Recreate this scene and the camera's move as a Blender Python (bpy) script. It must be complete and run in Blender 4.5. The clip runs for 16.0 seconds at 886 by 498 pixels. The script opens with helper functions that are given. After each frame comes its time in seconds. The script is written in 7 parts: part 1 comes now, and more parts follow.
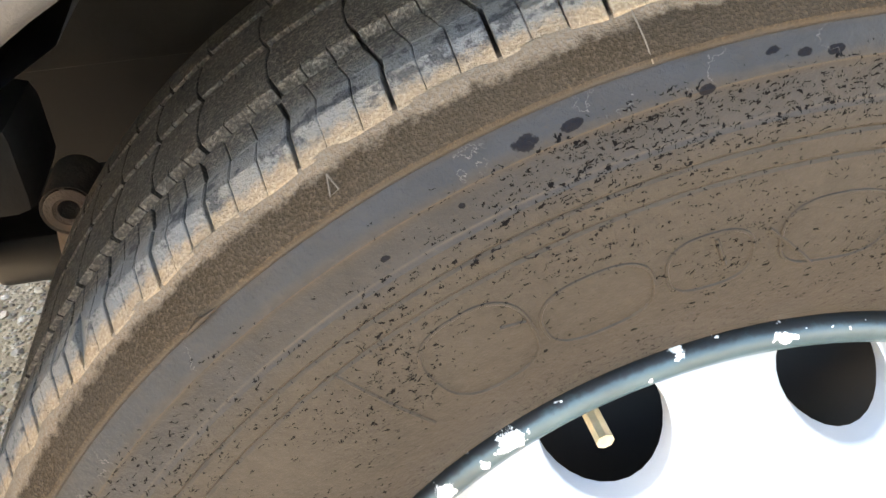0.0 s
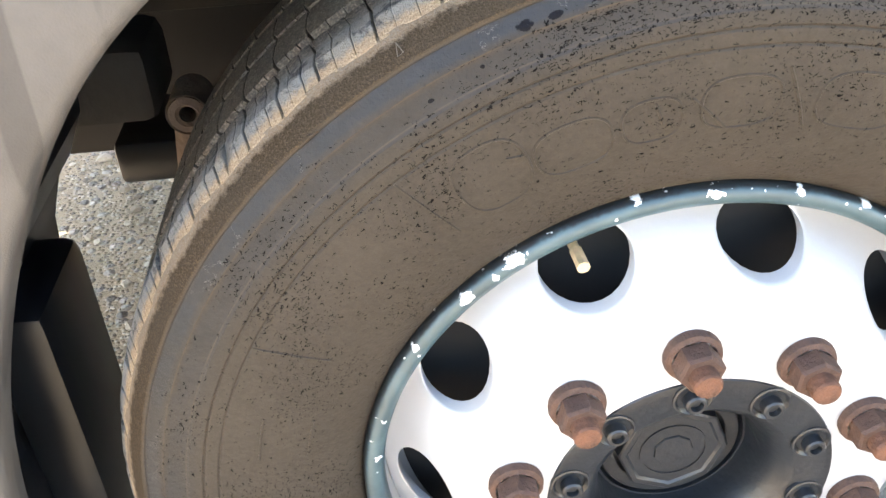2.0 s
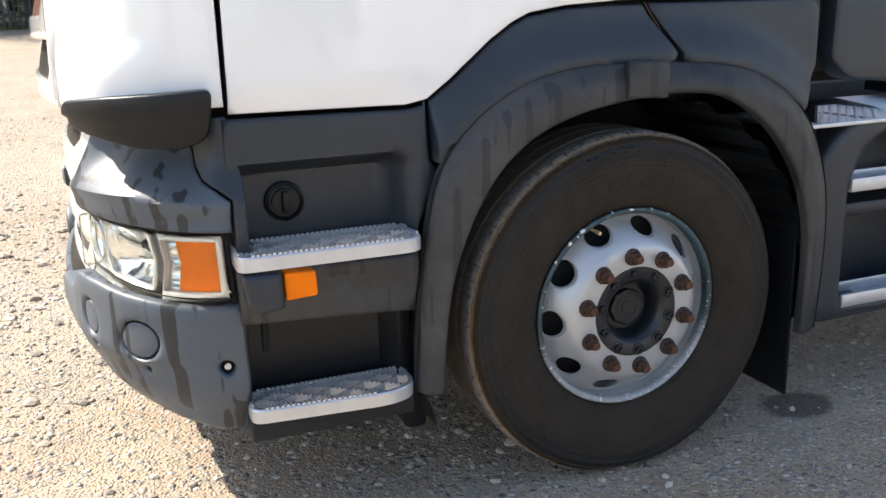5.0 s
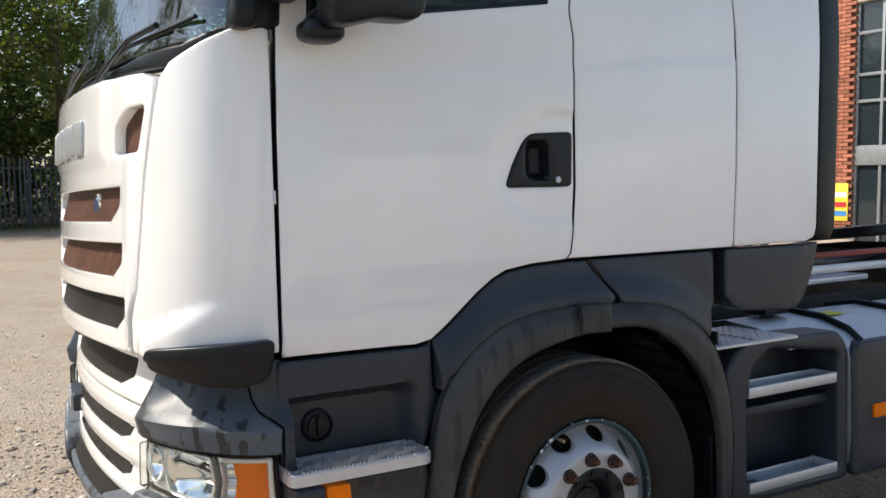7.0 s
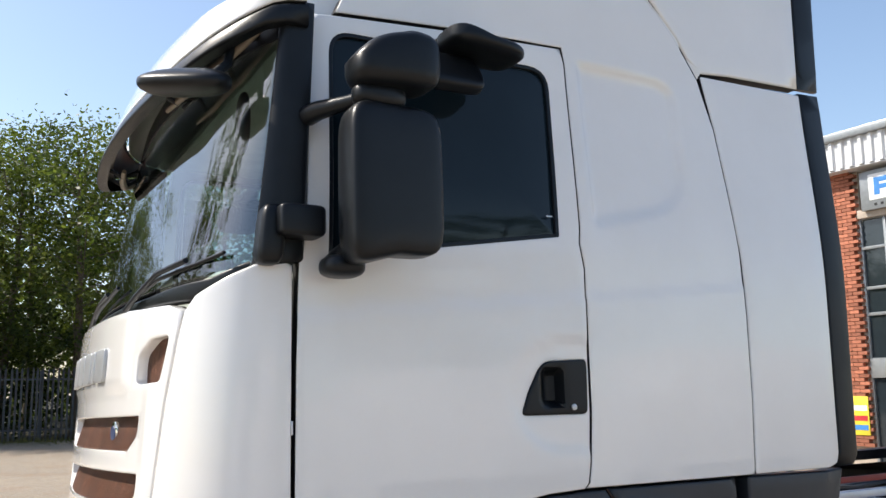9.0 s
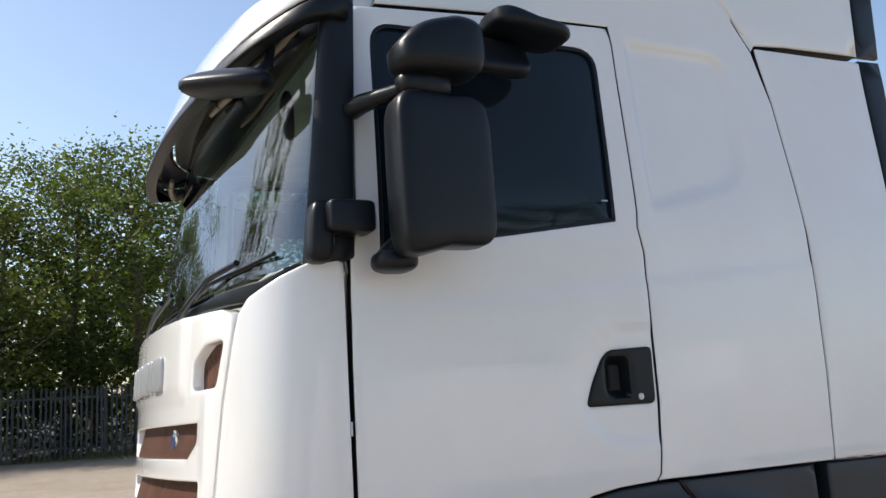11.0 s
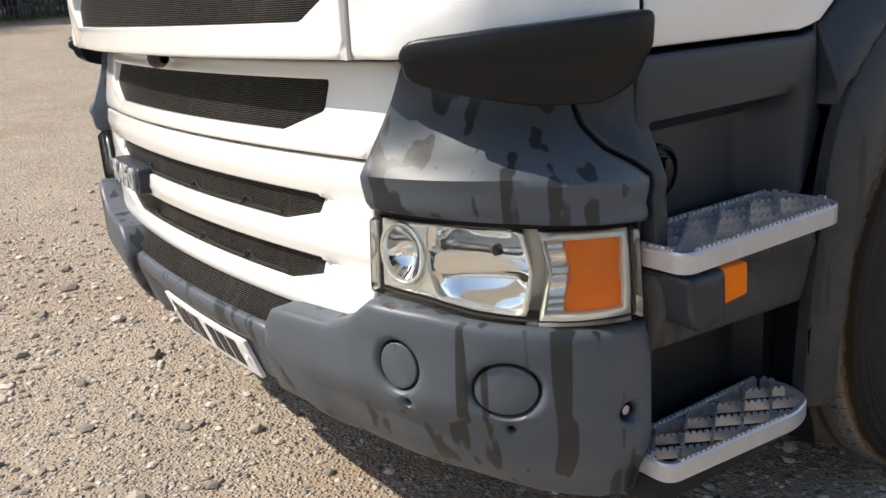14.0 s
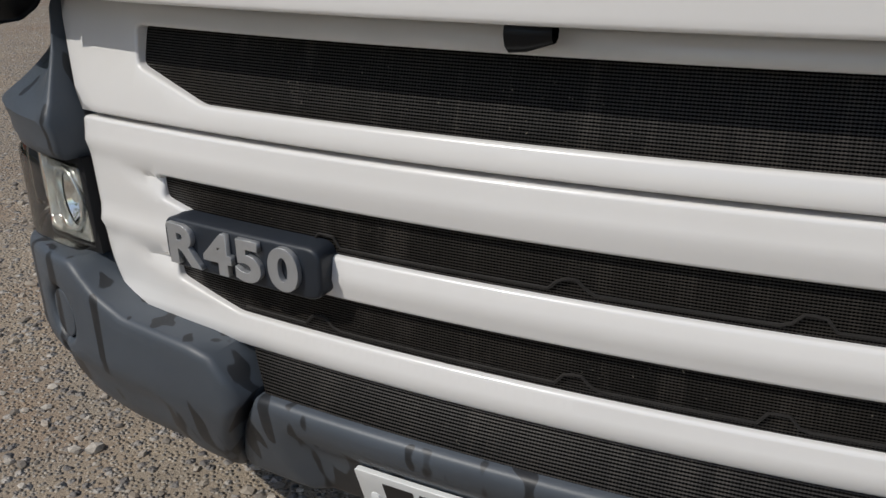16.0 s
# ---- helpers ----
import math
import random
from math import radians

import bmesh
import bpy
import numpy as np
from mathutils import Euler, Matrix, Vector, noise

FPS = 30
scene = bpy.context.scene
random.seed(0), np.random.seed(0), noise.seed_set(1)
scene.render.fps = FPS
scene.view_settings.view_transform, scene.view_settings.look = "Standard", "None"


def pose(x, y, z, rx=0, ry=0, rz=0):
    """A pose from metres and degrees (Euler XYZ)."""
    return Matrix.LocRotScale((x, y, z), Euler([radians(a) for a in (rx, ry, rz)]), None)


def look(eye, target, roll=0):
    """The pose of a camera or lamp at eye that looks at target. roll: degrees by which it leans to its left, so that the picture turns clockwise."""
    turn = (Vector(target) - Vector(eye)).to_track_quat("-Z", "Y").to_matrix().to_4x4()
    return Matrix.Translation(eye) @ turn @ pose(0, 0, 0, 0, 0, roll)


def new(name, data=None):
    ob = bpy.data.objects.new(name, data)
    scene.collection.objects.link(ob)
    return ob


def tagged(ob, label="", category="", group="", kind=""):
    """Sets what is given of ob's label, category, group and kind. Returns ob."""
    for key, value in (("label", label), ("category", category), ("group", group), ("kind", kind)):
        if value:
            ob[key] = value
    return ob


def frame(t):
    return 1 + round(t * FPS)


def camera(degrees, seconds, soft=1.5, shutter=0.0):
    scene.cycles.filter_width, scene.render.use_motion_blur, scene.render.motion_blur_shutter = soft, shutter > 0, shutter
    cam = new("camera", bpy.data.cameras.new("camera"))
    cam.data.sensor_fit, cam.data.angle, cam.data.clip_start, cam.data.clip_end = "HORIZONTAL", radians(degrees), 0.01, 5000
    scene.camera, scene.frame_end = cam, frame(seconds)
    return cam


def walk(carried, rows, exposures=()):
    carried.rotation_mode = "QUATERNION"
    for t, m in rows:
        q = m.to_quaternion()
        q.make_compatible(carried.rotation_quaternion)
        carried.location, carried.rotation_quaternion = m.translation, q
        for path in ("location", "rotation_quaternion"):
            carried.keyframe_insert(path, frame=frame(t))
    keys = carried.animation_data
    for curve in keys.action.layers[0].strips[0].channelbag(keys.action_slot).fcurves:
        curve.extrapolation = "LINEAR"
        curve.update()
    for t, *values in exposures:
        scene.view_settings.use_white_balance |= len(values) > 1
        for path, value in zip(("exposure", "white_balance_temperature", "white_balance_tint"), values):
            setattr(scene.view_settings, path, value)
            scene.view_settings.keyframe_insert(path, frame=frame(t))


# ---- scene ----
import collections

from mathutils import geometry

cam = camera(52.9, 16.0)
PATH = [
    (0, (-0.243, -0.376, 1.139), (-0.005, 1.264, 0.02), -3.9),
    (0.5, (-0.272, -0.322, 1.138), (0.077, 1.315, 0.044), -5.6),
    (1, (-0.272, -0.328, 1.129), (0.113, 1.308, 0.044), -3.8),
    (1.5, (-0.264, -0.415, 1.137), (0.046, 1.225, 0.034), -1.1),
    (2, (-0.261, -0.601, 1.171), (-0.136, 1.05, 0.049), -3.2),
    (2.5, (-0.327, -0.851, 1.223), (-0.278, 0.9, 0.259), -6.9),
    (3, (-0.535, -1.113, 1.279), (-0.343, 0.671, 0.397), -7.0),
    (3.2, (-0.602, -1.217, 1.303), (-0.38, 0.564, 0.421), -6.3),
    (5.3, (-1.551, -2.245, 1.428), (-0.768, -0.468, 0.949), -1.5),
    (5.5, (-1.649, -2.31, 1.474), (-0.817, -0.551, 1.011), -1.4),
    (6, (-1.877, -2.397, 1.531), (-0.921, -0.682, 1.151), -1.9),
    (6.5, (-1.941, -2.466, 1.561), (-0.951, -0.747, 1.309), -1.7),
    (7, (-1.96, -2.483, 1.592), (-0.973, -0.746, 1.487), -1.7),
    (7.5, (-1.97, -2.508, 1.615), (-0.993, -0.763, 1.631), -1.6),
    (8, (-1.967, -2.521, 1.636), (-0.986, -0.782, 1.742), -1.5),
    (8.5, (-1.982, -2.529, 1.64), (-1.015, -0.793, 1.863), -1.6),
    (9, (-1.992, -2.517, 1.651), (-1.032, -0.8, 2.013), -1.7),
    (9.2, (-1.991, -2.505, 1.651), (-1.025, -0.808, 2.081), -2.0),
    (11.5, (-1.946, -2.371, 1.615), (-1.138, -0.569, 1.932), -5.1),
    (12, (-1.899, -2.244, 1.504), (-1.145, -0.393, 1.599), -5.6),
    (12.5, (-1.824, -2.036, 1.419), (-1.145, -0.16, 1.279), -4.6),
    (13, (-1.914, -1.778, 1.354), (-1.17, 0.053, 1.054), -2.7),
    (13.5, (-2.107, -1.393, 1.305), (-1.116, 0.286, 0.859), -3.0),
    (14, (-2.226, -0.984, 1.271), (-1.113, 0.577, 0.703), -4.1),
    (14.5, (-2.335, -0.555, 1.291), (-1.079, 0.873, 0.673), -3.3),
    (15, (-2.435, -0.118, 1.337), (-1.013, 1.138, 0.704), -3.6),
    (15.5, (-2.393, 0.318, 1.315), (-0.87, 1.388, 0.584), -2.9),
    (16, (-2.408, 0.773, 1.298), (-0.747, 1.591, 0.541), -1.2),
]

EXPOSURE = [(0, 4.15, 8600, 10), (0.5, 4.65, 8700, 10), (1, 4.8, 8200, 10), (1.5, 4.62, 8100, 10), (2, 4.1, 8000, 10), (3, 3.52, 7700, 10), (5.3, 1.3, 6900, 10), (6, 1.1, 6900, 10), (6.5, 0.84, 6900, 10), (7.5, 0.57, 6800, 10), (8, 0.59, 6800, 10), (9, 0.72, 6700, 10), (11.5, 0.52, 6600, 10), (12, 0.56, 6800, 10), (13.5, 0.6, 6950, 10), (14.5, 0.5, 6650, 10), (15, -0.15, 6450, 10), (15.5, -0.55, 6450, 10), (16, -0.7, 6350, 10)]
LEAN = pose(0, 0, 0, -2.2, 0, 0)
walk(cam, [(t, LEAN @ look(eye, target, roll)) for t, eye, target, roll in PATH], EXPOSURE)

# ---------------------------------------------------------------- light
SUN_DIR = Vector((-0.55, 0.384, 0.74)).normalized()
world = bpy.data.worlds.new("sky")
scene.world = world
world.use_nodes = True
wn = world.node_tree.nodes
sky = wn.new("ShaderNodeTexSky")
sky.sky_type = "NISHITA"
sky.sun_disc = False
sky.sun_elevation = math.asin(SUN_DIR.z)
sky.sun_rotation = math.atan2(SUN_DIR.x, SUN_DIR.y)
sky.air_density, sky.dust_density, sky.ozone_density = 1.0, 1.2, 1.0
world.node_tree.links.new(sky.outputs[0], wn["Background"].inputs[0])
wn["Background"].inputs[1].default_value = 0.135
sun = new("sun", bpy.data.lights.new("sun", "SUN"))
sun.data.energy, sun.data.angle, sun.data.color = 4.0, radians(0.55), (1.0, 0.95, 0.87)
sun.matrix_world = look(SUN_DIR * 50, (0, 0, 0))


# ---------------------------------------------------------------- materials
def material(name, color, rough=0.5, metal=0.0, vary=0.1, scale=8.0, bump=0.0, bump_scale=60.0,
             dust=0.0, dust_color=(0.36, 0.30, 0.23), coat=0.0, random=0.0, object_space=True, spec=0.5):
    """Painted, moulded or cast surface: two scales of tone, fine relief, patches of dust."""
    m = bpy.data.materials.new(name)
    m.use_nodes = True
    n, l = m.node_tree.nodes, m.node_tree.links
    p = n["Principled BSDF"]
    tc = n.new("ShaderNodeTexCoord")
    vec = tc.outputs["Object"]
    big = n.new("ShaderNodeTexNoise")
    big.inputs["Scale"].default_value, big.inputs["Detail"].default_value = scale, 6
    l.new(vec, big.inputs["Vector"])
    fine = n.new("ShaderNodeTexNoise")
    fine.inputs["Scale"].default_value, fine.inputs["Detail"].default_value = bump_scale, 4
    l.new(vec, fine.inputs["Vector"])
    ramp = n.new("ShaderNodeMapRange")
    ramp.inputs["From Min"].default_value, ramp.inputs["From Max"].default_value = 0.3, 0.7
    ramp.inputs["To Min"].default_value, ramp.inputs["To Max"].default_value = 1 - vary, 1 + vary
    l.new(big.outputs["Fac"], ramp.inputs["Value"])
    scaled = n.new("ShaderNodeVectorMath")
    scaled.operation = "SCALE"
    scaled.inputs[0].default_value = color[:3]
    factor = ramp.outputs["Result"]
    if random:
        info = n.new("ShaderNodeObjectInfo")
        spread = n.new("ShaderNodeMapRange")
        spread.inputs["To Min"].default_value, spread.inputs["To Max"].default_value = 1 - random, 1 + random
        l.new(info.outputs["Random"], spread.inputs["Value"])
        mul = n.new("ShaderNodeMath")
        mul.operation = "MULTIPLY"
        l.new(factor, mul.inputs[0])
        l.new(spread.outputs["Result"], mul.inputs[1])
        factor = mul.outputs[0]
    l.new(factor, scaled.inputs["Scale"])
    out = scaled.outputs["Vector"]
    rough_out = None
    if dust:
        dn = n.new("ShaderNodeTexNoise")
        dn.inputs["Scale"].default_value, dn.inputs["Detail"].default_value, dn.inputs["Roughness"].default_value = 3.5, 8, 0.65
        l.new(vec, dn.inputs["Vector"])
        dr = n.new("ShaderNodeMapRange")
        dr.inputs["From Min"].default_value, dr.inputs["From Max"].default_value = 0.35, 0.75
        dr.inputs["To Max"].default_value = dust
        l.new(dn.outputs["Fac"], dr.inputs["Value"])
        mix = n.new("ShaderNodeMix")
        mix.data_type = "RGBA"
        l.new(dr.outputs["Result"], mix.inputs["Factor"])
        l.new(out, mix.inputs["A"])
        mix.inputs["B"].default_value = (*dust_color, 1)
        out = mix.outputs["Result"]
        rr = n.new("ShaderNodeMapRange")
        rr.inputs["To Min"].default_value, rr.inputs["To Max"].default_value = rough, min(1, rough + 0.4)
        l.new(dr.outputs["Result"], rr.inputs["Value"])
        rough_out = rr.outputs["Result"]
    l.new(out, p.inputs["Base Color"])
    p.inputs["Roughness"].default_value, p.inputs["Metallic"].default_value = rough, metal
    p.inputs["Specular IOR Level"].default_value = spec
    p.inputs["Coat Weight"].default_value, p.inputs["Coat Roughness"].default_value = coat, 0.03
    if rough_out:
        l.new(rough_out, p.inputs["Roughness"])
    if bump:
        b = n.new("ShaderNodeBump")
        b.inputs["Strength"].default_value, b.inputs["Distance"].default_value = bump, 0.004
        l.new(fine.outputs["Fac"], b.inputs["Height"])
        l.new(b.outputs["Normal"], p.inputs["Normal"])
    return m


WHITE = material("white_paint", (0.84, 0.825, 0.80), 0.22, vary=0.02, scale=2, coat=1.0, dust=0.08, dust_color=(0.55, 0.5, 0.42))
GREY = material("grey_plastic", (0.0155, 0.0205, 0.0290), 0.42, vary=0.18, scale=5, bump=0.10, bump_scale=900, dust=0.16, dust_color=(0.075, 0.078, 0.083), spec=0.48)
BLACK = material("black_plastic", (0.0055, 0.0070, 0.0092), 0.34, vary=0.2, bump=0.08, bump_scale=700, dust=0.03, dust_color=(0.05, 0.052, 0.055), spec=0.3)
# near-black for hidden insides: their shade is put into the colour
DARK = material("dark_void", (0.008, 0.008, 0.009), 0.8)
RUBBER = material("tyre_rubber", (0.035, 0.033, 0.031), 0.75, vary=0.2, scale=14, bump=0.25, bump_scale=260, dust=0.55, dust_color=(0.17, 0.145, 0.115))
SILVER = material("silver_wheel_paint", (0.44, 0.45, 0.465), 0.33, metal=0.4, vary=0.05, scale=9, bump=0.08, bump_scale=90, dust=0.12)
DUST_EDGE = material("sandy_rubber", (0.11, 0.088, 0.066), 0.85, vary=0.25, scale=90)
RUST = material("rusty_nut", (0.062, 0.031, 0.021), 0.7, metal=0.3, vary=0.35, scale=60, bump=0.5, bump_scale=300)
RUST_ORANGE = material("rusty_stud", (0.085, 0.034, 0.018), 0.75, metal=0.2, vary=0.4, scale=90, bump=0.5, bump_scale=300)
HUB = material("hub_grey", (0.0070, 0.0092, 0.0122), 0.36, vary=0.15, scale=20, bump=0.2, bump_scale=120, dust=0.05, dust_color=(0.05, 0.05, 0.05))
ALU = material("brushed_aluminium", (0.58, 0.59, 0.615), 0.42, metal=0.75, vary=0.06, scale=20, bump=0.1, bump_scale=150, dust=0.1)
AMBER = material("amber_lens", (0.95, 0.205, 0.006), 0.30, vary=0.06, scale=20, spec=0.12)
DARK_GLASS = material("dark_window", (0.007, 0.014, 0.019), 0.03, vary=0.05, spec=0.3)


def graph(m):
    return m.node_tree.nodes, m.node_tree.links, m.node_tree.nodes["Principled BSDF"]


def node(n, kind, **values):
    one = n.new(kind)
    for key, value in values.items():
        one.inputs[key.replace("_", " ")].default_value = value
    return one


def ramp_node(n, l, value, a, b, lo=0.0, hi=1.0):
    r = node(n, "ShaderNodeMapRange", From_Min=a, From_Max=b, To_Min=lo, To_Max=hi)
    l.new(value, r.inputs["Value"])
    return r.outputs["Result"]


def math_node(n, l, op, a, b=None):
    m = n.new("ShaderNodeMath")
    m.operation = op
    for k, v in enumerate((a, b)):
        if v is None:
            continue
        if isinstance(v, (int, float)):
            m.inputs[k].default_value = v
        else:
            l.new(v, m.inputs[k])
    return m.outputs[0]


def mix_node(n, l, fac, a, b):
    m = n.new("ShaderNodeMix")
    m.data_type = "RGBA"
    for name, v in (("Factor", fac), ("A", a), ("B", b)):
        if isinstance(v, tuple):
            m.inputs[name].default_value = (*v, 1)
        elif isinstance(v, (int, float)):
            m.inputs[name].default_value = v
        else:
            l.new(v, m.inputs[name])
    return m.outputs["Result"]


def sheet_glass(name, tint, gloss=0.03, rough=0.0):
    """A thin pane: it lets light straight through and mirrors by Fresnel."""
    m = bpy.data.materials.new(name)
    m.use_nodes = True
    n, l = m.node_tree.nodes, m.node_tree.links
    t = n.new("ShaderNodeBsdfTransparent")
    t.inputs[0].default_value = (*tint, 1)
    g = n.new("ShaderNodeBsdfGlossy")
    g.inputs["Roughness"].default_value = rough
    f = n.new("ShaderNodeFresnel")
    f.inputs["IOR"].default_value = 1.5
    mix = n.new("ShaderNodeMixShader")
    l.new(math_node(n, l, "ADD", f.outputs[0], gloss), mix.inputs[0])
    l.new(t.outputs[0], mix.inputs[1])
    l.new(g.outputs[0], mix.inputs[2])
    l.new(mix.outputs[0], n["Material Output"].inputs[0])
    return m


def polar_nodes(n, l):
    """Angle (radians) and radius about the axle along y."""
    tc = n.new("ShaderNodeTexCoord")
    xyz = n.new("ShaderNodeSeparateXYZ")
    l.new(tc.outputs["Object"], xyz.inputs[0])
    rad = math_node(n, l, "SQRT", math_node(n, l, "ADD", math_node(n, l, "MULTIPLY", xyz.outputs[0], xyz.outputs[0]), math_node(n, l, "MULTIPLY", xyz.outputs[2], xyz.outputs[2])))
    return tc, xyz, math_node(n, l, "ARCTAN2", xyz.outputs[2], xyz.outputs[0]), rad


def band_node(n, l, value, a, b, c, d, top=1.0):
    """Rises from a to b, falls from c to d."""
    return math_node(n, l, "MULTIPLY", ramp_node(n, l, value, a, b), ramp_node(n, l, value, c, d, top, 0.0))


def spots_node(n, l, ang, rad, spots, wobble):
    """Ragged spots at (degrees, radius, half width, half height) in metres."""
    out = None
    for deg, r, w, h in spots:
        du = math_node(n, l, "MULTIPLY", math_node(n, l, "SUBTRACT", ang, math.radians(deg)), r / w)
        dv = math_node(n, l, "DIVIDE", math_node(n, l, "SUBTRACT", rad, r), h)
        d = math_node(n, l, "SQRT", math_node(n, l, "ADD", math_node(n, l, "MULTIPLY", du, du), math_node(n, l, "MULTIPLY", dv, dv)))
        one = ramp_node(n, l, math_node(n, l, "ADD", d, wobble), 1.05, 0.9)
        out = one if out is None else math_node(n, l, "MAXIMUM", out, one)
    return out


def tyre_wall():
    """Sidewall: sandy frayed edge, gritty brown strip, two slate bands with dusty ridges, tan flank; dark nicks and pale hair cracks."""
    m = bpy.data.materials.new("tyre_sidewall")
    m.use_nodes = True
    n, l, p = graph(m)
    tc, xyz, ang, rad = polar_nodes(n, l)
    big = node(n, "ShaderNodeTexNoise", Scale=9.0, Detail=7.0, Roughness=0.6)
    fine = node(n, "ShaderNodeTexNoise", Scale=150.0, Detail=5.0, Roughness=0.7)
    mid = node(n, "ShaderNodeTexNoise", Scale=38.0, Detail=5.0, Roughness=0.65)
    grit = node(n, "ShaderNodeTexNoise", Scale=620.0, Detail=2.0, Roughness=0.6)
    for one in (big, fine, mid, grit):
        l.new(tc.outputs["Object"], one.inputs["Vector"])
    soft = math_node(n, l, "SUBTRACT", mid.outputs["Fac"], 0.5)
    wob = math_node(n, l, "ADD", rad, math_node(n, l, "MULTIPLY", soft, 0.007))
    brown, tan, slate, sand = (0.0215, 0.0168, 0.0125), (0.0285, 0.0225, 0.0168), (0.0138, 0.0150, 0.0174), (0.150, 0.108, 0.072)
    col = mix_node(n, l, ramp_node(n, l, big.outputs["Fac"], 0.36, 0.66), tan, brown)
    col = mix_node(n, l, ramp_node(n, l, fine.outputs["Fac"], 0.40, 0.70, 0.0, 0.45), col, (0.041, 0.0325, 0.024))
    slates = math_node(n, l, "MAXIMUM", band_node(n, l, wob, 0.450, 0.472, 0.479, 0.484, 0.85), band_node(n, l, wob, 0.484, 0.489, 0.4965, 0.501))
    slates = math_node(n, l, "MULTIPLY", slates, ramp_node(n, l, big.outputs["Fac"], 0.34, 0.56, 0.55, 1.0))
    col = mix_node(n, l, slates, col, mix_node(n, l, ramp_node(n, l, mid.outputs["Fac"], 0.35, 0.7), slate, (0.0098, 0.0102, 0.0112)))
    ridge = None
    for r, w in ((0.4835, 0.0011), (0.4640, 0.0010), (0.5012, 0.0010)):
        one = band_node(n, l, rad, r - w, r, r, r + w)
        ridge = one if ridge is None else math_node(n, l, "MAXIMUM", ridge, one)
    col = mix_node(n, l, math_node(n, l, "MULTIPLY", ridge, ramp_node(n, l, mid.outputs["Fac"], 0.35, 0.6, 0.15, 0.75)), col, (0.044, 0.033, 0.023))
    strip = band_node(n, l, wob, 0.500, 0.503, 0.515, 0.520)
    dirt = mix_node(n, l, ramp_node(n, l, grit.outputs["Fac"], 0.46, 0.74), (0.0330, 0.0236, 0.0158), (0.074, 0.053, 0.035))
    dirt = mix_node(n, l, ramp_node(n, l, big.outputs["Fac"], 0.40, 0.62, 0.0, 0.55), dirt, (0.040, 0.031, 0.0225))
    col = mix_node(n, l, strip, col, dirt)
    ragged = math_node(n, l, "ADD", wob, math_node(n, l, "MULTIPLY", math_node(n, l, "SUBTRACT", fine.outputs["Fac"], 0.5), 0.008))
    col = mix_node(n, l, ramp_node(n, l, ragged, 0.5125, 0.5155), col, mix_node(n, l, ramp_node(n, l, grit.outputs["Fac"], 0.4, 0.7), sand, (0.17, 0.138, 0.105)))
    # the dusty floor of the grooves between the ribs
    deep = math_node(n, l, "MULTIPLY", ramp_node(n, l, xyz.outputs[1], -0.052, -0.048), ramp_node(n, l, rad, 0.505, 0.512))
    col = mix_node(n, l, deep, col, mix_node(n, l, ramp_node(n, l, fine.outputs["Fac"], 0.4, 0.65), (0.030, 0.025, 0.019), (0.085, 0.070, 0.054)))
    # nicks: narrow slanting cuts, crowded on the slate bands
    arc = math_node(n, l, "MULTIPLY", ang, 0.46)
    cuts = None
    kink = node(n, "ShaderNodeTexNoise", Scale=170.0, Detail=3.0, Roughness=0.6)
    l.new(tc.outputs["Object"], kink.inputs["Vector"])
    for su, sv, lean, size in ((230.0, 150.0, 0.5, 0.20), (340.0, 250.0, -0.45, 0.21), (430.0, 420.0, 0.2, 0.24)):
        v = n.new("ShaderNodeCombineXYZ")
        uu = math_node(n, l, "ADD", arc, math_node(n, l, "MULTIPLY", rad, lean))
        uu = math_node(n, l, "ADD", uu, math_node(n, l, "MULTIPLY", math_node(n, l, "SUBTRACT", kink.outputs["Fac"], 0.5), 0.018))
        l.new(math_node(n, l, "MULTIPLY", uu, su), v.inputs[0])
        l.new(math_node(n, l, "MULTIPLY", math_node(n, l, "ADD", rad, math_node(n, l, "MULTIPLY", math_node(n, l, "SUBTRACT", fine.outputs["Fac"], 0.5), 0.006)), sv), v.inputs[1])
        cell = node(n, "ShaderNodeTexVoronoi", Scale=1.0)
        cell.voronoi_dimensions = "2D"
        l.new(v.outputs[0], cell.inputs["Vector"])
        tone = n.new("ShaderNodeSeparateColor")
        l.new(cell.outputs["Color"], tone.inputs[0])
        crowd = math_node(n, l, "MULTIPLY", band_node(n, l, rad, 0.448, 0.462, 0.478, 0.486), band_node(n, l, ang, 0.9, 1.25, 1.86, 1.96))
        clump = node(n, "ShaderNodeTexNoise", Scale=13.0, Detail=3.0)
        l.new(tc.outputs["Object"], clump.inputs["Vector"])
        sparse = ramp_node(n, l, clump.outputs["Fac"], 0.42, 0.66, 0.03, 0.30)
        chance = math_node(n, l, "ADD", sparse, math_node(n, l, "MULTIPLY", crowd, 0.42))
        chance = math_node(n, l, "MULTIPLY", chance, ramp_node(n, l, rad, 0.492, 0.486))
        one = math_node(n, l, "MULTIPLY", math_node(n, l, "LESS_THAN", tone.outputs[0], chance), math_node(n, l, "LESS_THAN", cell.outputs["Distance"], math_node(n, l, "MULTIPLY", ramp_node(n, l, tone.outputs[1], 0, 1, 0.5, 1.15), size)))
        cuts = one if cuts is None else math_node(n, l, "MAXIMUM", cuts, one)
    col = mix_node(n, l, math_node(n, l, "MULTIPLY", cuts, 0.93), col, (0.0025, 0.0025, 0.003))
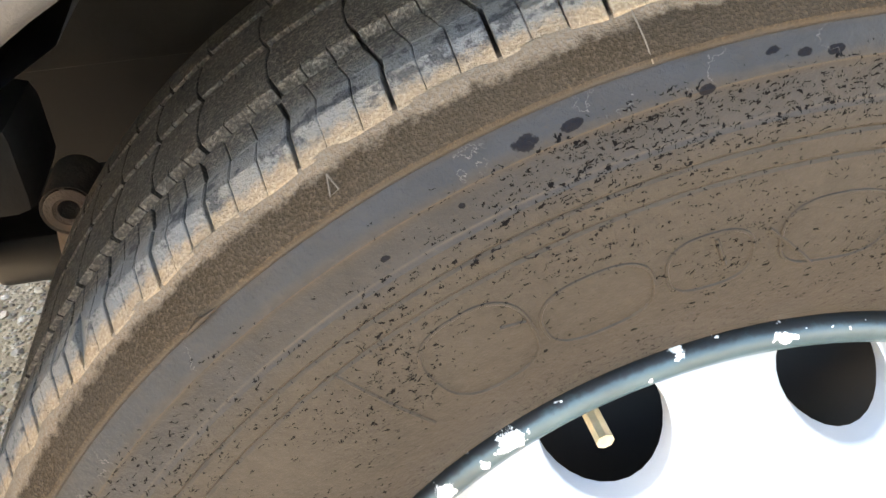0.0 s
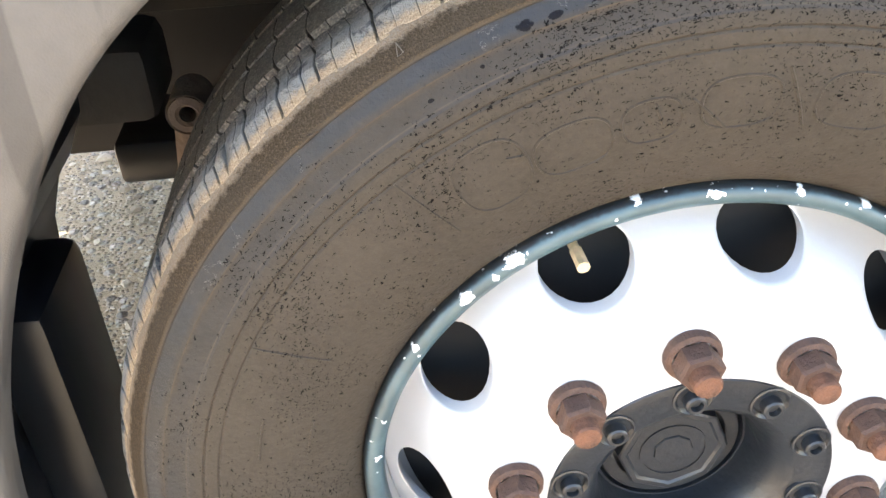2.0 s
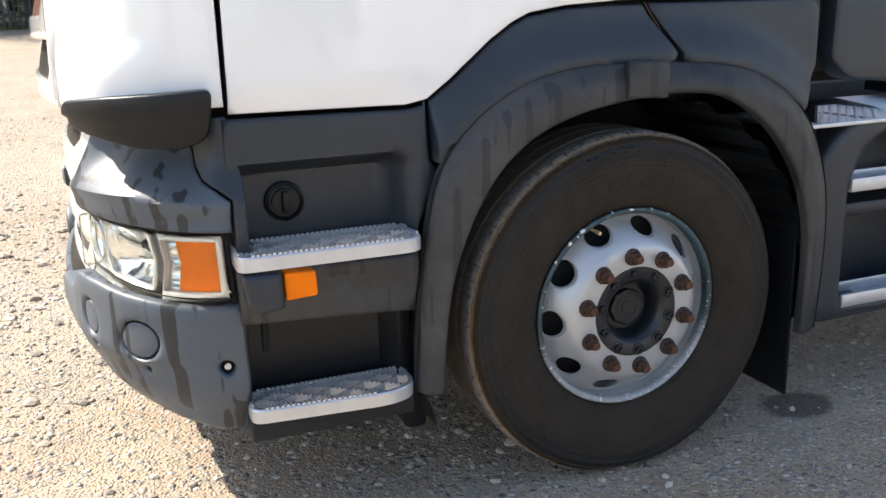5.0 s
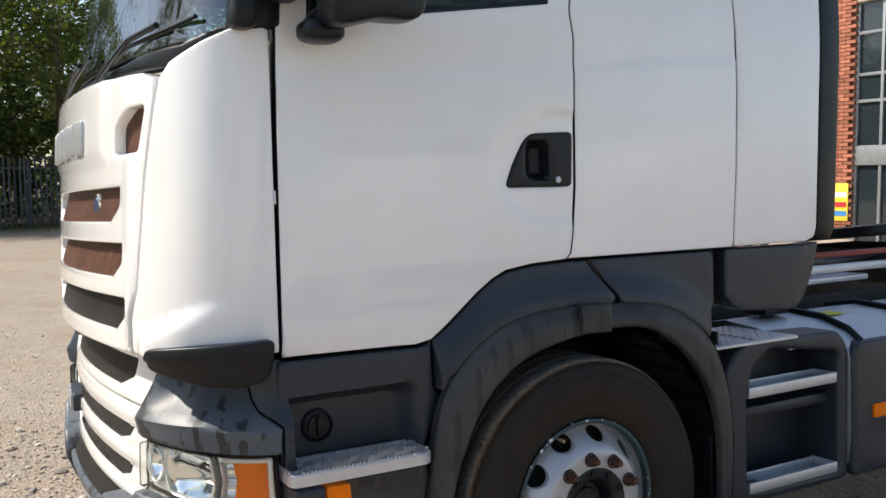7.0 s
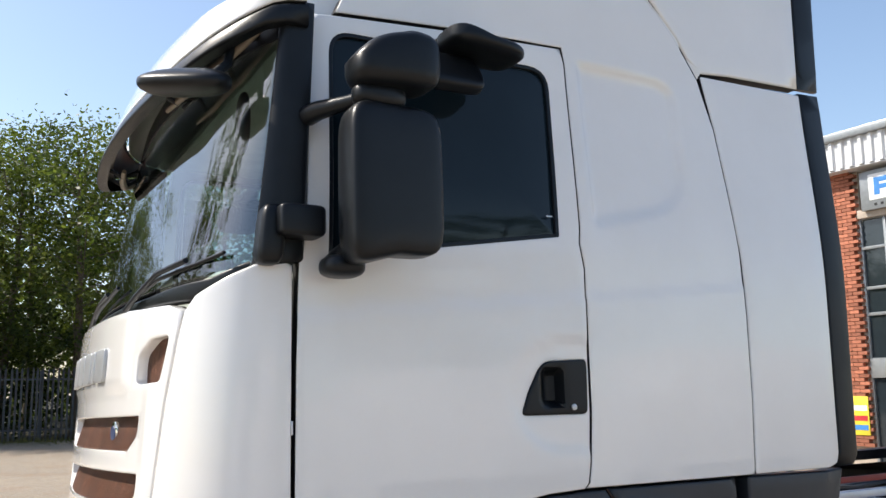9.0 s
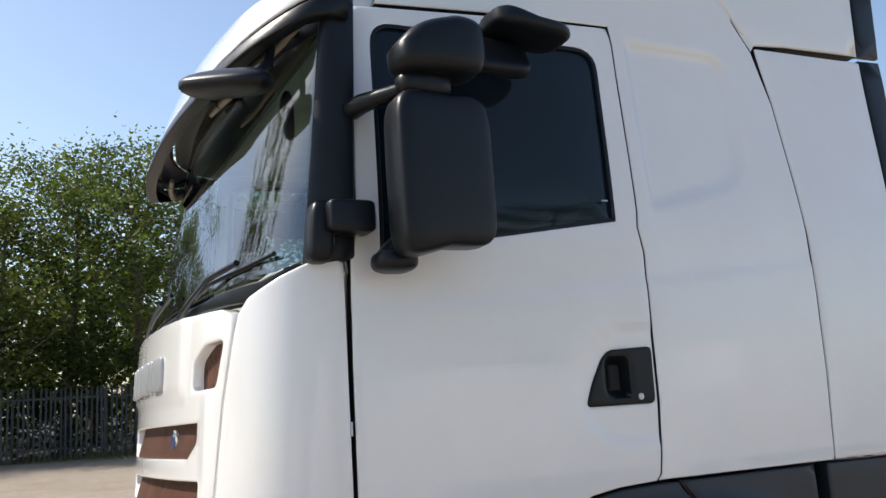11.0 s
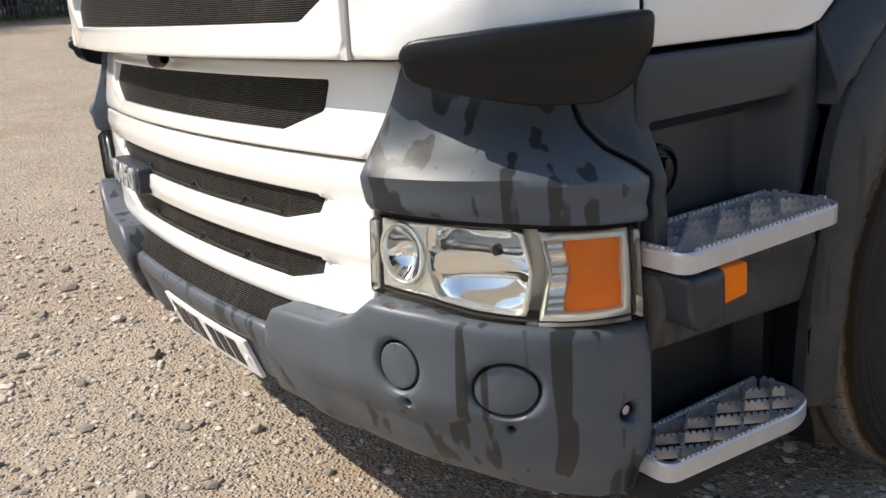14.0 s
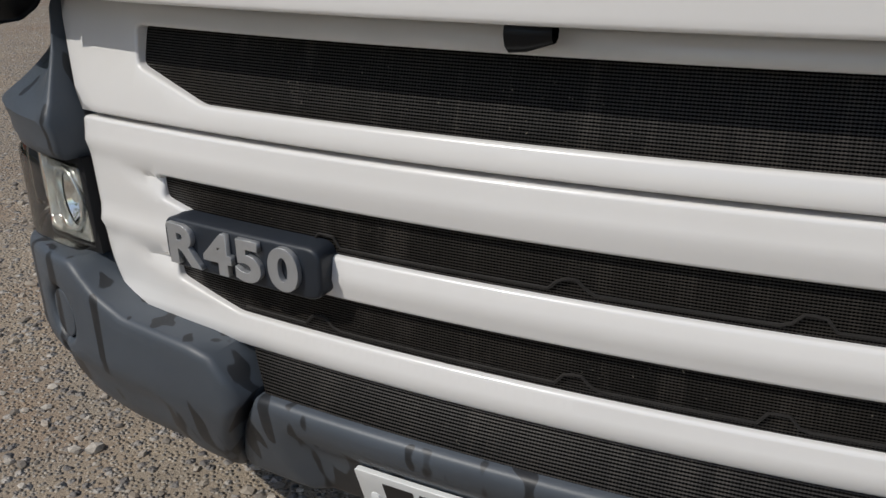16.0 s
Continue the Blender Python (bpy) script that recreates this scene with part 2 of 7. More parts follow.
    stain = spots_node(n, l, ang, rad, ((108.9, 0.4890, 0.0046, 0.0032), (106.3, 0.4882, 0.0050, 0.0024), (95.75, 0.4925, 0.0048, 0.0024), (94.1, 0.4894, 0.0044, 0.0024), (92.4, 0.488, 0.004, 0.002), (99.4, 0.4835, 0.0026, 0.0016), (113.2, 0.476, 0.0022, 0.0022), (118.2, 0.4722, 0.0024, 0.0016)), math_node(n, l, "MULTIPLY", soft, 4.0))
    col = mix_node(n, l, math_node(n, l, "MULTIPLY", stain, 0.85), col, (0.006, 0.006, 0.008))
    wander = node(n, "ShaderNodeTexNoise", Scale=21.0, Detail=6.0, Roughness=0.6)
    l.new(tc.outputs["Object"], wander.inputs["Vector"])
    crack = math_node(n, l, "LESS_THAN", math_node(n, l, "ABSOLUTE", math_node(n, l, "SUBTRACT", wander.outputs["Fac"], 0.52)), 0.0022)
    crack = math_node(n, l, "MULTIPLY", crack, math_node(n, l, "MULTIPLY", band_node(n, l, rad, 0.484, 0.488, 0.496, 0.500), ramp_node(n, l, clump.outputs["Fac"], 0.46, 0.52)))
    col = mix_node(n, l, math_node(n, l, "MULTIPLY", crack, 0.8), col, (0.075, 0.07, 0.065))
    l.new(col, p.inputs["Base Color"])
    l.new(ramp_node(n, l, slates, 0.0, 1.0, 0.72, 0.5), p.inputs["Roughness"])
    l.new(ramp_node(n, l, math_node(n, l, "MAXIMUM", strip, math_node(n, l, "MAXIMUM", cuts, stain)), 0.0, 1.0, 0.22, 0.02), p.inputs["Specular IOR Level"])
    b = node(n, "ShaderNodeBump", Strength=0.55, Distance=0.003)
    relief = math_node(n, l, "ADD", math_node(n, l, "MULTIPLY", fine.outputs["Fac"], 0.7), math_node(n, l, "MULTIPLY", math_node(n, l, "MULTIPLY", grit.outputs["Fac"], strip), 0.7))
    l.new(math_node(n, l, "SUBTRACT", relief, math_node(n, l, "MULTIPLY", cuts, 1.6)), b.inputs["Height"])
    l.new(b.outputs["Normal"], p.inputs["Normal"])
    return m


def tread_face():
    """Rubber ribs: gritty brown dust, a pale rubbed shoulder with dark scuffs, a sandy worn edge."""
    m = bpy.data.materials.new("worn_tread")
    m.use_nodes = True
    n, l, p = graph(m)
    tc = n.new("ShaderNodeTexCoord")
    geo = n.new("ShaderNodeNewGeometry")
    fine = node(n, "ShaderNodeTexNoise", Scale=190.0, Detail=6.0, Roughness=0.75)
    big = node(n, "ShaderNodeTexNoise", Scale=22.0, Detail=6.0, Roughness=0.6)
    grit = node(n, "ShaderNodeTexNoise", Scale=560.0, Detail=2.0)
    scuff = node(n, "ShaderNodeTexNoise", Scale=75.0, Detail=5.0, Roughness=0.62)
    for one in (fine, big, grit, scuff):
        l.new(geo.outputs["Position"], one.inputs["Vector"])
    xyz = n.new("ShaderNodeSeparateXYZ")
    l.new(tc.outputs["Object"], xyz.inputs[0])
    y = math_node(n, l, "ADD", xyz.outputs[1], math_node(n, l, "MULTIPLY", math_node(n, l, "SUBTRACT", big.outputs["Fac"], 0.5), 0.03))
    dust = mix_node(n, l, ramp_node(n, l, grit.outputs["Fac"], 0.45, 0.68), (0.118, 0.098, 0.077), (0.345, 0.288, 0.225))
    dust = mix_node(n, l, ramp_node(n, l, fine.outputs["Fac"], 0.42, 0.62, 0.65, 0.0), dust, (0.062, 0.055, 0.047))
    rubbed = mix_node(n, l, ramp_node(n, l, big.outputs["Fac"], 0.38, 0.62), (0.158, 0.159, 0.160), (0.198, 0.178, 0.153))
    rubbed = mix_node(n, l, ramp_node(n, l, grit.outputs["Fac"], 0.42, 0.7, 0.0, 0.5), rubbed, (0.215, 0.20, 0.178))
    rubbed = mix_node(n, l, ramp_node(n, l, scuff.outputs["Fac"], 0.53, 0.60, 0.0, 0.85), rubbed, (0.046, 0.046, 0.047))
    rubbed = mix_node(n, l, ramp_node(n, l, fine.outputs["Fac"], 0.58, 0.66, 0.0, 0.7), rubbed, (0.036, 0.035, 0.034))
    col = mix_node(n, l, ramp_node(n, l, y, -0.006, -0.022), dust, rubbed)
    edge = math_node(n, l, "ADD", xyz.outputs[1], math_node(n, l, "MULTIPLY", math_node(n, l, "SUBTRACT", fine.outputs["Fac"], 0.5), 0.018))
    col = mix_node(n, l, ramp_node(n, l, edge, -0.0465, -0.0525), col, mix_node(n, l, ramp_node(n, l, grit.outputs["Fac"], 0.4, 0.7), (0.255, 0.178, 0.113), (0.36, 0.270, 0.180)))
    l.new(col, p.inputs["Base Color"])
    p.inputs["Roughness"].default_value = 0.85
    p.inputs["Specular IOR Level"].default_value = 0.25
    b = node(n, "ShaderNodeBump", Strength=0.9, Distance=0.003)
    l.new(math_node(n, l, "ADD", fine.outputs["Fac"], math_node(n, l, "MULTIPLY", grit.outputs["Fac"], 0.35)), b.inputs["Height"])
    l.new(b.outputs["Normal"], p.inputs["Normal"])
    return m


def flange_paint():
    """Teal rim edge: dark at its rim, white where the paint is knocked off in ragged spots and nicks."""
    m = material("chipped_blue_rim", (0.030, 0.058, 0.068), 0.42, vary=0.3, scale=25, bump=0.15)
    n, l, p = graph(m)
    old = p.inputs["Base Color"].links[0].from_socket
    tc, xyz, ang, rad = polar_nodes(n, l)
    mid = node(n, "ShaderNodeTexNoise", Scale=130.0, Detail=6.0, Roughness=0.7)
    speck = node(n, "ShaderNodeTexNoise", Scale=95.0, Detail=3.0, Roughness=0.5)
    for one in (mid, speck):
        l.new(tc.outputs["Object"], one.inputs["Vector"])
    soft = math_node(n, l, "SUBTRACT", mid.outputs["Fac"], 0.5)
    worn = math_node(n, l, "ADD", speck.outputs["Fac"], ramp_node(n, l, xyz.outputs[2], 0.0, -0.2, 0.0, 0.07))
    worn = math_node(n, l, "ADD", worn, ramp_node(n, l, rad, 0.296, 0.303, 0.0, 0.05))
    chips = ramp_node(n, l, worn, 0.70, 0.712)
    spots = spots_node(n, l, ang, rad, ((132.2, 0.2925, 0.0060, 0.0042), (122.2, 0.2945, 0.0085, 0.0040), (126.2, 0.2922, 0.0030, 0.0026), (101.5, 0.2990, 0.0034, 0.0024), (89.8, 0.2942, 0.0062, 0.0034), (76.1, 0.2965, 0.0040, 0.0022), (144.5, 0.2955, 0.0032, 0.0022), (171.0, 0.2870, 0.0030, 0.0030), (203.0, 0.292, 0.006, 0.003), (228.0, 0.295, 0.005, 0.003), (64.0, 0.298, 0.004, 0.002)), math_node(n, l, "MULTIPLY", soft, 5.0))
    col = mix_node(n, l, ramp_node(n, l, math_node(n, l, "ADD", rad, math_node(n, l, "MULTIPLY", soft, 0.006)), 0.2965, 0.2985), old, (0.012, 0.015, 0.017))
    col = mix_node(n, l, ramp_node(n, l, math_node(n, l, "ADD", xyz.outputs[2], math_node(n, l, "MULTIPLY", soft, 0.25)), -0.06, -0.16, 0.0, 0.75), col, (0.40, 0.41, 0.42))
    l.new(mix_node(n, l, math_node(n, l, "MAXIMUM", chips, spots), col, (0.72, 0.73, 0.72)), p.inputs["Base Color"])
    return m


def perforated(name, metal, hole, pitch):
    """Perforated sheet: rows of small round holes, with dust in patches and runs."""
    m = bpy.data.materials.new(name)
    m.use_nodes = True
    n, l, p = graph(m)
    tc = n.new("ShaderNodeTexCoord")
    xyz = n.new("ShaderNodeSeparateXYZ")
    l.new(tc.outputs["Object"], xyz.inputs[0])
    k = math.tau / pitch
    row = math_node(n, l, "SINE", math_node(n, l, "MULTIPLY", xyz.outputs[2], k))
    a = math_node(n, l, "SINE", math_node(n, l, "MULTIPLY", xyz.outputs[1], k * 0.9))
    dots = ramp_node(n, l, math_node(n, l, "ADD", row, math_node(n, l, "MULTIPLY", a, 0.55)), -0.35, 0.25)
    big = node(n, "ShaderNodeTexNoise", Scale=6.0, Detail=8.0, Roughness=0.65)
    l.new(tc.outputs["Object"], big.inputs["Vector"])
    mp = n.new("ShaderNodeMapping")
    mp.inputs["Scale"].default_value = (1.0, 34.0, 5.0)
    l.new(tc.outputs["Object"], mp.inputs["Vector"])
    runs = node(n, "ShaderNodeTexNoise", Scale=1.0, Detail=5.0, Roughness=0.6)
    l.new(mp.outputs[0], runs.inputs["Vector"])
    speck = node(n, "ShaderNodeTexNoise", Scale=210.0, Detail=2.0)
    l.new(tc.outputs["Object"], speck.inputs["Vector"])
    col = mix_node(n, l, ramp_node(n, l, big.outputs["Fac"], 0.38, 0.66), metal, tuple(0.35 * c for c in metal))
    col = mix_node(n, l, ramp_node(n, l, runs.outputs["Fac"], 0.52, 0.66, 0.0, 0.7), col, tuple(min(1.0, 1.9 * c + 0.008) for c in metal))
    col = mix_node(n, l, dots, col, hole)
    l.new(mix_node(n, l, math_node(n, l, "MULTIPLY", ramp_node(n, l, speck.outputs["Fac"], 0.70, 0.74), ramp_node(n, l, big.outputs["Fac"], 0.5, 0.6)), col, (0.20, 0.18, 0.15)), p.inputs["Base Color"])
    p.inputs["Roughness"].default_value = 0.45
    l.new(ramp_node(n, l, dots, 0.0, 1.0, 0.45, 0.02), p.inputs["Specular IOR Level"])
    bump = node(n, "ShaderNodeBump", Strength=0.7, Distance=0.002)
    bump.invert = True
    l.new(dots, bump.inputs["Height"])
    l.new(bump.outputs["Normal"], p.inputs["Normal"])
    return m


def streaked(m, tone, amount, stretch=(24.0, 24.0, 1.3)):
    """Adds run-down water marks."""
    n, l, p = graph(m)
    old = p.inputs["Base Color"].links[0].from_socket
    tc = n.new("ShaderNodeTexCoord")
    mp = n.new("ShaderNodeMapping")
    mp.inputs["Scale"].default_value = stretch
    l.new(tc.outputs["Object"], mp.inputs["Vector"])
    s = node(n, "ShaderNodeTexNoise", Scale=1.0, Detail=1.5, Roughness=0.45)
    l.new(mp.outputs[0], s.inputs["Vector"])
    l.new(mix_node(n, l, ramp_node(n, l, s.outputs["Fac"], 0.578, 0.600, 0.0, amount), old, tone), p.inputs["Base Color"])
    return m


SIDEWALL, WORN = tyre_wall(), tread_face()
RIM_EDGE = flange_paint()
BUMPER_GREY = streaked(material("bumper_grey", (0.068, 0.082, 0.100), 0.42, vary=0.1, scale=4, bump=0.08, bump_scale=1200, dust=0.15, dust_color=(0.15, 0.15, 0.15)), (0.016, 0.017, 0.019), 0.9)
NET = perforated("dark_grille_mesh", (0.030, 0.025, 0.0205), (0.003, 0.003, 0.003), 0.0038)
NET_BROWN = perforated("brown_grille_mesh", (0.15, 0.060, 0.032), (0.045, 0.018, 0.010), 0.0034)
CLEAR = sheet_glass("lamp_cover", (0.97, 0.98, 0.96), 0.0)
SCREEN = sheet_glass("windscreen_glass", (0.62, 0.76, 0.72), 0.18)
CHROME = material("chrome_reflector", (0.97, 0.97, 0.97), 0.05, metal=1.0, vary=0.01)
LAMP_FRAME = material("cream_lamp_frame", (0.80, 0.80, 0.74), 0.25, metal=0.3, vary=0.03, coat=0.3)
PLATE_WHITE = material("plate_white", (0.8, 0.81, 0.8), 0.35, vary=0.03)
INK = material("black_ink", (0.012, 0.012, 0.013), 0.5)
BADGE_SILVER = material("badge_silver", (0.50, 0.51, 0.52), 0.38, metal=0.6, vary=0.06, scale=20)
BRASS = material("brass_valve", (0.75, 0.62, 0.42), 0.3, metal=0.8, vary=0.2, scale=80)
BRACKET = material("rusty_bracket", (0.095, 0.055, 0.036), 0.8, vary=0.4, scale=25, bump=0.6, bump_scale=120, dust=0.4)
DIRTY_METAL = material("dirty_metal", (0.022, 0.020, 0.018), 0.7, metal=0.2, vary=0.3, scale=12, bump=0.3, dust=0.4, dust_color=(0.026, 0.021, 0.017))
DASH = material("dashboard_grey", (0.42, 0.45, 0.40), 0.7, vary=0.1)

SEAL = material("black_rubber_seal", (0.010, 0.010, 0.011), 0.6)
BEZEL = material("satin_lamp_bezel", (0.86, 0.86, 0.82), 0.18, metal=0.75, vary=0.03)
DUSTY = material("dusty_grey_plastic", (0.017, 0.0195, 0.0235), 0.42, vary=0.2, scale=6, bump=0.12, bump_scale=600, dust=0.5, dust_color=(0.135, 0.120, 0.103), spec=0.36)
streaked(DUSTY, (0.010, 0.011, 0.012), 0.5)


# ---------------------------------------------------------------- tools
def finish(name, bm, mat, parent=None, label="", smooth=40):
    me = bpy.data.meshes.new(name)
    bmesh.ops.recalc_face_normals(bm, faces=bm.faces)
    bm.to_mesh(me)
    bm.free()
    for p in me.polygons:
        p.use_smooth = True
    me.set_sharp_from_angle(angle=radians(smooth))
    for one in mat if isinstance(mat, (list, tuple)) else [mat]:
        me.materials.append(one)
    ob = new(name, me)
    if parent:
        ob.parent = parent
    if label:
        ob["label"] = label
    return ob


part = finish


def inside(p, poly):
    hit, j = False, len(poly) - 1
    for i in range(len(poly)):
        (xi, yi), (xj, yj) = poly[i], poly[j]
        if (yi > p[1]) != (yj > p[1]) and p[0] < (xj - xi) * (p[1] - yi) / (yj - yi) + xi:
            hit = not hit
        j = i
    return hit


def edge_distance(p, polys):
    best = 9.0
    for a, b in polys:
        ex, ey = b[0] - a[0], b[1] - a[1]
        k = max(0, min(1, ((p[0] - a[0]) * ex + (p[1] - a[1]) * ey) / (ex * ex + ey * ey + 1e-12)))
        best = min(best, math.hypot(p[0] - a[0] - k * ex, p[1] - a[1] - k * ey))
    return best


def inside_many(points, poly):
    p, q = np.asarray(points, float), np.asarray(poly, float)
    if not len(p):
        return np.zeros(0, bool)
    nxt = np.roll(q, -1, 0)
    hit = np.zeros(len(p), bool)
    for (xi, yi), (xj, yj) in zip(q, nxt):
        if yi != yj:
            hit ^= ((yi > p[:, 1]) != (yj > p[:, 1])) & (p[:, 0] < (xj - xi) * (p[:, 1] - yi) / (yj - yi) + xi)
    return hit


def edge_many(points, segs):
    p, out = np.asarray(points, float), []
    a, b = np.array([q[0][:2] for q in segs], float), np.array([q[1][:2] for q in segs], float)
    e = b - a
    length = (e * e).sum(1) + 1e-12
    for k in range(0, len(p), 400):
        w = p[k:k + 400, None, :] - a[None]
        t = np.clip((w * e[None]).sum(2) / length, 0, 1)
        out.append(np.sqrt(((w - t[..., None] * e[None]) ** 2).sum(2)).min(1))
    return np.concatenate(out) if out else np.zeros(0)


def smooth_loop(pts, radius=0.0, n=4):
    """A closed outline whose corners are cut round."""
    if not radius:
        return [tuple(p) for p in pts]
    out = []
    for i, p in enumerate(pts):
        p, a, b = Vector(p[:2]), Vector(pts[i - 1][:2]), Vector(pts[(i + 1) % len(pts)][:2])
        r = min(pts[i][2] if len(pts[i]) > 2 else radius, 0.48 * (a - p).length, 0.48 * (b - p).length)
        u, v = p + (a - p).normalized() * r, p + (b - p).normalized() * r
        for k in range(n + 1):
            t = k / n
            out.append(tuple((1 - t) ** 2 * u + 2 * t * (1 - t) * p + t * t * v))
    return out


def resample(loop, step):
    out = []
    for i, a in enumerate(loop):
        b = loop[(i + 1) % len(loop)]
        n = max(1, int(math.hypot(b[0] - a[0], b[1] - a[1]) / step))
        out += [(a[0] + (b[0] - a[0]) * k / n, a[1] + (b[1] - a[1]) * k / n) for k in range(n)]
    return out


def offset_loop(loop, d):
    area = sum(a[0] * b[1] - b[0] * a[1] for a, b in zip(loop, loop[1:] + loop[:1]))
    d = d if area > 0 else -d
    out = []
    for i, p in enumerate(loop):
        a, b = loop[i - 1], loop[(i + 1) % len(loop)]
        t = Vector((b[0] - a[0], b[1] - a[1]))
        if t.length < 1e-9:
            continue
        t.normalize()
        out.append((p[0] - t.y * d, p[1] + t.x * d))
    return out


def panel(name, outline, mapping, mat, parent, thick=0.02, r=0.008, step=0.06, holes=(), label="", emboss=None, edge=None):
    """A sheet with rolled edges: a 2D outline with holes, laid on a curved surface by mapping(a, b, depth)."""
    loops = [resample(list(outline), step)] + [resample(list(h), step) for h in holes]
    segs = [(a, b) for lp in loops for a, b in zip(lp, lp[1:] + lp[:1])]
    pts, edges = [], []
    for lp in loops:
        k = len(pts)
        pts += lp
        edges += [(k + i, k + (i + 1) % len(lp)) for i in range(len(lp))]

    def allowed(many):
        ok = inside_many(many, loops[0])
        for h in loops[1:]:
            ok &= ~inside_many(many, h)
        return ok

    rings = []
    for n, lp in enumerate(loops):
        for d in (0.12 * r, 0.45 * r, r):
            ring = offset_loop(lp, d if n == 0 else -d)
            kept = allowed(ring) & (edge_many(ring, segs) > 0.8 * d)
            spot = {}
            for k, p in enumerate(ring):
                if kept[k]:
                    spot[k] = len(pts) + len(rings)
                    rings.append(p)
            for k in spot:
                q = (k + 1) % len(ring)
                if q in spot and math.dist(ring[k], ring[q]) < 3 * step:
                    edges.append((spot[k], spot[q]))
    xs, ys = [p[0] for p in loops[0]], [p[1] for p in loops[0]]
    grid = [(a, b) for a in np.arange(min(xs) + step * 0.5, max(xs), step) for b in np.arange(min(ys) + step * 0.5, max(ys), step)]
    if grid:
        keep = allowed(grid) & (edge_many(grid, segs) > max(r * 1.4, step * 0.35))
        grid = [(float(p[0]), float(p[1])) for p, k in zip(grid, keep) if k]
    allp = [Vector(p) for p in pts + rings + grid]
    vs, es, fs, *_ = geometry.delaunay_2d_cdt(allp, edges, [], 1, 1e-6)
    bm = bmesh.new()
    top, low = [], []
    for v, e in zip(vs, edge_many([(v.x, v.y) for v in vs], segs)):
        p, e = (v.x, v.y), float(e)
        d = r - math.sqrt(max(0, r * r - (r - e) ** 2)) if e < r else 0.0
        if emboss:
            d += emboss(*p)
        top.append(bm.verts.new(mapping(p[0], p[1], d)))
        low.append(bm.verts.new(mapping(p[0], p[1], thick)) if e < 1e-5 else None)
    count = collections.Counter()
    kept = allowed([(sum(vs[i].x for i in f) / len(f), sum(vs[i].y for i in f) / len(f)) for f in fs])
    for f, ok in zip(fs, kept):
        if not ok:
            continue
        try:
            bm.faces.new([top[i] for i in f])
        except ValueError:
            continue
        for i, j in zip(f, list(f[1:]) + [f[0]]):
            count[(min(i, j), max(i, j))] += 1
    for (i, j), k in count.items():
        if k == 1 and low[i] and low[j]:
            try:
                wall = bm.faces.new([top[i], top[j], low[j], low[i]])
                wall.material_index = 1 if edge else 0
            except ValueError:
                pass
    bmesh.ops.delete(bm, geom=[v for v in bm.verts if not v.link_faces], context="VERTS")
    return finish(name, bm, [mat, edge] if edge else mat, parent, label)


def box_bm(lo, hi, bevel=0.004, seg=2, bm=None):
    own = bm or bmesh.new()
    made = bmesh.ops.create_cube(own, size=1)["verts"]
    for v in made:
        v.co = [lo[i] + (v.co[i] + 0.5) * (hi[i] - lo[i]) for i in range(3)]
    if bevel:
        es = list({e for v in made for e in v.link_edges})
        bmesh.ops.bevel(own, geom=es, offset=bevel, segments=seg, affect="EDGES", profile=0.5)
    return own


def tube_bm(points, radius, n=10, bm=None, cap=True):
    """A round bar along points; radius is one number or one for each point."""
    own = bm or bmesh.new()
    points = [Vector(p) for p in points]
    rads = radius if isinstance(radius, (list, tuple)) else [radius] * len(points)
    rings, side = [], None
    for i, p in enumerate(points):
        d = (points[min(i + 1, len(points) - 1)] - points[max(i - 1, 0)]).normalized()
        if side is None:
            side = d.orthogonal().normalized()
        side = (side - d * side.dot(d)).normalized()
        up = d.cross(side)
        rings.append([own.verts.new(p + (side * math.cos(k * math.tau / n) + up * math.sin(k * math.tau / n)) * rads[i]) for k in range(n)])
    for a, b in zip(rings, rings[1:]):
        for k in range(n):
            own.faces.new([a[k], a[(k + 1) % n], b[(k + 1) % n], b[k]])
    if cap:
        own.faces.new(rings[0][::-1])
        own.faces.new(rings[-1])
    return own


def lathe_bm(profile, centre, n=64, bm=None, closed=False):
    """Turned about an axle along y: profile of (radius, y)."""
    own = bm or bmesh.new()
    cx, cy, cz = centre
    rings = []
    for r, y in profile:
        if r < 1e-6:
            rings.append([own.verts.new((cx, cy + y, cz))])
        else:
            rings.append([own.verts.new((cx + r * math.cos(k * math.tau / n), cy + y, cz + r * math.sin(k * math.tau / n))) for k in range(n)])
    pairs = list(zip(rings, rings[1:])) + ([(rings[-1], rings[0])] if closed else [])
    for a, b in pairs:
        for k in range(n):
            q = [a[k % len(a)], a[(k + 1) % len(a)], b[(k + 1) % len(b)], b[k % len(b)]]
            q = list(dict.fromkeys(q))
            if len(q) > 2:
                own.faces.new(q)
    return own


def clamp(v, a=0.0, b=1.0):
    return max(a, min(b, v))


def ease(v):
    v = clamp(v)
    return v * v * (3 - 2 * v)


# ---------------------------------------------------------------- the lorry's surfaces
YC = 1.113


def plan_points():
    pts = [(0.11 * d * d, YC - d) for d in [0.75 * k / 24 for k in range(25)]]
    p0, p1, p2, p3 = Vector((0.0619, 0.363)), Vector((0.088, 0.205)), Vector((0.19, 0.0)), Vector((0.40, 0.0))
    for k in range(1, 25):
        t = k / 24
        p = (1 - t) ** 3 * p0 + 3 * t * (1 - t) ** 2 * p1 + 3 * t * t * (1 - t) * p2 + t ** 3 * p3
        pts.append((p.x, p.y))
    pts += [(0.4 + 0.1 * k, 0.0) for k in range(1, 4)]
    return pts


PLAN = plan_points()
ARC = [0.0]
for a_, b_ in zip(PLAN, PLAN[1:]):
    ARC.append(ARC[-1] + math.hypot(b_[0] - a_[0], b_[1] - a_[1]))


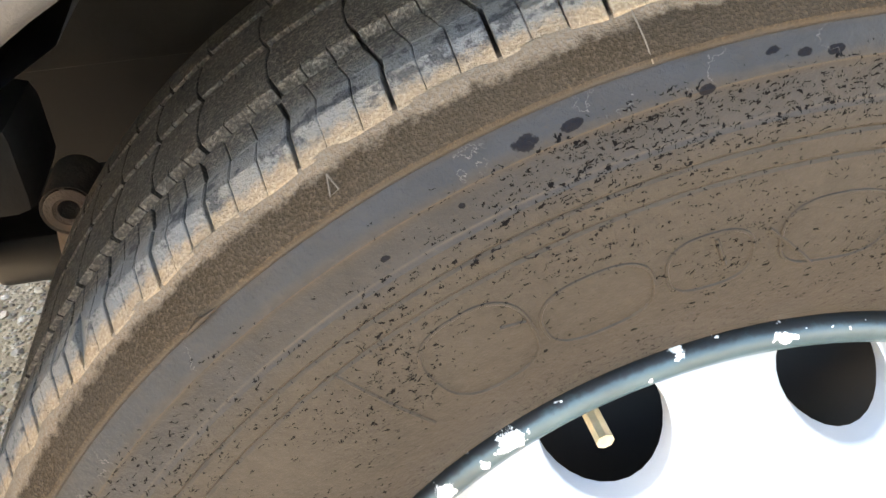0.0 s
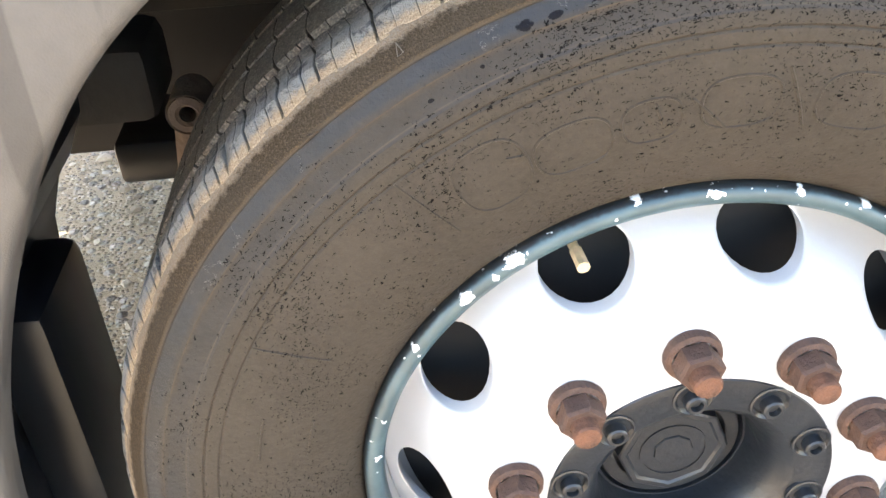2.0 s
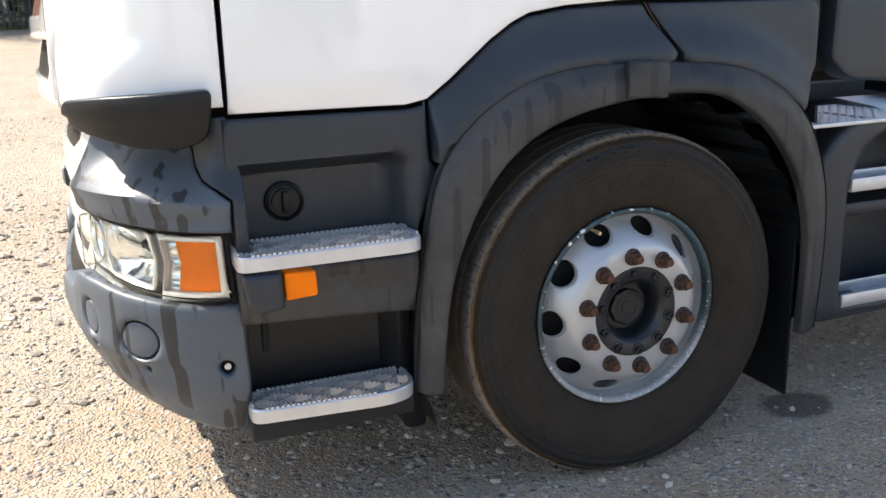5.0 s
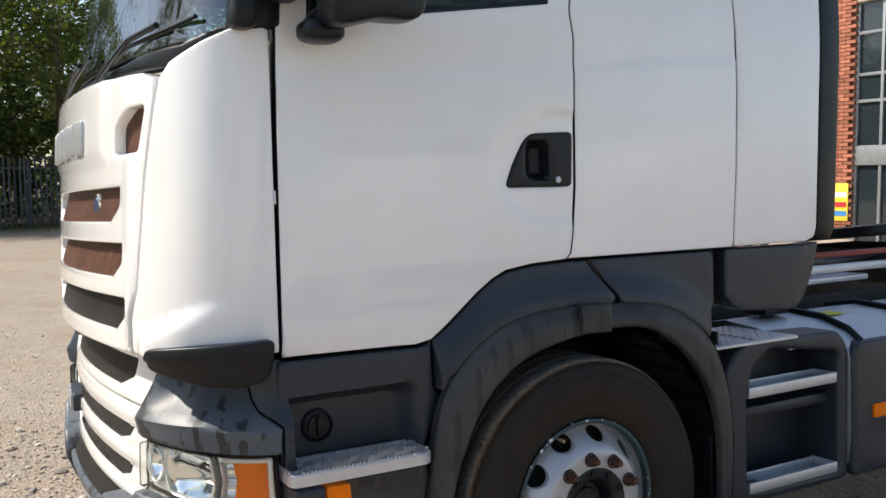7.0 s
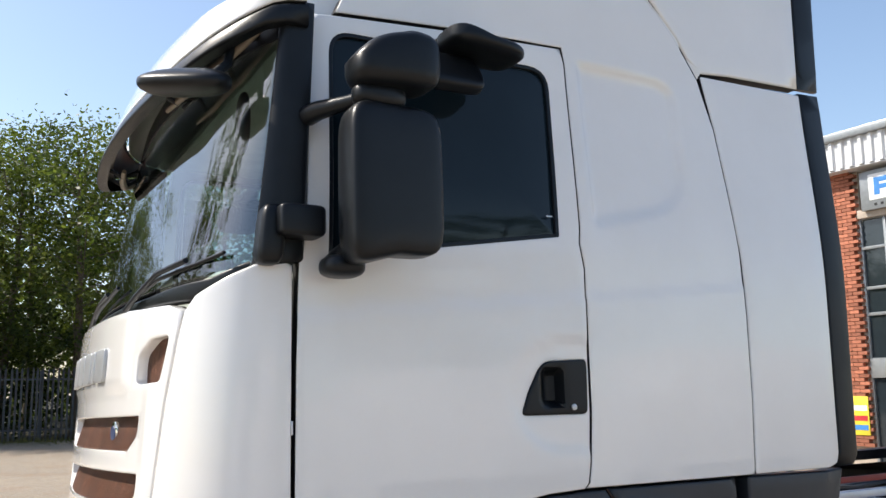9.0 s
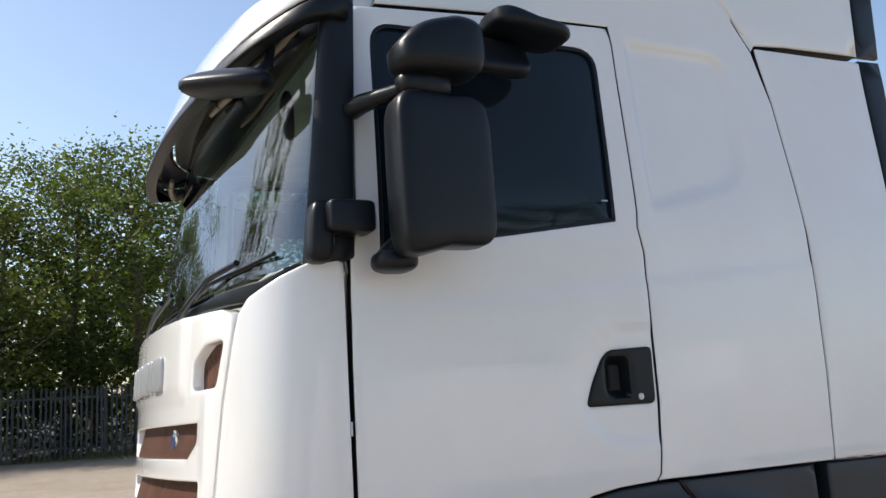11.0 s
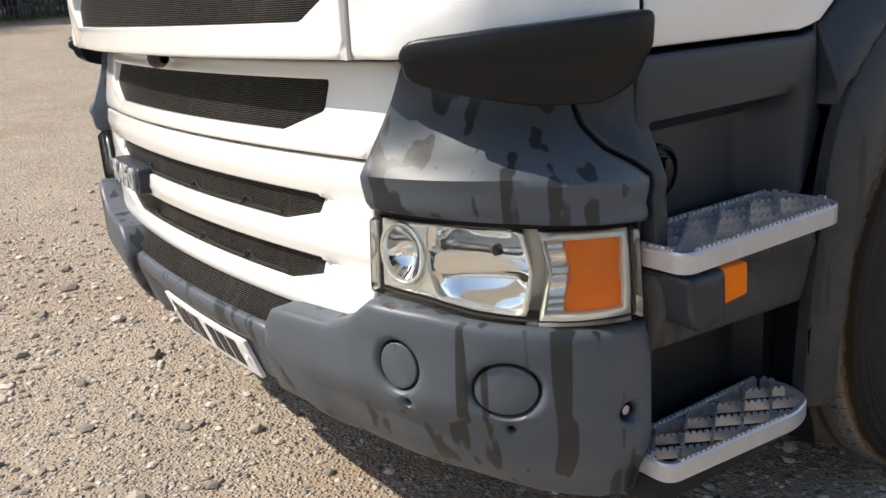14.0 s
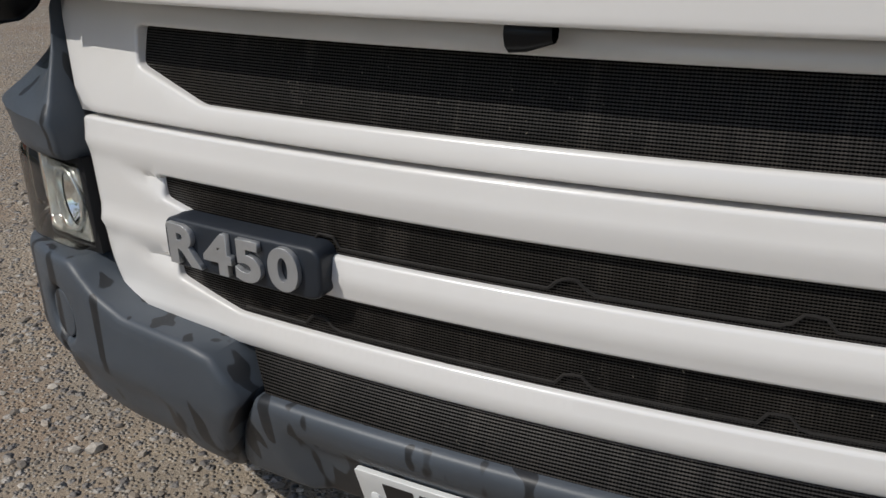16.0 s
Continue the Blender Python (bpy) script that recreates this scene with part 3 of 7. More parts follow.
def plan(s):
    """Place and outward normal on the cab's front outline, s metres from its middle; negative on the off side."""
    q = min(abs(s), ARC[-1] - 1e-6)
    i = max(0, min(len(ARC) - 2, int(np.searchsorted(ARC, q, side="right")) - 1))
    t = (q - ARC[i]) / (ARC[i + 1] - ARC[i])

    def tangent(j):
        a, b = PLAN[max(0, j - 1)], PLAN[min(len(PLAN) - 1, j + 1)]
        v = Vector((b[0] - a[0], b[1] - a[1]))
        return v.normalized() if j else Vector((0, -1))
    p = Vector(PLAN[i]).lerp(Vector(PLAN[i + 1]), t)
    d = tangent(i).lerp(tangent(i + 1), t).normalized()
    n = Vector((d.y, -d.x))
    if s < 0:
        p.y, n.y = 2 * YC - p.y, -n.y
    return p, n


def front_map(xc, out=0.0):
    """On the cab's front: a is the way round from the middle, b the height, d the depth. xc(z): the nose's x."""
    def go(a, b, d):
        p, n = plan(a)
        shift = (xc(b) if callable(xc) else xc) * abs(n.x) + -1.51 * (1 - abs(n.x))
        return (shift + p.x - n.x * (d - out), p.y - n.y * (d - out), b)
    return go


def side_y(z):
    """How far the cab's flank leans in by height, rolling over into the roof."""
    if z > 3.2:
        return float(np.interp(z, [3.2, 3.35, 3.45, 3.52, 3.58, 3.63, 3.7], [0.075, 0.085, 0.12, 0.18, 0.27, 0.42, 0.6]))
    return 0.075 * ease((z - 2.1) / 1.1) if z > 2.1 else 0.0


def side_map(off=0.0, lean=True):
    return lambda a, b, d: (a, (side_y(b) if lean else 0.0) + off + d, b)


def offside(fn):
    return lambda a, b, d: (fn(a, b, d)[0], 2 * YC - fn(a, b, d)[1], fn(a, b, d)[2])

# ---------------------------------------------------------------- ground
def ground_height(x, y):
    """Nearly level gravel with tyre ruts and small hollows."""
    near = math.exp(-((x - 0.1) ** 2 + (y - 0.1) ** 2) / 1.2)
    h = 0.022 * noise.noise(Vector((x * 0.22, y * 0.22, 0))) + 0.010 * noise.noise(Vector((x * 1.1, y * 1.1, 4)))
    return h * (1 - near) + 0.004


def build_ground():
    bm = bmesh.new()
    xs = sorted({round(v, 3) for v in [-5 + 0.12 * k for k in range(92)]} | {-900, -300, -120, -60, -30, -18, -12, -9, -7, -6, 7, 8, 10, 13, 18, 26, 40, 80, 200, 600, 1200})
    ys = sorted({round(v, 3) for v in [-4 + 0.12 * k for k in range(84)]} | {-900, -300, -100, -40, -20, -12, -8, -6, -5, 7, 8, 10, 13, 17, 22, 28, 36, 50, 90, 200, 600, 1200})
    grid = [[bm.verts.new((x, y, ground_height(x, y))) for y in ys] for x in xs]
    for i in range(len(xs) - 1):
        for j in range(len(ys) - 1):
            bm.faces.new([grid[i][j], grid[i + 1][j], grid[i + 1][j + 1], grid[i][j + 1]])
    return bm


def gravel_material():
    """Crushed stone trodden into pale dust: two sizes of chips, worn tracks, dark oil and damp marks."""
    m = bpy.data.materials.new("pale_gravel")
    m.use_nodes = True
    n, l, p = graph(m)
    tc = n.new("ShaderNodeTexCoord")
    at = tc.outputs["Object"]
    broad = node(n, "ShaderNodeTexNoise", Scale=0.35, Detail=7.0, Roughness=0.6)
    patch = node(n, "ShaderNodeTexNoise", Scale=2.6, Detail=8.0, Roughness=0.68)
    grit = node(n, "ShaderNodeTexNoise", Scale=90.0, Detail=4.0, Roughness=0.7)
    chips = node(n, "ShaderNodeTexVoronoi", Scale=34.0)
    small = node(n, "ShaderNodeTexVoronoi", Scale=85.0)
    for one in (broad, patch, grit, chips, small):
        l.new(at, one.inputs["Vector"])
    tone = n.new("ShaderNodeSeparateColor")
    l.new(chips.outputs["Color"], tone.inputs[0])
    tone2 = n.new("ShaderNodeSeparateColor")
    l.new(small.outputs["Color"], tone2.inputs[0])
    dust = mix_node(n, l, ramp_node(n, l, broad.outputs["Fac"], 0.35, 0.65), (0.425, 0.340, 0.245), (0.345, 0.280, 0.205))
    dust = mix_node(n, l, ramp_node(n, l, patch.outputs["Fac"], 0.35, 0.7, 0.0, 0.7), dust, (0.235, 0.205, 0.17))
    track = node(n, "ShaderNodeTexNoise", Scale=0.9, Detail=5.0, Roughness=0.6)
    l.new(at, track.inputs["Vector"])
    dust = mix_node(n, l, ramp_node(n, l, track.outputs["Fac"], 0.50, 0.64, 0.0, 0.65), dust, (0.30, 0.205, 0.135))
    fine = mix_node(n, l, ramp_node(n, l, tone2.outputs[0], 0.0, 1.0), (0.16, 0.145, 0.13), (0.52, 0.46, 0.38))
    coarse = mix_node(n, l, ramp_node(n, l, tone.outputs[1], 0.0, 1.0), (0.17, 0.155, 0.145), (0.50, 0.46, 0.41))
    col = mix_node(n, l, math_node(n, l, "MULTIPLY", ramp_node(n, l, small.outputs["Distance"], 0.55, 0.40), ramp_node(n, l, tone2.outputs[1], 0.35, 0.45)), dust, fine)
    here = math_node(n, l, "MULTIPLY", ramp_node(n, l, chips.outputs["Distance"], 0.48, 0.36), ramp_node(n, l, tone.outputs[0], 0.55, 0.62))
    col = mix_node(n, l, here, col, coarse)
    stain = None
    xyz = n.new("ShaderNodeSeparateXYZ")
    l.new(at, xyz.inputs[0])
    wob = math_node(n, l, "MULTIPLY", math_node(n, l, "SUBTRACT", patch.outputs["Fac"], 0.5), 1.6)
    for x, y, rx, ry in ((0.75, 0.07, 0.14, 0.10), (0.85, 0.75, 0.4, 0.3), (-2.15, 0.75, 0.10, 0.22)):
        dx = math_node(n, l, "DIVIDE", math_node(n, l, "SUBTRACT", xyz.outputs[0], x), rx)
        dy = math_node(n, l, "DIVIDE", math_node(n, l, "SUBTRACT", xyz.outputs[1], y), ry)
        r2 = math_node(n, l, "SQRT", math_node(n, l, "ADD", math_node(n, l, "MULTIPLY", dx, dx), math_node(n, l, "MULTIPLY", dy, dy)))
        one = ramp_node(n, l, math_node(n, l, "ADD", r2, wob), 1.05, 0.8, 0.0, 0.72)
        stain = one if stain is None else math_node(n, l, "MAXIMUM", stain, one)
    col = mix_node(n, l, stain, col, (0.035, 0.029, 0.024))
    l.new(col, p.inputs["Base Color"])
    p.inputs["Roughness"].default_value = 0.95
    h = math_node(n, l, "ADD", math_node(n, l, "MULTIPLY", here, ramp_node(n, l, chips.outputs["Distance"], 0.5, 0.0)), math_node(n, l, "MULTIPLY", ramp_node(n, l, small.outputs["Distance"], 0.55, 0.1), 0.4))
    h = math_node(n, l, "ADD", h, math_node(n, l, "MULTIPLY", grit.outputs["Fac"], 0.25))
    bump = node(n, "ShaderNodeBump", Strength=0.9, Distance=0.02)
    l.new(h, bump.inputs["Height"])
    l.new(bump.outputs["Normal"], p.inputs["Normal"])
    return m


def stone_material():
    m = bpy.data.materials.new("loose_stone")
    m.use_nodes = True
    n, l, p = graph(m)
    geo = n.new("ShaderNodeNewGeometry")
    ramp = n.new("ShaderNodeValToRGB")
    ramp.color_ramp.elements[0].color, ramp.color_ramp.elements[1].color = (0.16, 0.145, 0.13, 1), (0.58, 0.53, 0.46, 1)
    mid = ramp.color_ramp.elements.new(0.45)
    mid.color = (0.36, 0.30, 0.235, 1)
    l.new(geo.outputs["Random Per Island"], ramp.inputs[0])
    tex = node(n, "ShaderNodeTexNoise", Scale=120.0, Detail=4.0)
    l.new(geo.outputs["Position"], tex.inputs["Vector"])
    l.new(mix_node(n, l, ramp_node(n, l, tex.outputs["Fac"], 0.4, 0.7, 0.0, 0.5), ramp.outputs[0], (0.30, 0.26, 0.21)), p.inputs["Base Color"])
    p.inputs["Roughness"].default_value = 0.9
    return m


ground = tagged(finish("ground", build_ground(), gravel_material()), "dusty pale gravel yard with loose stones", "ground", kind="structure")


def scatter_stones():
    """Crushed stones lying on the yard, thickest close to the lorry's path."""
    rng = np.random.default_rng(5)
    phi = (1 + 5 ** 0.5) / 2
    unit = np.array([(-1, phi, 0), (1, phi, 0), (-1, -phi, 0), (1, -phi, 0), (0, -1, phi), (0, 1, phi), (0, -1, -phi), (0, 1, -phi), (phi, 0, -1), (phi, 0, 1), (-phi, 0, -1), (-phi, 0, 1)]) / 1.9
    tri = np.array([(0, 11, 5), (0, 5, 1), (0, 1, 7), (0, 7, 10), (0, 10, 11), (1, 5, 9), (5, 11, 4), (11, 10, 2), (10, 7, 6), (7, 1, 8), (3, 9, 4), (3, 4, 2), (3, 2, 6), (3, 6, 8), (3, 8, 9), (4, 9, 5), (2, 4, 11), (6, 2, 10), (8, 6, 7), (9, 8, 1)])
    verts, faces = [], []
    for count, x0, x1, y0, y1, small, large in ((16000, -4.2, 3.2, -1.5, 4.0, 0.0035, 0.016), (14000, -8.0, -1.2, -0.5, 9.0, 0.0035, 0.0115), (600, -13.0, 1.0, 5.0, 20.0, 0.008, 0.02), (350, -4.5, 2.5, -1.5, 5.0, 0.014, 0.026), (3200, -5.6, -1.3, -1.5, 6.5, 0.009, 0.036)):
        for _ in range(count):
            x, y = rng.uniform(x0, x1), rng.uniform(y0, y1)
            if count == 3200 and rng.random() > math.exp(-((x + 2.5) / 1.3) ** 2 - ((y - 2.4) / 1.7) ** 2):
                continue
            if noise.noise(Vector((x * 0.8, y * 0.8, 9))) < rng.uniform(-0.75, 0.25):
                continue
            size = small + (large - small) * rng.random() ** 2.6
            shape = unit * rng.uniform(0.72, 1.22, (12, 1)) * size * np.array([1.25, 0.95, 0.62])
            a = rng.uniform(0, 6.28)
            c, s = math.cos(a), math.sin(a)
            k = len(verts) * 12
            turned = np.stack([shape[:, 0] * c - shape[:, 1] * s + x, shape[:, 0] * s + shape[:, 1] * c + y, shape[:, 2] + ground_height(x, y) + size * 0.22], 1)
            verts.append(turned)
            faces.append(tri + k)
    me = bpy.data.meshes.new("gravel")
    me.from_pydata(np.concatenate(verts).tolist(), [], np.concatenate(faces).tolist())
    me.materials.append(stone_material())
    return tagged(new("gravel", me), "loose crushed stones scattered over the yard", "gravel", kind="stuff")


scatter_stones()

# ---------------------------------------------------------------- the lorry
truck = tagged(new("truck"), "white articulated-lorry tractor unit with grey plastic trim, parked", "truck")
truck.matrix_world = LEAN


# ---------------------------------------------------------------- front wheel
def polar(r, deg, y):
    return (r * math.cos(radians(deg)), y, r * math.sin(radians(deg)))


def tread_piece(bm, poly, top=0.527, low=0.5155, chamfer=0.0006):
    """One rubber block: a polygon of (degrees, y) raised from the carcass."""
    c = (sum(p[0] for p in poly) / len(poly), sum(p[1] for p in poly) / len(poly))

    def ring(r, inset):
        out = []
        for a, y in poly:
            d = Vector(((c[0] - a) * 0.0092, c[1] - y))
            d = d.normalized() * inset * 1.4 if d.length else d
            rr = r - (0.009 * clamp((-0.036 - y) / 0.022) ** 2 + 0.008 * clamp((y - 0.185) / 0.022) ** 2)
            out.append(bm.verts.new(polar(rr, a + d.x / 0.0092, y + d.y)))
        return out
    rings = [ring(low, 0), ring(top - chamfer, 0), ring(top, chamfer)]
    for u, v in zip(rings, rings[1:]):
        for k in range(len(poly)):
            bm.faces.new([u[k], u[(k + 1) % len(poly)], v[(k + 1) % len(poly)], v[k]])
    bm.faces.new(rings[-1])


# pitches of three lengths in runs, as tyres have them
PITCHES = ([5.6] * 6 + [4.08] * 7 + [4.8] * 5) * 4 + [(360 - 4 * (5.6 * 6 + 4.08 * 7 + 4.8 * 5)) / 3] * 3
FIRST = 91.5


def tread_mesh(seed, pitch):
    """One pitch of the tread, shared by its repeats round the tyre."""
    rnd = random.Random(seed)
    bm = bmesh.new()
    e = -0.058
    cuts = [0.0, pitch * 0.34 + rnd.uniform(-0.12, 0.12), pitch * 0.67 + rnd.uniform(-0.12, 0.12), pitch]
    wide, thin = 0.13, 0.022
    for k in range(3):
        a0 = cuts[k] + (wide if k == 0 else thin)
        a1 = cuts[k + 1] - (wide if k == 2 else thin)
        j0, j1 = rnd.uniform(-0.05, 0.05), rnd.uniform(-0.05, 0.05)
        # outer part of the shoulder, then the strip behind the fine cut that slants to the groove
        tread_piece(bm, [(a0, e), (a1, e), (a1 + j1 - 0.12, -0.040), (a1 - 0.26, -0.0215), (a0 - 0.26, -0.0215), (a0 + j0 - 0.12, -0.040)], 0.527 + rnd.uniform(-0.0004, 0.0004))
        tread_piece(bm, [(a0 - 0.22, -0.0196), (a1 - 0.22, -0.0196), (a1 + 0.30, 0.005), (a1 + 0.22, 0.0085), (a0 + 0.40, 0.0085), (a0 + 0.30, 0.005)], 0.5262)
    p = pitch
    for y0, y1, lag, deep in ((0.0255, 0.084, 0.55, 0.020), (0.0935, 0.146, 1.0, 0.014), (0.1555, 0.208, 0.4, 0.014)):
        w = 0.14
        tread_piece(bm, [(lag + w, y0), (lag + 0.33 * p - 0.05, y0), (lag + 0.33 * p, y0 + 0.007), (lag + 0.33 * p + 0.05, y0), (lag + 0.66 * p - 0.05, y0), (lag + 0.66 * p, y0 + 0.007), (lag + 0.66 * p + 0.05, y0), (lag + p - w, y0), (lag + p + 0.34, y0 + deep), (lag + p + 0.36, y1 - 0.018),
                         (lag + p - 0.16, y1), (lag + 0.52 * p, y1), (lag + 0.5 * p, y1 - 0.010), (lag + 0.48 * p, y1), (lag + 0.20, y1), (lag + 0.41, y1 - 0.018), (lag + 0.39, y0 + deep)])
    return bm


# the tyre sits this far in on its rim, and is this much smaller than the mould's figures
SEAT, SHRINK = 0.028, 0.977


def build_wheel(parent):
    wheel = new("wheel")
    wheel.parent = parent
    wheel.location = (-0.004, 0, 0.514)
    wheel["label"] = "worn dusty tyre on a silver steel rim with rusty nuts"
    # carcass with its ribs and steps
    prof = [(0.3040, -0.030), (0.3072, -0.046), (0.3132, -0.0545), (0.3255, -0.0630), (0.340, -0.0700), (0.360, -0.0765), (0.380, -0.0810), (0.400, -0.0840), (0.420, -0.0855), (0.4345, -0.0860), (0.4362, -0.0849), (0.438, -0.0861), (0.4475, -0.0865),
            (0.4492, -0.0853), (0.451, -0.0867), (0.4615, -0.0867), (0.4640, -0.0850), (0.468, -0.0847), (0.482, -0.0842), (0.4838, -0.0845), (0.4858, -0.0830), (0.497, -0.0802), (0.4990, -0.0786), (0.5003, -0.0792), (0.503, -0.0788), (0.508, -0.0728), (0.513, -0.0662), (0.5165, -0.0600), (0.5182, -0.0565), (0.5175, -0.0530), (0.5175, 0.0), (0.5175, 0.2), (0.515, 0.213), (0.49, 0.226), (0.43, 0.236), (0.35, 0.225), (0.29, 0.18)]
    bm = lathe_bm(prof, (0, 0, 0), 220)
    for v in bm.verts:
        r = math.hypot(v.co.x, v.co.z)
        if r > 0.511 and v.co.y < -0.05:
            k = 1 + 0.004 * noise.noise(v.co * 40) + 0.004 * noise.noise(v.co * 110)
            v.co.x, v.co.z = v.co.x * k, v.co.z * k
        v.co.z = max(v.co.z, -0.502)
        if v.co.z < -0.3:
            bulge = ease((-0.3 - v.co.z) / 0.2) * 0.012
            v.co.y += bulge * (-1 if v.co.y < 0.07 else 1) * (1 if r > 0.33 and r < 0.52 else 0)
    tyre = finish("tyre", bm, SIDEWALL, wheel, "black rubber tyre, dusty brown sidewall", 30)
    meshes = {}
    an = FIRST
    for k, pitch in enumerate(PITCHES):
        key = (round(pitch, 3), k % 3)
        if key not in meshes:
            b = tread_mesh(k, pitch)
            meshes[key] = bpy.data.meshes.new("tread_block")
            bmesh.ops.recalc_face_normals(b, faces=b.faces)
            b.to_mesh(meshes[key])
            b.free()
            meshes[key].materials.append(WORN)
        block = new("tread_block", meshes[key])
        block.parent = wheel
        block.rotation_euler = (0, -radians(an), 0)
        an += pitch
    # raised lettering worn to plain outlines, and a two-part arc
    for a0, a1, r0, r1 in ((113.2, 121.4, 0.366, 0.4245), (104.0, 112.6, 0.368, 0.4095), (96.5, 103, 0.372, 0.408), (86, 94.5, 0.372, 0.415), (72, 82, 0.372, 0.418)):
        pts = []
        for k in range(41):
            t = math.tau * k / 40
            c, s = math.cos(t), math.sin(t)
            c, s = math.copysign(abs(c) ** 0.75, c), math.copysign(abs(s) ** 0.75, s)
            a, r = (a0 + a1) / 2 + c * (a1 - a0) / 2, (r0 + r1) / 2 + s * (r1 - r0) / 2
            pts.append(polar(r, a, float(np.interp(r, [q[0] for q in prof[:11]], [q[1] for q in prof[:11]]))))
        finish("raised_outline", tube_bm(pts, 0.0011, 6), SIDEWALL, wheel)
    for a0, a1, r0, r1 in ((125.6, 124.2, 0.4355, 0.368), (150, 149, 0.436, 0.37), (160, 167, 0.405, 0.402), (160, 167, 0.362, 0.360), (115.2, 113.4, 0.404, 0.400), (99.3, 98.6, 0.404, 0.385), (95.5, 91.5, 0.402, 0.372), (86, 82.5, 0.42, 0.372)):
        pts = [polar(r0 + (r1 - r0) * k / 8, a0 + (a1 - a0) * k / 8, float(np.interp(r0 + (r1 - r0) * k / 8, [q[0] for q in prof[:13]], [q[1] for q in prof[:13]]))) for k in range(9)]
        finish("raised_line", tube_bm(pts, 0.0012, 6), SIDEWALL, wheel)
    a = [polar(0.5135, 118.3, -0.0662), polar(0.5080, 118.1, -0.0735), polar(0.5074, 118.65, -0.0742)]
    finish("wear_mark", tube_bm([*a, a[0]], 0.00045, 5), DUST_EDGE, wheel)
    finish("mould_line", tube_bm([polar(0.5175, 101.72, -0.0590), polar(0.509, 101.76, -0.0722), polar(0.5010, 101.8, -0.0800)], 0.0004, 5), DUST_EDGE, wheel)
    finish("rubber_tear", tube_bm([polar(0.5000, 129.3, -0.0795), polar(0.5015, 128.2, -0.0805), polar(0.5005, 127.0, -0.0800)], [0.0004, 0.0016, 0.0004], 6), SIDEWALL, wheel)
    for ob in wheel.children:
        ob.location.y, ob.scale = SEAT, (SHRINK, 1, SHRINK)
    # rim: flange, barrel and dished disc with ten hand holes
    flange = [(0.2795, 0.0), (0.2797, -0.012), (0.2806, -0.020), (0.2832, -0.0262), (0.2890, -0.0298), (0.2945, -0.0294), (0.2980, -0.0262), (0.2996, -0.020), (0.3000, -0.008)]
    rim = finish("rim", lathe_bm([(0.245, 0.17), (0.25, 0.08), (0.272, 0.05), (0.2796, 0.034), (0.2794, 0.0)], (0, 0, 0), 120), SILVER, wheel, "silver steel rim")
    finish("flange", lathe_bm(flange, (0, 0, 0), 160), RIM_EDGE, wheel, "teal-blue painted flange chipped to white")

    def disc_map(a, b, d):
        r = math.hypot(a, b)
        y = float(np.interp(r, [0.10, 0.185, 0.195, 0.205, 0.215, 0.241, 0.262, 0.272, 0.2795], [-0.066, -0.066, -0.064, -0.058, -0.048, -0.012, 0.014, 0.023, 0.025]))
        return (a, y + d, b)
    circle = [(0.2793 * math.cos(t * math.tau / 120), 0.2793 * math.sin(t * math.tau / 120)) for t in range(120)]
    holes = [[(0.12 * math.cos(t * math.tau / 60), 0.12 * math.sin(t * math.tau / 60)) for t in range(60)]]
    for k in range(10):
        an = radians(76.6 + 36 * k)
        c, s = math.cos(an), math.sin(an)
        holes.append([((0.2425 + 0.0245 * math.cos(t)) * c - 0.0405 * math.sin(t) * s, (0.2425 + 0.0245 * math.cos(t)) * s + 0.0405 * math.sin(t) * c) for t in [math.tau * q / 28 for q in range(28)]])
    disc = panel("disc", circle, disc_map, SILVER, wheel, 0.016, 0.003, 0.016, holes=holes, label="silver painted wheel disc with ten round holes")
    # drum made oversize and near-black to block light behind the hand holes
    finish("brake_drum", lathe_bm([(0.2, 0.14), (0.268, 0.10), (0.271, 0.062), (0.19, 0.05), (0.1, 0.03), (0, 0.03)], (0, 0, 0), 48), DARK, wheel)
    nut_mesh = lathe_bm([(0.0245, -0.031), (0.0252, -0.035), (0.0240, -0.0395), (0.0195, -0.0415)], (0, 0, 0), 24)
    lathe_bm([(0.0200, -0.041), (0.0200, -0.0575), (0.0180, -0.0605), (0.0125, -0.0608)], (0, 0, 0), 6, nut_mesh)
    plain = len(nut_mesh.faces)
    lathe_bm([(0.0120, -0.060), (0.0120, -0.0725), (0.0108, -0.0745), (0, -0.0745)], (0, 0, 0), 16, nut_mesh)
    nut_mesh.faces.ensure_lookup_table()
    for face in list(nut_mesh.faces)[plain:]:
        face.material_index = 1
    first = finish("wheel_nut", nut_mesh, [RUST, RUST_ORANGE], wheel, "rusty brown wheel nut with washer", 30)
    for k in range(10):
        ob = first if k == 0 else new("wheel_nut", first.data)
        ob.parent = wheel
        an = radians(95.8 + 36 * k)
        ob.location = (0.167 * math.cos(an), -0.034, 0.167 * math.sin(an))
        ob.rotation_euler = (0, random.uniform(0, 1), 0)
    # hub with its bolts and eight-sided cap
    finish("hub", lathe_bm([(0.130, -0.050), (0.1345, -0.054), (0.1358, -0.0635), (0.1335, -0.0675), (0.108, -0.0680), (0.1035, -0.0655), (0.100, -0.0655), (0.097, -0.0640), (0.088, -0.0560), (0.081, -0.0420), (0.0775, -0.0230), (0.0765, -0.0110), (0.0755, -0.0080), (0.0735, -0.0080), (0.073, 0.004), (0.0, 0.004)], (0, 0, 0), 80), HUB, wheel, "dark grey hub cover")
    cap = lathe_bm([(0.0700, 0.004), (0.0700, -0.0065), (0.0685, -0.0080), (0.0560, -0.0080)], (0, 0, 0), 48)
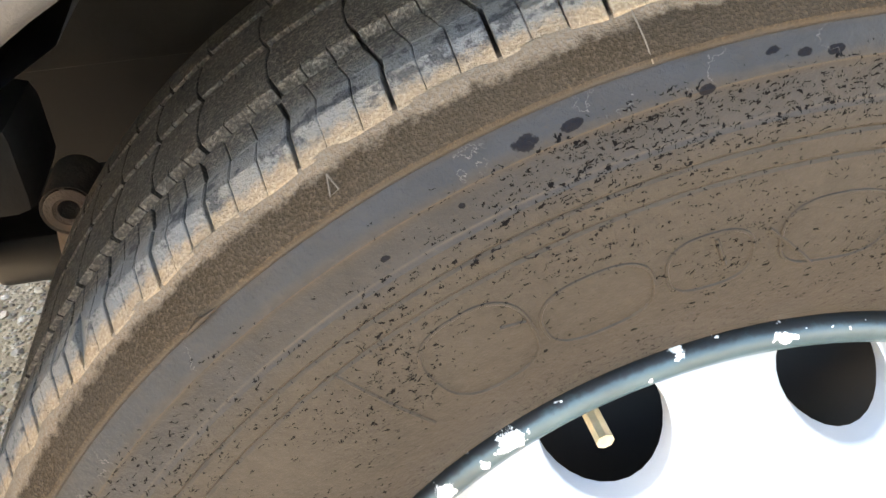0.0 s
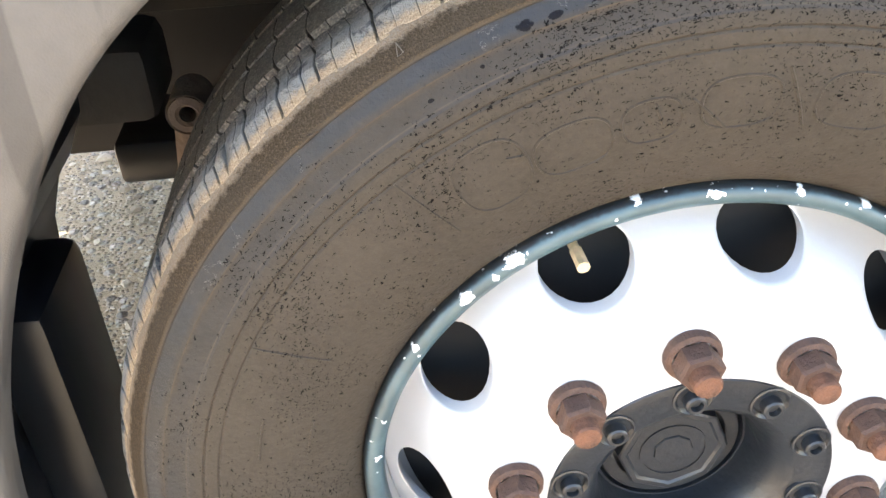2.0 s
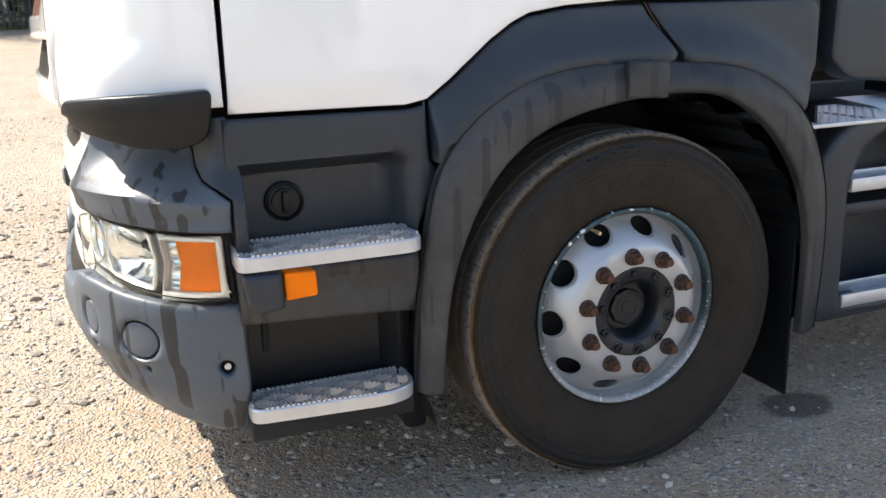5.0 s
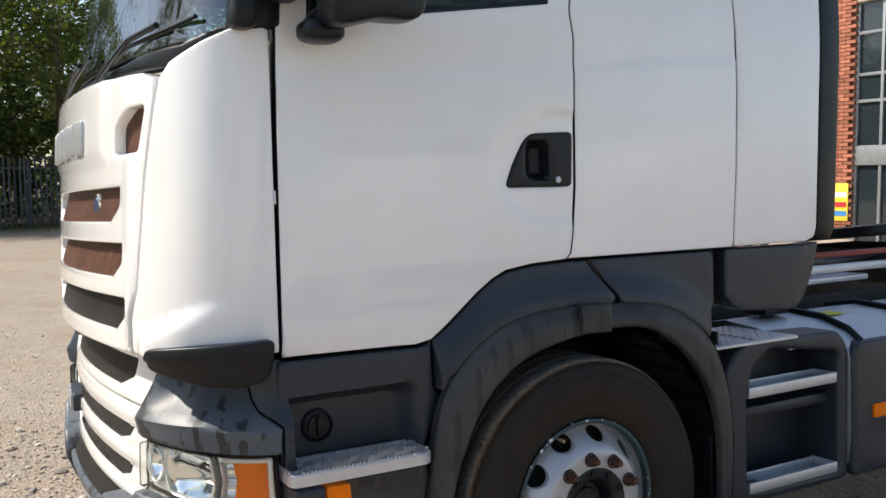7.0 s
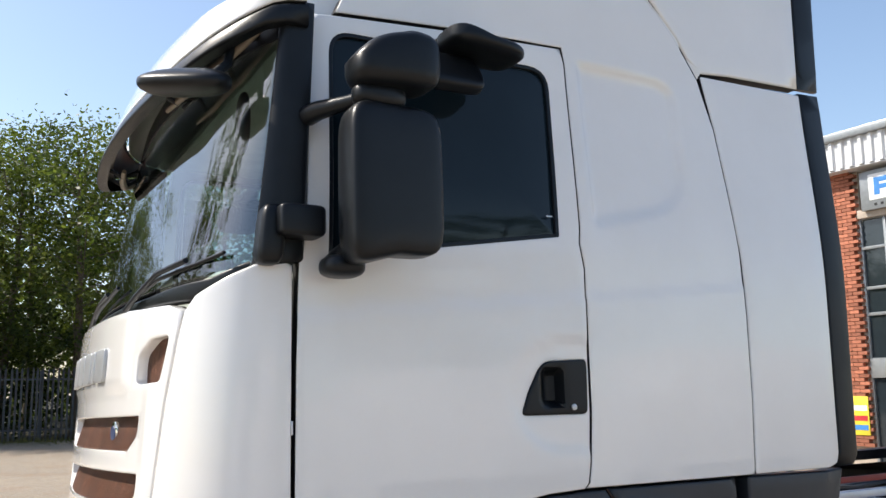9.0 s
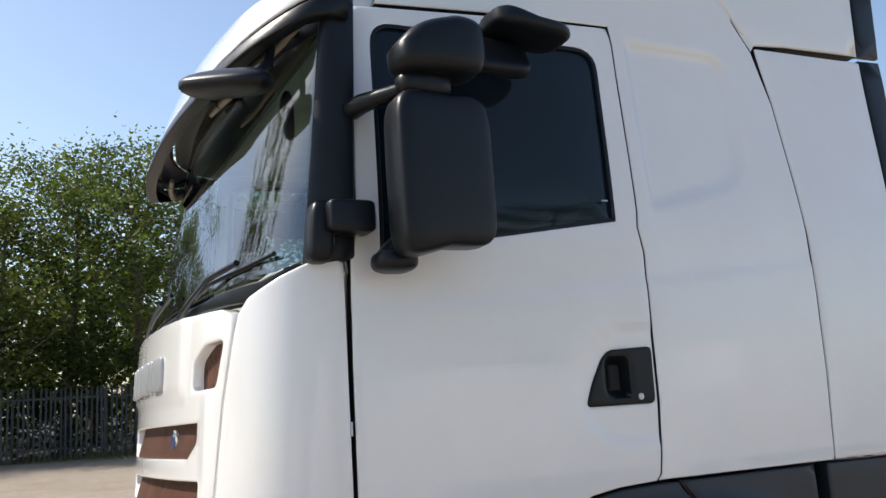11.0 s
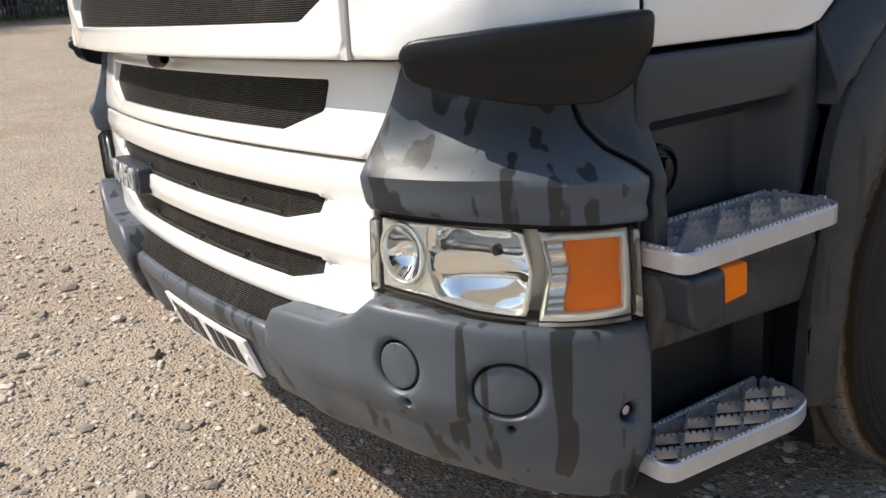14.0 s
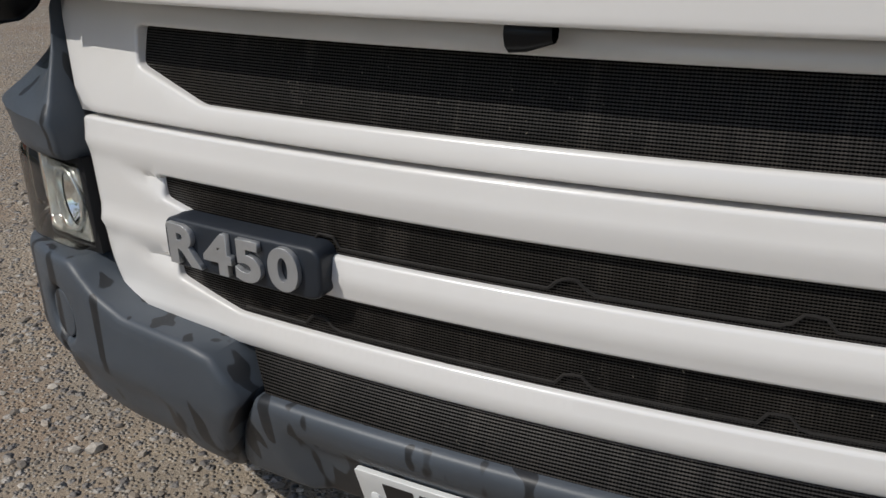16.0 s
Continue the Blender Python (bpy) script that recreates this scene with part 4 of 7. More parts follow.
    lathe_bm([(0.0560, -0.0075), (0.0545, -0.0190), (0.0525, -0.0205), (0.0475, -0.0205), (0.0450, -0.0185), (0.0, -0.0185)], (0, 0, 0), 8, cap)
    lathe_bm([(0.0335, -0.0185), (0.0335, -0.0200), (0.0315, -0.0200), (0.0315, -0.0185)], (0, 0, 0), 28, cap)
    lathe_bm([(0.0200, -0.0185), (0.0190, -0.0202), (0.0, -0.0202)], (0, 0, 0), 9, cap)
    finish("hub_cap", cap, HUB, wheel, "eight-sided cap with a worn emblem", 30)
    bolt = lathe_bm([(0.0185, -0.0365), (0.0182, -0.0395), (0.0165, -0.0402), (0.0145, -0.0385), (0.0135, -0.0375)], (0, 0, 0), 18)
    lathe_bm([(0.0098, -0.0365), (0.0098, -0.0475), (0.0084, -0.0488), (0.0058, -0.0488), (0.0050, -0.0440), (0, -0.0440)], (0, 0, 0), 12, bolt)
    one = finish("hub_bolt", bolt, HUB, wheel)
    for k in range(10):
        ob = one if k == 0 else new("hub_bolt", one.data)
        ob.parent = wheel
        an = radians(95 + 36 * k)
        ob.location = (0.1165 * math.cos(an), -0.0295, 0.1165 * math.sin(an))
    stem = tube_bm([polar(0.268, 113.5, 0.05), polar(0.260, 113.4, 0.01), polar(0.258, 113.2, -0.012)], [0.0045, 0.0045, 0.0042], 10)
    tube_bm([polar(0.2585, 113.25, -0.006), polar(0.2565, 113.1, -0.028)], 0.0058, 8, stem)
    finish("valve", stem, BRASS, wheel, "brass tyre valve")
    return wheel


wheel = build_wheel(truck)
off_wheel = new("wheel")
off_wheel.parent = truck
off_wheel.location, off_wheel.rotation_euler = (0, 2 * YC, 0.5), (0, 0, math.pi)
finish("tyre", lathe_bm([(0.30, -0.03), (0.34, -0.066), (0.43, -0.086), (0.50, -0.08), (0.53, -0.055), (0.536, 0.08), (0.526, 0.21), (0.44, 0.236), (0.30, 0.18)], (0, 0, 0), 64), SIDEWALL, off_wheel)
finish("rim", lathe_bm([(0.307, -0.03), (0.29, -0.03), (0.27, 0.01), (0.2, -0.03), (0.0, -0.035)], (0, 0, 0), 48), SILVER, off_wheel)
for x, y in ((3.65, 0.06), (3.65, 2 * YC - 0.62)):
    rear = new("wheel")
    rear.parent = truck
    rear.location = (x, y, 0.5)
    finish("tyre", lathe_bm([(0.30, 0.0), (0.34, -0.03), (0.43, -0.04), (0.51, -0.03), (0.53, 0.0), (0.536, 0.28), (0.53, 0.56), (0.43, 0.6), (0.3, 0.56)], (0, 0, 0), 64), SIDEWALL, rear)
    finish("rim", lathe_bm([(0.305, 0.0), (0.29, 0.01), (0.27, 0.10), (0.15, 0.14), (0.14, 0.02), (0.0, 0.0)], (0, 0, 0), 48), SILVER, rear)

# wheel housing: ribbed liner, spring bracket, axle beam, frame rails
liner = bmesh.new()
rows = []
for k in range(97):
    an = 8 + 192 * k / 96
    deep = 0.5 - 0.15 * ease((an - 140) / 40)
    row = []
    for j in range(13):
        y = -0.05 + deep * j / 12
        rib = (0.012 - 0.006 * ease((an - 150) / 20)) * (1 if k % 6 < 3 else 0)
        row.append(liner.verts.new(polar(0.622 + rib + 0.035 * clamp((an - 120) / 55), an, y)))
    rows.append(row)
for u, v in zip(rows, rows[1:]):
    for j in range(12):
        liner.faces.new([u[j], u[j + 1], v[j + 1], v[j]])
for v in liner.verts:
    v.co.z += 0.5
# added near-black sheets: stop light leaking in and keep the arch in shade
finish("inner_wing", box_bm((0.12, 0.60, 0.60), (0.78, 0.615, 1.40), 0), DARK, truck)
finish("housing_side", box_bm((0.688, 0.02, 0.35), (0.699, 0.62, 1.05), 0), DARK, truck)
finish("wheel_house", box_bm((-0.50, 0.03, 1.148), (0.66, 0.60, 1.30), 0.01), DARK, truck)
finish("arch_liner", liner, BLACK, truck, "black ribbed plastic wheel-arch liner", 20)
eye = lathe_bm([(0.022, -0.03), (0.025, -0.034), (0.025, 0.03), (0.010, 0.03), (0.010, -0.032), (0.014, -0.036), (0.022, -0.034)], (-0.475, 0.40, 0.735), 24)
tube_bm([(-0.475, 0.40, 0.715), (-0.49, 0.41, 0.60), (-0.50, 0.42, 0.5)], [0.024, 0.026, 0.024], 10, eye)
finish("spring_shackle", eye, BRACKET, truck, "rusty spring shackle eye")
finish("liner_flap", box_bm((-0.66, 0.10, 0.20), (-0.592, 0.26, 0.66), 0.02), BLACK, truck)
finish("axle_beam", box_bm((-0.60, 0.46, 0.60), (0.1, 0.62, 0.66), 0.01), BLACK, truck)
finish("leaf_spring", box_bm((-0.78, 0.42, 0.70), (-0.52, 0.56, 0.80), 0.02), DIRTY_METAL, truck)
beam = box_bm((-1.15, 0.60, 0.78), (5.2, 0.68, 1.05), 0.008)
finish("frame_rail", beam, DIRTY_METAL, truck)
finish("frame_rail", box_bm((-1.15, 2 * YC - 0.68, 0.78), (5.2, 2 * YC - 0.60, 1.05), 0.008), DIRTY_METAL, truck)
finish("cross_member", box_bm((-0.72, 0.5, 0.83), (-0.5, 1.7, 0.98), 0.02), DIRTY_METAL, truck)
finish("engine_block", box_bm((-1.0, 0.72, 0.5), (0.9, 1.5, 1.3), 0.06), DARK, truck)
finish("front_axle", tube_bm([(0, 0.2, 0.46), (0.0, 0.6, 0.42), (0, 1.6, 0.42), (0, 2.05, 0.46)], 0.06, 12), BLACK, truck)
finish("mudflap", box_bm((0.60, -0.03, 0.12), (0.612, 0.40, 0.75), 0.003), BLACK, truck, "black rubber mudflap")


# ---------------------------------------------------------------- front of the cab
def nose(z):
    """x of the nose by height, for the white upper front."""
    pts = [(1.15, -1.538), (1.3, -1.540), (1.6, -1.525), (1.9, -1.508), (2.1, -1.49)]
    for (a, xa), (b, xb) in zip(pts, pts[1:]):
        if z <= b:
            return xa + (xb - xa) * clamp((z - a) / (b - a))
    return pts[-1][1]


def both(outline):
    return [(-p[0], *p[1:]) for p in outline][::-1] + list(outline)


def mirrored(outline, s):
    return [(s * p[0], *p[1:]) for p in outline]


def slanted(base, top, low, d_top, d_low):
    """Lays a sheet deeper at its top than at its foot."""
    return lambda a, b, d: base(a, b, d + d_low + (d_top - d_low) * clamp((b - low) / (top - low)))


def grille(name, top, low, half, base, mat, parent, wall=0.05, cut=0.13, drop=0.055):
    shape = both([(half, top), (half - 0.005, top - drop), (half - cut, low)])
    out = both([(half + 0.006, top + 0.004), (half, top - drop - 0.003), (half - cut, low - 0.005)])
    return shape, lambda owner: panel(name, out, slanted(base, top, low, wall, 0.010), mat, owner, 0.006, 0.002, 0.05)


LOUVRES = [(1.668, 1.562, 0.728, NET_BROWN), (1.494, 1.390, 0.748, NET_BROWN), (1.328, 1.226, 0.768, NET)]
hood_base = front_map(nose)
cuts, later = [], []
for a, b, half, mat in LOUVRES:
    shape, make = grille("louvre_mesh", a, b, half, hood_base, mat, None, 0.036, 0.088, 0.058)
    cuts.append(smooth_loop(shape, 0.012, 3))
    later.append(make)
eye_cut = [(0.672, 1.766), (0.850, 1.768), (0.886, 1.906), (0.775, 1.901), (0.677, 1.856)]


def hood_relief(a, b):
    """The name plate's shallow step and the ridge beside the louvres."""
    side = clamp((abs(a) - 0.775) / 0.03) * clamp((0.845 - abs(a)) / 0.03)
    return -0.010 * ease(side) * clamp((1.80 - b) / 0.1) - 0.012 * ease((b - 1.74) / 0.04) * ease((0.62 - abs(a)) / 0.05)


hood = panel("front_hatch", both([(0.8045, 1.162), (0.8095, 1.27), (0.8485, 1.36), (0.8885, 1.71), (0.9265, 1.906), (0.934, 1.973), (0.86, 2.0), (0.60, 2.012), (0.3, 2.018)]), hood_base, WHITE, truck, 0.06, 0.007, 0.03,
             holes=cuts + [smooth_loop(mirrored(eye_cut, s), 0.02, 3) for s in (1, -1)], label="white front hatch with dark mesh louvres", emboss=hood_relief)
for make in later:
    make(hood)
for s in (1, -1):
    panel("corner_mesh", mirrored(offset_loop(eye_cut, -0.012), s), front_map(nose, -0.035), NET_BROWN, hood, 0.006, 0.002, 0.05)
# the maker's name and emblem as plain shapes
x = -0.40
for wide in (0.105, 0.11, 0.13, 0.13, 0.05, 0.13):
    panel("name_shape", smooth_loop([(x, 1.79), (x + wide, 1.79), (x + wide, 1.905), (x, 1.905)], 0.02), front_map(nose, 0.024), BADGE_SILVER, hood, 0.014, 0.003, 0.05)
    x += wide + 0.022
emblem = finish("emblem", lathe_bm([(0.040, 0.0), (0.040, -0.008), (0.035, -0.011), (0.0, -0.012)], (0, 0, 0), 32), CHROME, truck, "round chrome emblem with a coloured centre")
emblem.matrix_local = Matrix.Translation((-1.475, 0.70, 1.615)) @ pose(0, 0, 0, 0, 0, -84)
inner = finish("emblem_centre", lathe_bm([(0.027, -0.0115), (0.025, -0.0135), (0, -0.014)], (0, 0, 0), 24), material("emblem_blue", (0.03, 0.05, 0.12), 0.3), emblem)
corner_outline = [(0.808, 1.162), (1.298, 1.168), (1.302, 2.10), (1.27, 2.113), (1.20, 2.108), (1.098, 2.07), (0.985, 2.02), (0.945, 1.975), (0.930, 1.905), (0.892, 1.71), (0.852, 1.36), (0.813, 1.27)]


def corner_relief(a, b):
    """A flared fold over the air deflector, running out towards the door."""
    line = 1.262 + 0.31 * (abs(a) - 0.94)
    return -0.026 * math.sqrt(clamp((line - b) / 0.040)) * ease((1.20 - abs(a)) / 0.20) * ease((abs(a) - 0.83) / 0.08)


for s in (1, -1):
    panel("corner_panel", mirrored(corner_outline, s), front_map(nose), WHITE, truck, 0.06, 0.008, 0.014, edge=SEAL, emboss=corner_relief, label="rounded white cab corner")
finish("backing", box_bm((-1.30, 0.25, 0.70), (-1.26, 2 * YC - 0.25, 2.0), 0), DARK, truck)


def flap_nose(z):
    return -1.488 + 0.035 * clamp((z - 1.0) / 0.15)


flap_base = front_map(flap_nose)
shape, make = grille("flap_mesh", 1.118, 1.020, 0.640, flap_base, NET, None, 0.020, 0.14, 0.055)
upper_flap = panel("upper_flap", both([(0.778, 0.9835), (0.84, 1.152)]), flap_base, WHITE, truck, 0.04, 0.005, 0.03, holes=[smooth_loop(shape, 0.01, 3)], label="white flap with a wide dark mesh")
make(upper_flap)


def flap_relief(a, b):
    """Bars bulge outwards; little tapering flutes end the slots."""
    d = 0.0
    for top, low in ((0.903, 0.837), (0.774, 0.709)):
        run = clamp((0.715 - abs(a)) / 0.11)
        d += 0.016 * run * clamp((abs(a) - 0.595) / 0.012) * clamp((top - 0.004 - b) / 0.004) * clamp((b - top + 0.004 + 0.034 * run) / (0.006 + 0.026 * run))
        d -= 0.006 * math.exp(-((b - low + 0.030) / 0.012) ** 2)
    return d - 0.005 * math.exp(-((b - 0.938) / 0.014) ** 2)


shape5, make5 = grille("flap_mesh", 0.903, 0.837, 0.612, flap_base, NET, None, 0.016, 0.14, 0.036)
shape6, make6 = grille("flap_mesh", 0.774, 0.709, 0.600, flap_base, NET, None, 0.016, 0.13, 0.034)
lower_flap = panel("lower_flap", smooth_loop(both([(0.715, 0.655, 0.09), (0.762, 0.735, 0.05), (0.776, 0.976)]), 0.012), flap_base, WHITE, truck, 0.05, 0.006, 0.013,
                   holes=[smooth_loop(shape5, 0.008, 3), smooth_loop(shape6, 0.008, 3)], label="white lower flap with two mesh slots", emboss=flap_relief)
make5(lower_flap)
make6(lower_flap)
# folded sheet lip with clips along each slot's foot
for low, clips in ((0.837, (-0.3, 0.05, 0.32)), (0.709, (-0.32, 0.06, 0.30))):
    pts = []
    for k in range(81):
        a = -0.46 + 0.92 * k / 80
        lift = max((1 - clamp((abs(a - c) - 0.012) / 0.012)) for c in clips) * 0.016
        pts.append(flap_base(a, low + 0.010 + lift, 0.008))
    finish("mesh_lip", tube_bm(pts, 0.0022, 6), DIRTY_METAL, lower_flap)
finish("washer_nozzle", lathe_bm([(0.012, -0.03), (0.022, 0.0), (0.024, 0.02), (0.0, 0.02)], (-1.50, YC + 0.0, 1.152), 10), BLACK, hood)

# model badge: raised grey numerals on a dark plate
badge = panel("model_badge", smooth_loop([(-0.574, 0.780), (-0.284, 0.780), (-0.284, 0.856), (-0.574, 0.856)], 0.022, 5), front_map(flap_nose, 0.030), GREY, truck, 0.04, 0.006, 0.03, label="dark plate with raised silver numerals")


def lettering(name, text, size, mat, parent, where, depth=0.004, spacing=1.0):
    """Raised characters; where: a pose whose x runs along the line and whose z points out."""
    c = bpy.data.curves.new(name, "FONT")
    c.body, c.size, c.extrude, c.bevel_depth, c.space_character = text, size, depth, depth * 0.15, spacing
    c.align_x, c.align_y, c.offset = "CENTER", "CENTER", size * 0.034
    c.materials.append(mat)
    tmp = new(name, c)
    dg = bpy.context.evaluated_depsgraph_get()
    me = bpy.data.meshes.new_from_object(tmp.evaluated_get(dg))
    bpy.data.objects.remove(tmp)
    ob = new(name, me)
    ob.parent = parent
    ob.matrix_local = where
    return ob


for text, a in (("R", -0.530), ("4", -0.459), ("5", -0.402), ("0", -0.340)):
    p_, n_ = plan(a)
    lettering("raised_character", text, 0.082, BADGE_SILVER, badge, Matrix.Translation(front_map(flap_nose, 0.0345)(a, 0.817, 0)) @ pose(0, 0, 0, 90, 0, -90 + math.degrees(math.atan2(-n_.y, -n_.x))) @ Matrix.Diagonal((1.22, 1, 1, 1)), 0.004)


# bumper
def bumper_nose(z):
    return -1.532 + 0.35 * max(0.0, 0.57 - z)


bump_base = front_map(bumper_nose, 0.0)


def centre_relief(a, b):
    """The number plate's shallow bed."""
    return 0.018 * ease((0.365 - abs(a)) / 0.02) * ease((0.555 - b) / 0.02)


centre_bumper = panel("bumper_centre", both([(0.515, 0.415), (0.47, 0.52), (0.425, 0.594), (0.41, 0.602)]), bump_base, BUMPER_GREY, truck, 0.08, 0.014, 0.03, emboss=centre_relief, label="dark grey plastic bumper middle")
panel("bumper_mesh", both([(0.40, 0.588), (0.452, 0.652), (0.47, 0.672)]), front_map(lambda z: -1.522 + 0.62 * (z - 0.59)), NET, truck, 0.02, 0.003, 0.06)
number_plate = panel("number_plate", smooth_loop([(-0.262, 0.408), (0.258, 0.408), (0.258, 0.515), (-0.262, 0.515)], 0.008), front_map(bumper_nose, -0.006), PLATE_WHITE, truck, 0.010, 0.002, 0.05, label="white number plate with its characters blanked to bars")
x = -0.215
for wide in (0.05, 0.05, 0.014, 0.05, None, 0.05, 0.05, 0.05):
    if wide:
        panel("plate_bar", [(x, 0.425), (x + wide, 0.425), (x + wide, 0.499), (x, 0.499)], front_map(bumper_nose, -0.0045), INK, number_plate, 0.002, 0.0004, 0.05)
    x += (wide or 0.022) + 0.011
for a in (-0.235, 0.232):
    finish("screw_cap", lathe_bm([(0.008, 0), (0.007, -0.003), (0, -0.004)], (0, 0, 0), 12), PLATE_WHITE, number_plate).matrix_local = Matrix.Translation(front_map(bumper_nose, -0.006)(a, 0.463, 0)) @ pose(0, 0, 0, 0, 0, -90)


def ellipse(ca, cb, ra, rb, n=36):
    return [(ca + ra * math.cos(math.tau * k / n), cb + rb * math.sin(math.tau * k / n)) for k in range(n)]


def corner_step(a, b):
    """A step along the bumper, a hollow under the lamp and a seam."""
    a = abs(a)
    seam = 0.004 * clamp(1 - abs(a - 0.785) / 0.006) * clamp((0.70 - b) / 0.03)
    return 0.010 * ease((0.548 - b) / 0.012) * ease((a - 0.60) / 0.03) * ease((1.2 - a) / 0.1) + seam + 0.03 * ease((0.47 - b) / 0.1)


corner_bump = [(0.518, 0.405), (0.70, 0.40), (0.92, 0.395), (1.06, 0.365), (1.19, 0.352), (1.300, 0.345), (1.306, 0.692), (1.22, 0.692), (1.06, 0.717), (0.92, 0.737), (0.80, 0.742), (0.745, 0.70), (0.68, 0.676), (0.53, 0.668), (0.485, 0.66), (0.435, 0.598), (0.476, 0.52)]
DISCS = [(0.858, 0.630, 0.042, 0.048), (1.050, 0.603, 0.056, 0.050)]
for s in (1, -1):
    bump = panel("bumper_corner", mirrored(corner_bump, s), front_map(bumper_nose, 0.022), BUMPER_GREY, truck, 0.09, 0.014, 0.028, emboss=corner_step, label="dark grey bumper corner with dried water streaks",
                 holes=[ellipse(s * a, b, ra, rb) for a, b, ra, rb in DISCS] + [ellipse(s * 1.25, 0.53, 0.017, 0.019, 16), ellipse(s * 0.87, 0.562, 0.006, 0.006, 8), ellipse(s * 1.045, 0.522, 0.007, 0.006, 8)])
    for a, b, ra, rb in DISCS:
        panel("blanking_disc", ellipse(s * a, b, ra - 0.004, rb - 0.004), front_map(bumper_nose, 0.016), BUMPER_GREY, bump, 0.02, 0.003, 0.03)
        panel("disc_rim", ellipse(s * a, b, ra + 0.004, rb + 0.004), front_map(bumper_nose, 0.002), DARK, bump, 0.004, 0.001, 0.05)
    panel("hole_backing", ellipse(s * 1.25, 0.53, 0.03, 0.03, 16), front_map(bumper_nose, -0.012), DARK, bump, 0.004, 0.001, 0.05)
    pa, pn = plan(1.25)
    knob = finish("bolt_head", lathe_bm([(0.008, 0.0), (0.009, -0.006), (0.0, -0.008)], (0, 0, 0), 8), ALU, bump)
    base = front_map(bumper_nose, 0.0)(1.25, 0.53, 0)
    knob.location = (base[0], base[1] if s > 0 else 2 * YC - base[1], base[2])

# headlamps
lamp_outline = [(0.797, 0.893), (0.93, 0.890), (1.07, 0.881), (1.268, 0.868), (1.276, 0.702), (1.09, 0.716), (0.98, 0.728), (0.89, 0.745), (0.785, 0.753)]
round_cut = ellipse(0.846, 0.824, 0.045, 0.056, 28)
main_cut = smooth_loop([(0.900, 0.880), (1.062, 0.872), (1.080, 0.80), (1.062, 0.730), (0.915, 0.752), (0.897, 0.80)], 0.012, 3)
lamp_base = -1.50
for s in (1, -1):
    lamp = panel("headlamp", smooth_loop(mirrored(lamp_outline, s), 0.012, 3), front_map(lamp_base, -0.055), LAMP_FRAME, truck, 0.02, 0.003, 0.04, label="clear headlamp unit with an amber indicator")
    front = smooth_loop(mirrored([(0.797, 0.893), (0.93, 0.890), (1.078, 0.880), (1.095, 0.80), (1.078, 0.717), (0.98, 0.728), (0.89, 0.745), (0.785, 0.753)], s), 0.012, 3)
    panel("bezel", offset_loop(front, 0.006), front_map(lamp_base, 0.0), BEZEL, lamp, 0.03, 0.005, 0.02, holes=[mirrored(round_cut, s), mirrored(main_cut, s)])

    def bowl(a, b):
        k = math.hypot((abs(a) - 0.846) / 0.047, (b - 0.826) / 0.056)
        return 0.032 * (1 - min(1, k) ** 2)

    def trough(a, b):
        k = math.hypot((abs(a) - 1.0) / 0.11, (b - 0.81) / 0.075)
        facet = 0.003 * math.sin((abs(a) - 0.9) * 150) * ease((0.95 - abs(a)) / 0.02)
        return 0.034 * (1 - min(1, k) ** 2) + facet + 0.010 * ease((0.79 - b) / 0.01)
    panel("round_reflector", ellipse(s * 0.846, 0.826, 0.047, 0.056, 32), front_map(lamp_base, -0.004), CHROME, lamp, 0.002, 0.001, 0.011, emboss=bowl)
    panel("ring", ellipse(s * 0.846, 0.826, 0.049, 0.058, 40), front_map(lamp_base, 0.006), BEZEL, lamp, 0.012, 0.003, 0.02, holes=[ellipse(s * 0.846, 0.826, 0.041, 0.050, 40)])
    panel("main_reflector", offset_loop(mirrored(main_cut, s), -0.006), front_map(lamp_base, -0.006), CHROME, lamp, 0.002, 0.001, 0.012, emboss=trough)
    spot = front_map(lamp_base, -0.045)(s * 1.03, 0.832, 0)
    finish("bulb_holder", tube_bm([spot, (spot[0] - 0.02, spot[1], spot[2])], 0.008, 12), DIRTY_METAL, lamp)
    spot = front_map(lamp_base, -0.02)(s * 0.846, 0.826, 0)
    finish("bulb_shade", tube_bm([spot, (spot[0] - 0.012, spot[1], spot[2])], [0.012, 0.009], 20), BEZEL, lamp)
    panel("indicator_bezel", mirrored([(1.098, 0.873), (1.262, 0.862), (1.269, 0.706), (1.094, 0.716), (1.112, 0.80)], s), front_map(lamp_base, 0.004), LAMP_FRAME, lamp, 0.03, 0.006, 0.03,
          holes=[mirrored([(1.105, 0.858), (1.245, 0.848), (1.249, 0.724), (1.103, 0.730), (1.118, 0.80)], s)])
    amber = panel("amber_lens", mirrored([(1.140, 0.864), (1.258, 0.856), (1.262, 0.712), (1.138, 0.722), (1.152, 0.80)], s), front_map(lamp_base, -0.006), AMBER, lamp, 0.01, 0.003, 0.02,
                  emboss=lambda a, b: 0.0025 * (math.sin(b * 220) + math.sin(a * 40)))
    panel("side_reflector", mirrored([(1.106, 0.864), (1.15, 0.862), (1.158, 0.80), (1.15, 0.724), (1.106, 0.726), (1.12, 0.80)], s), front_map(lamp_base, -0.012), BEZEL, lamp, 0.012, 0.002, 0.006,
          emboss=lambda a, b: 0.008 * abs(math.sin(b * 230)))
    cover = panel("lamp_cover", smooth_loop(mirrored(lamp_outline, s), 0.012, 3), front_map(lamp_base, 0.030), CLEAR, lamp, 0.03, 0.010, 0.03)
    cover.visible_shadow = False
    panel("lamp_gasket", offset_loop(mirrored(lamp_outline, s), -0.016), front_map(lamp_base, 0.0), DARK, lamp, 0.05, 0.003, 0.04, holes=[offset_loop(mirrored(lamp_outline, s), 0.002)])

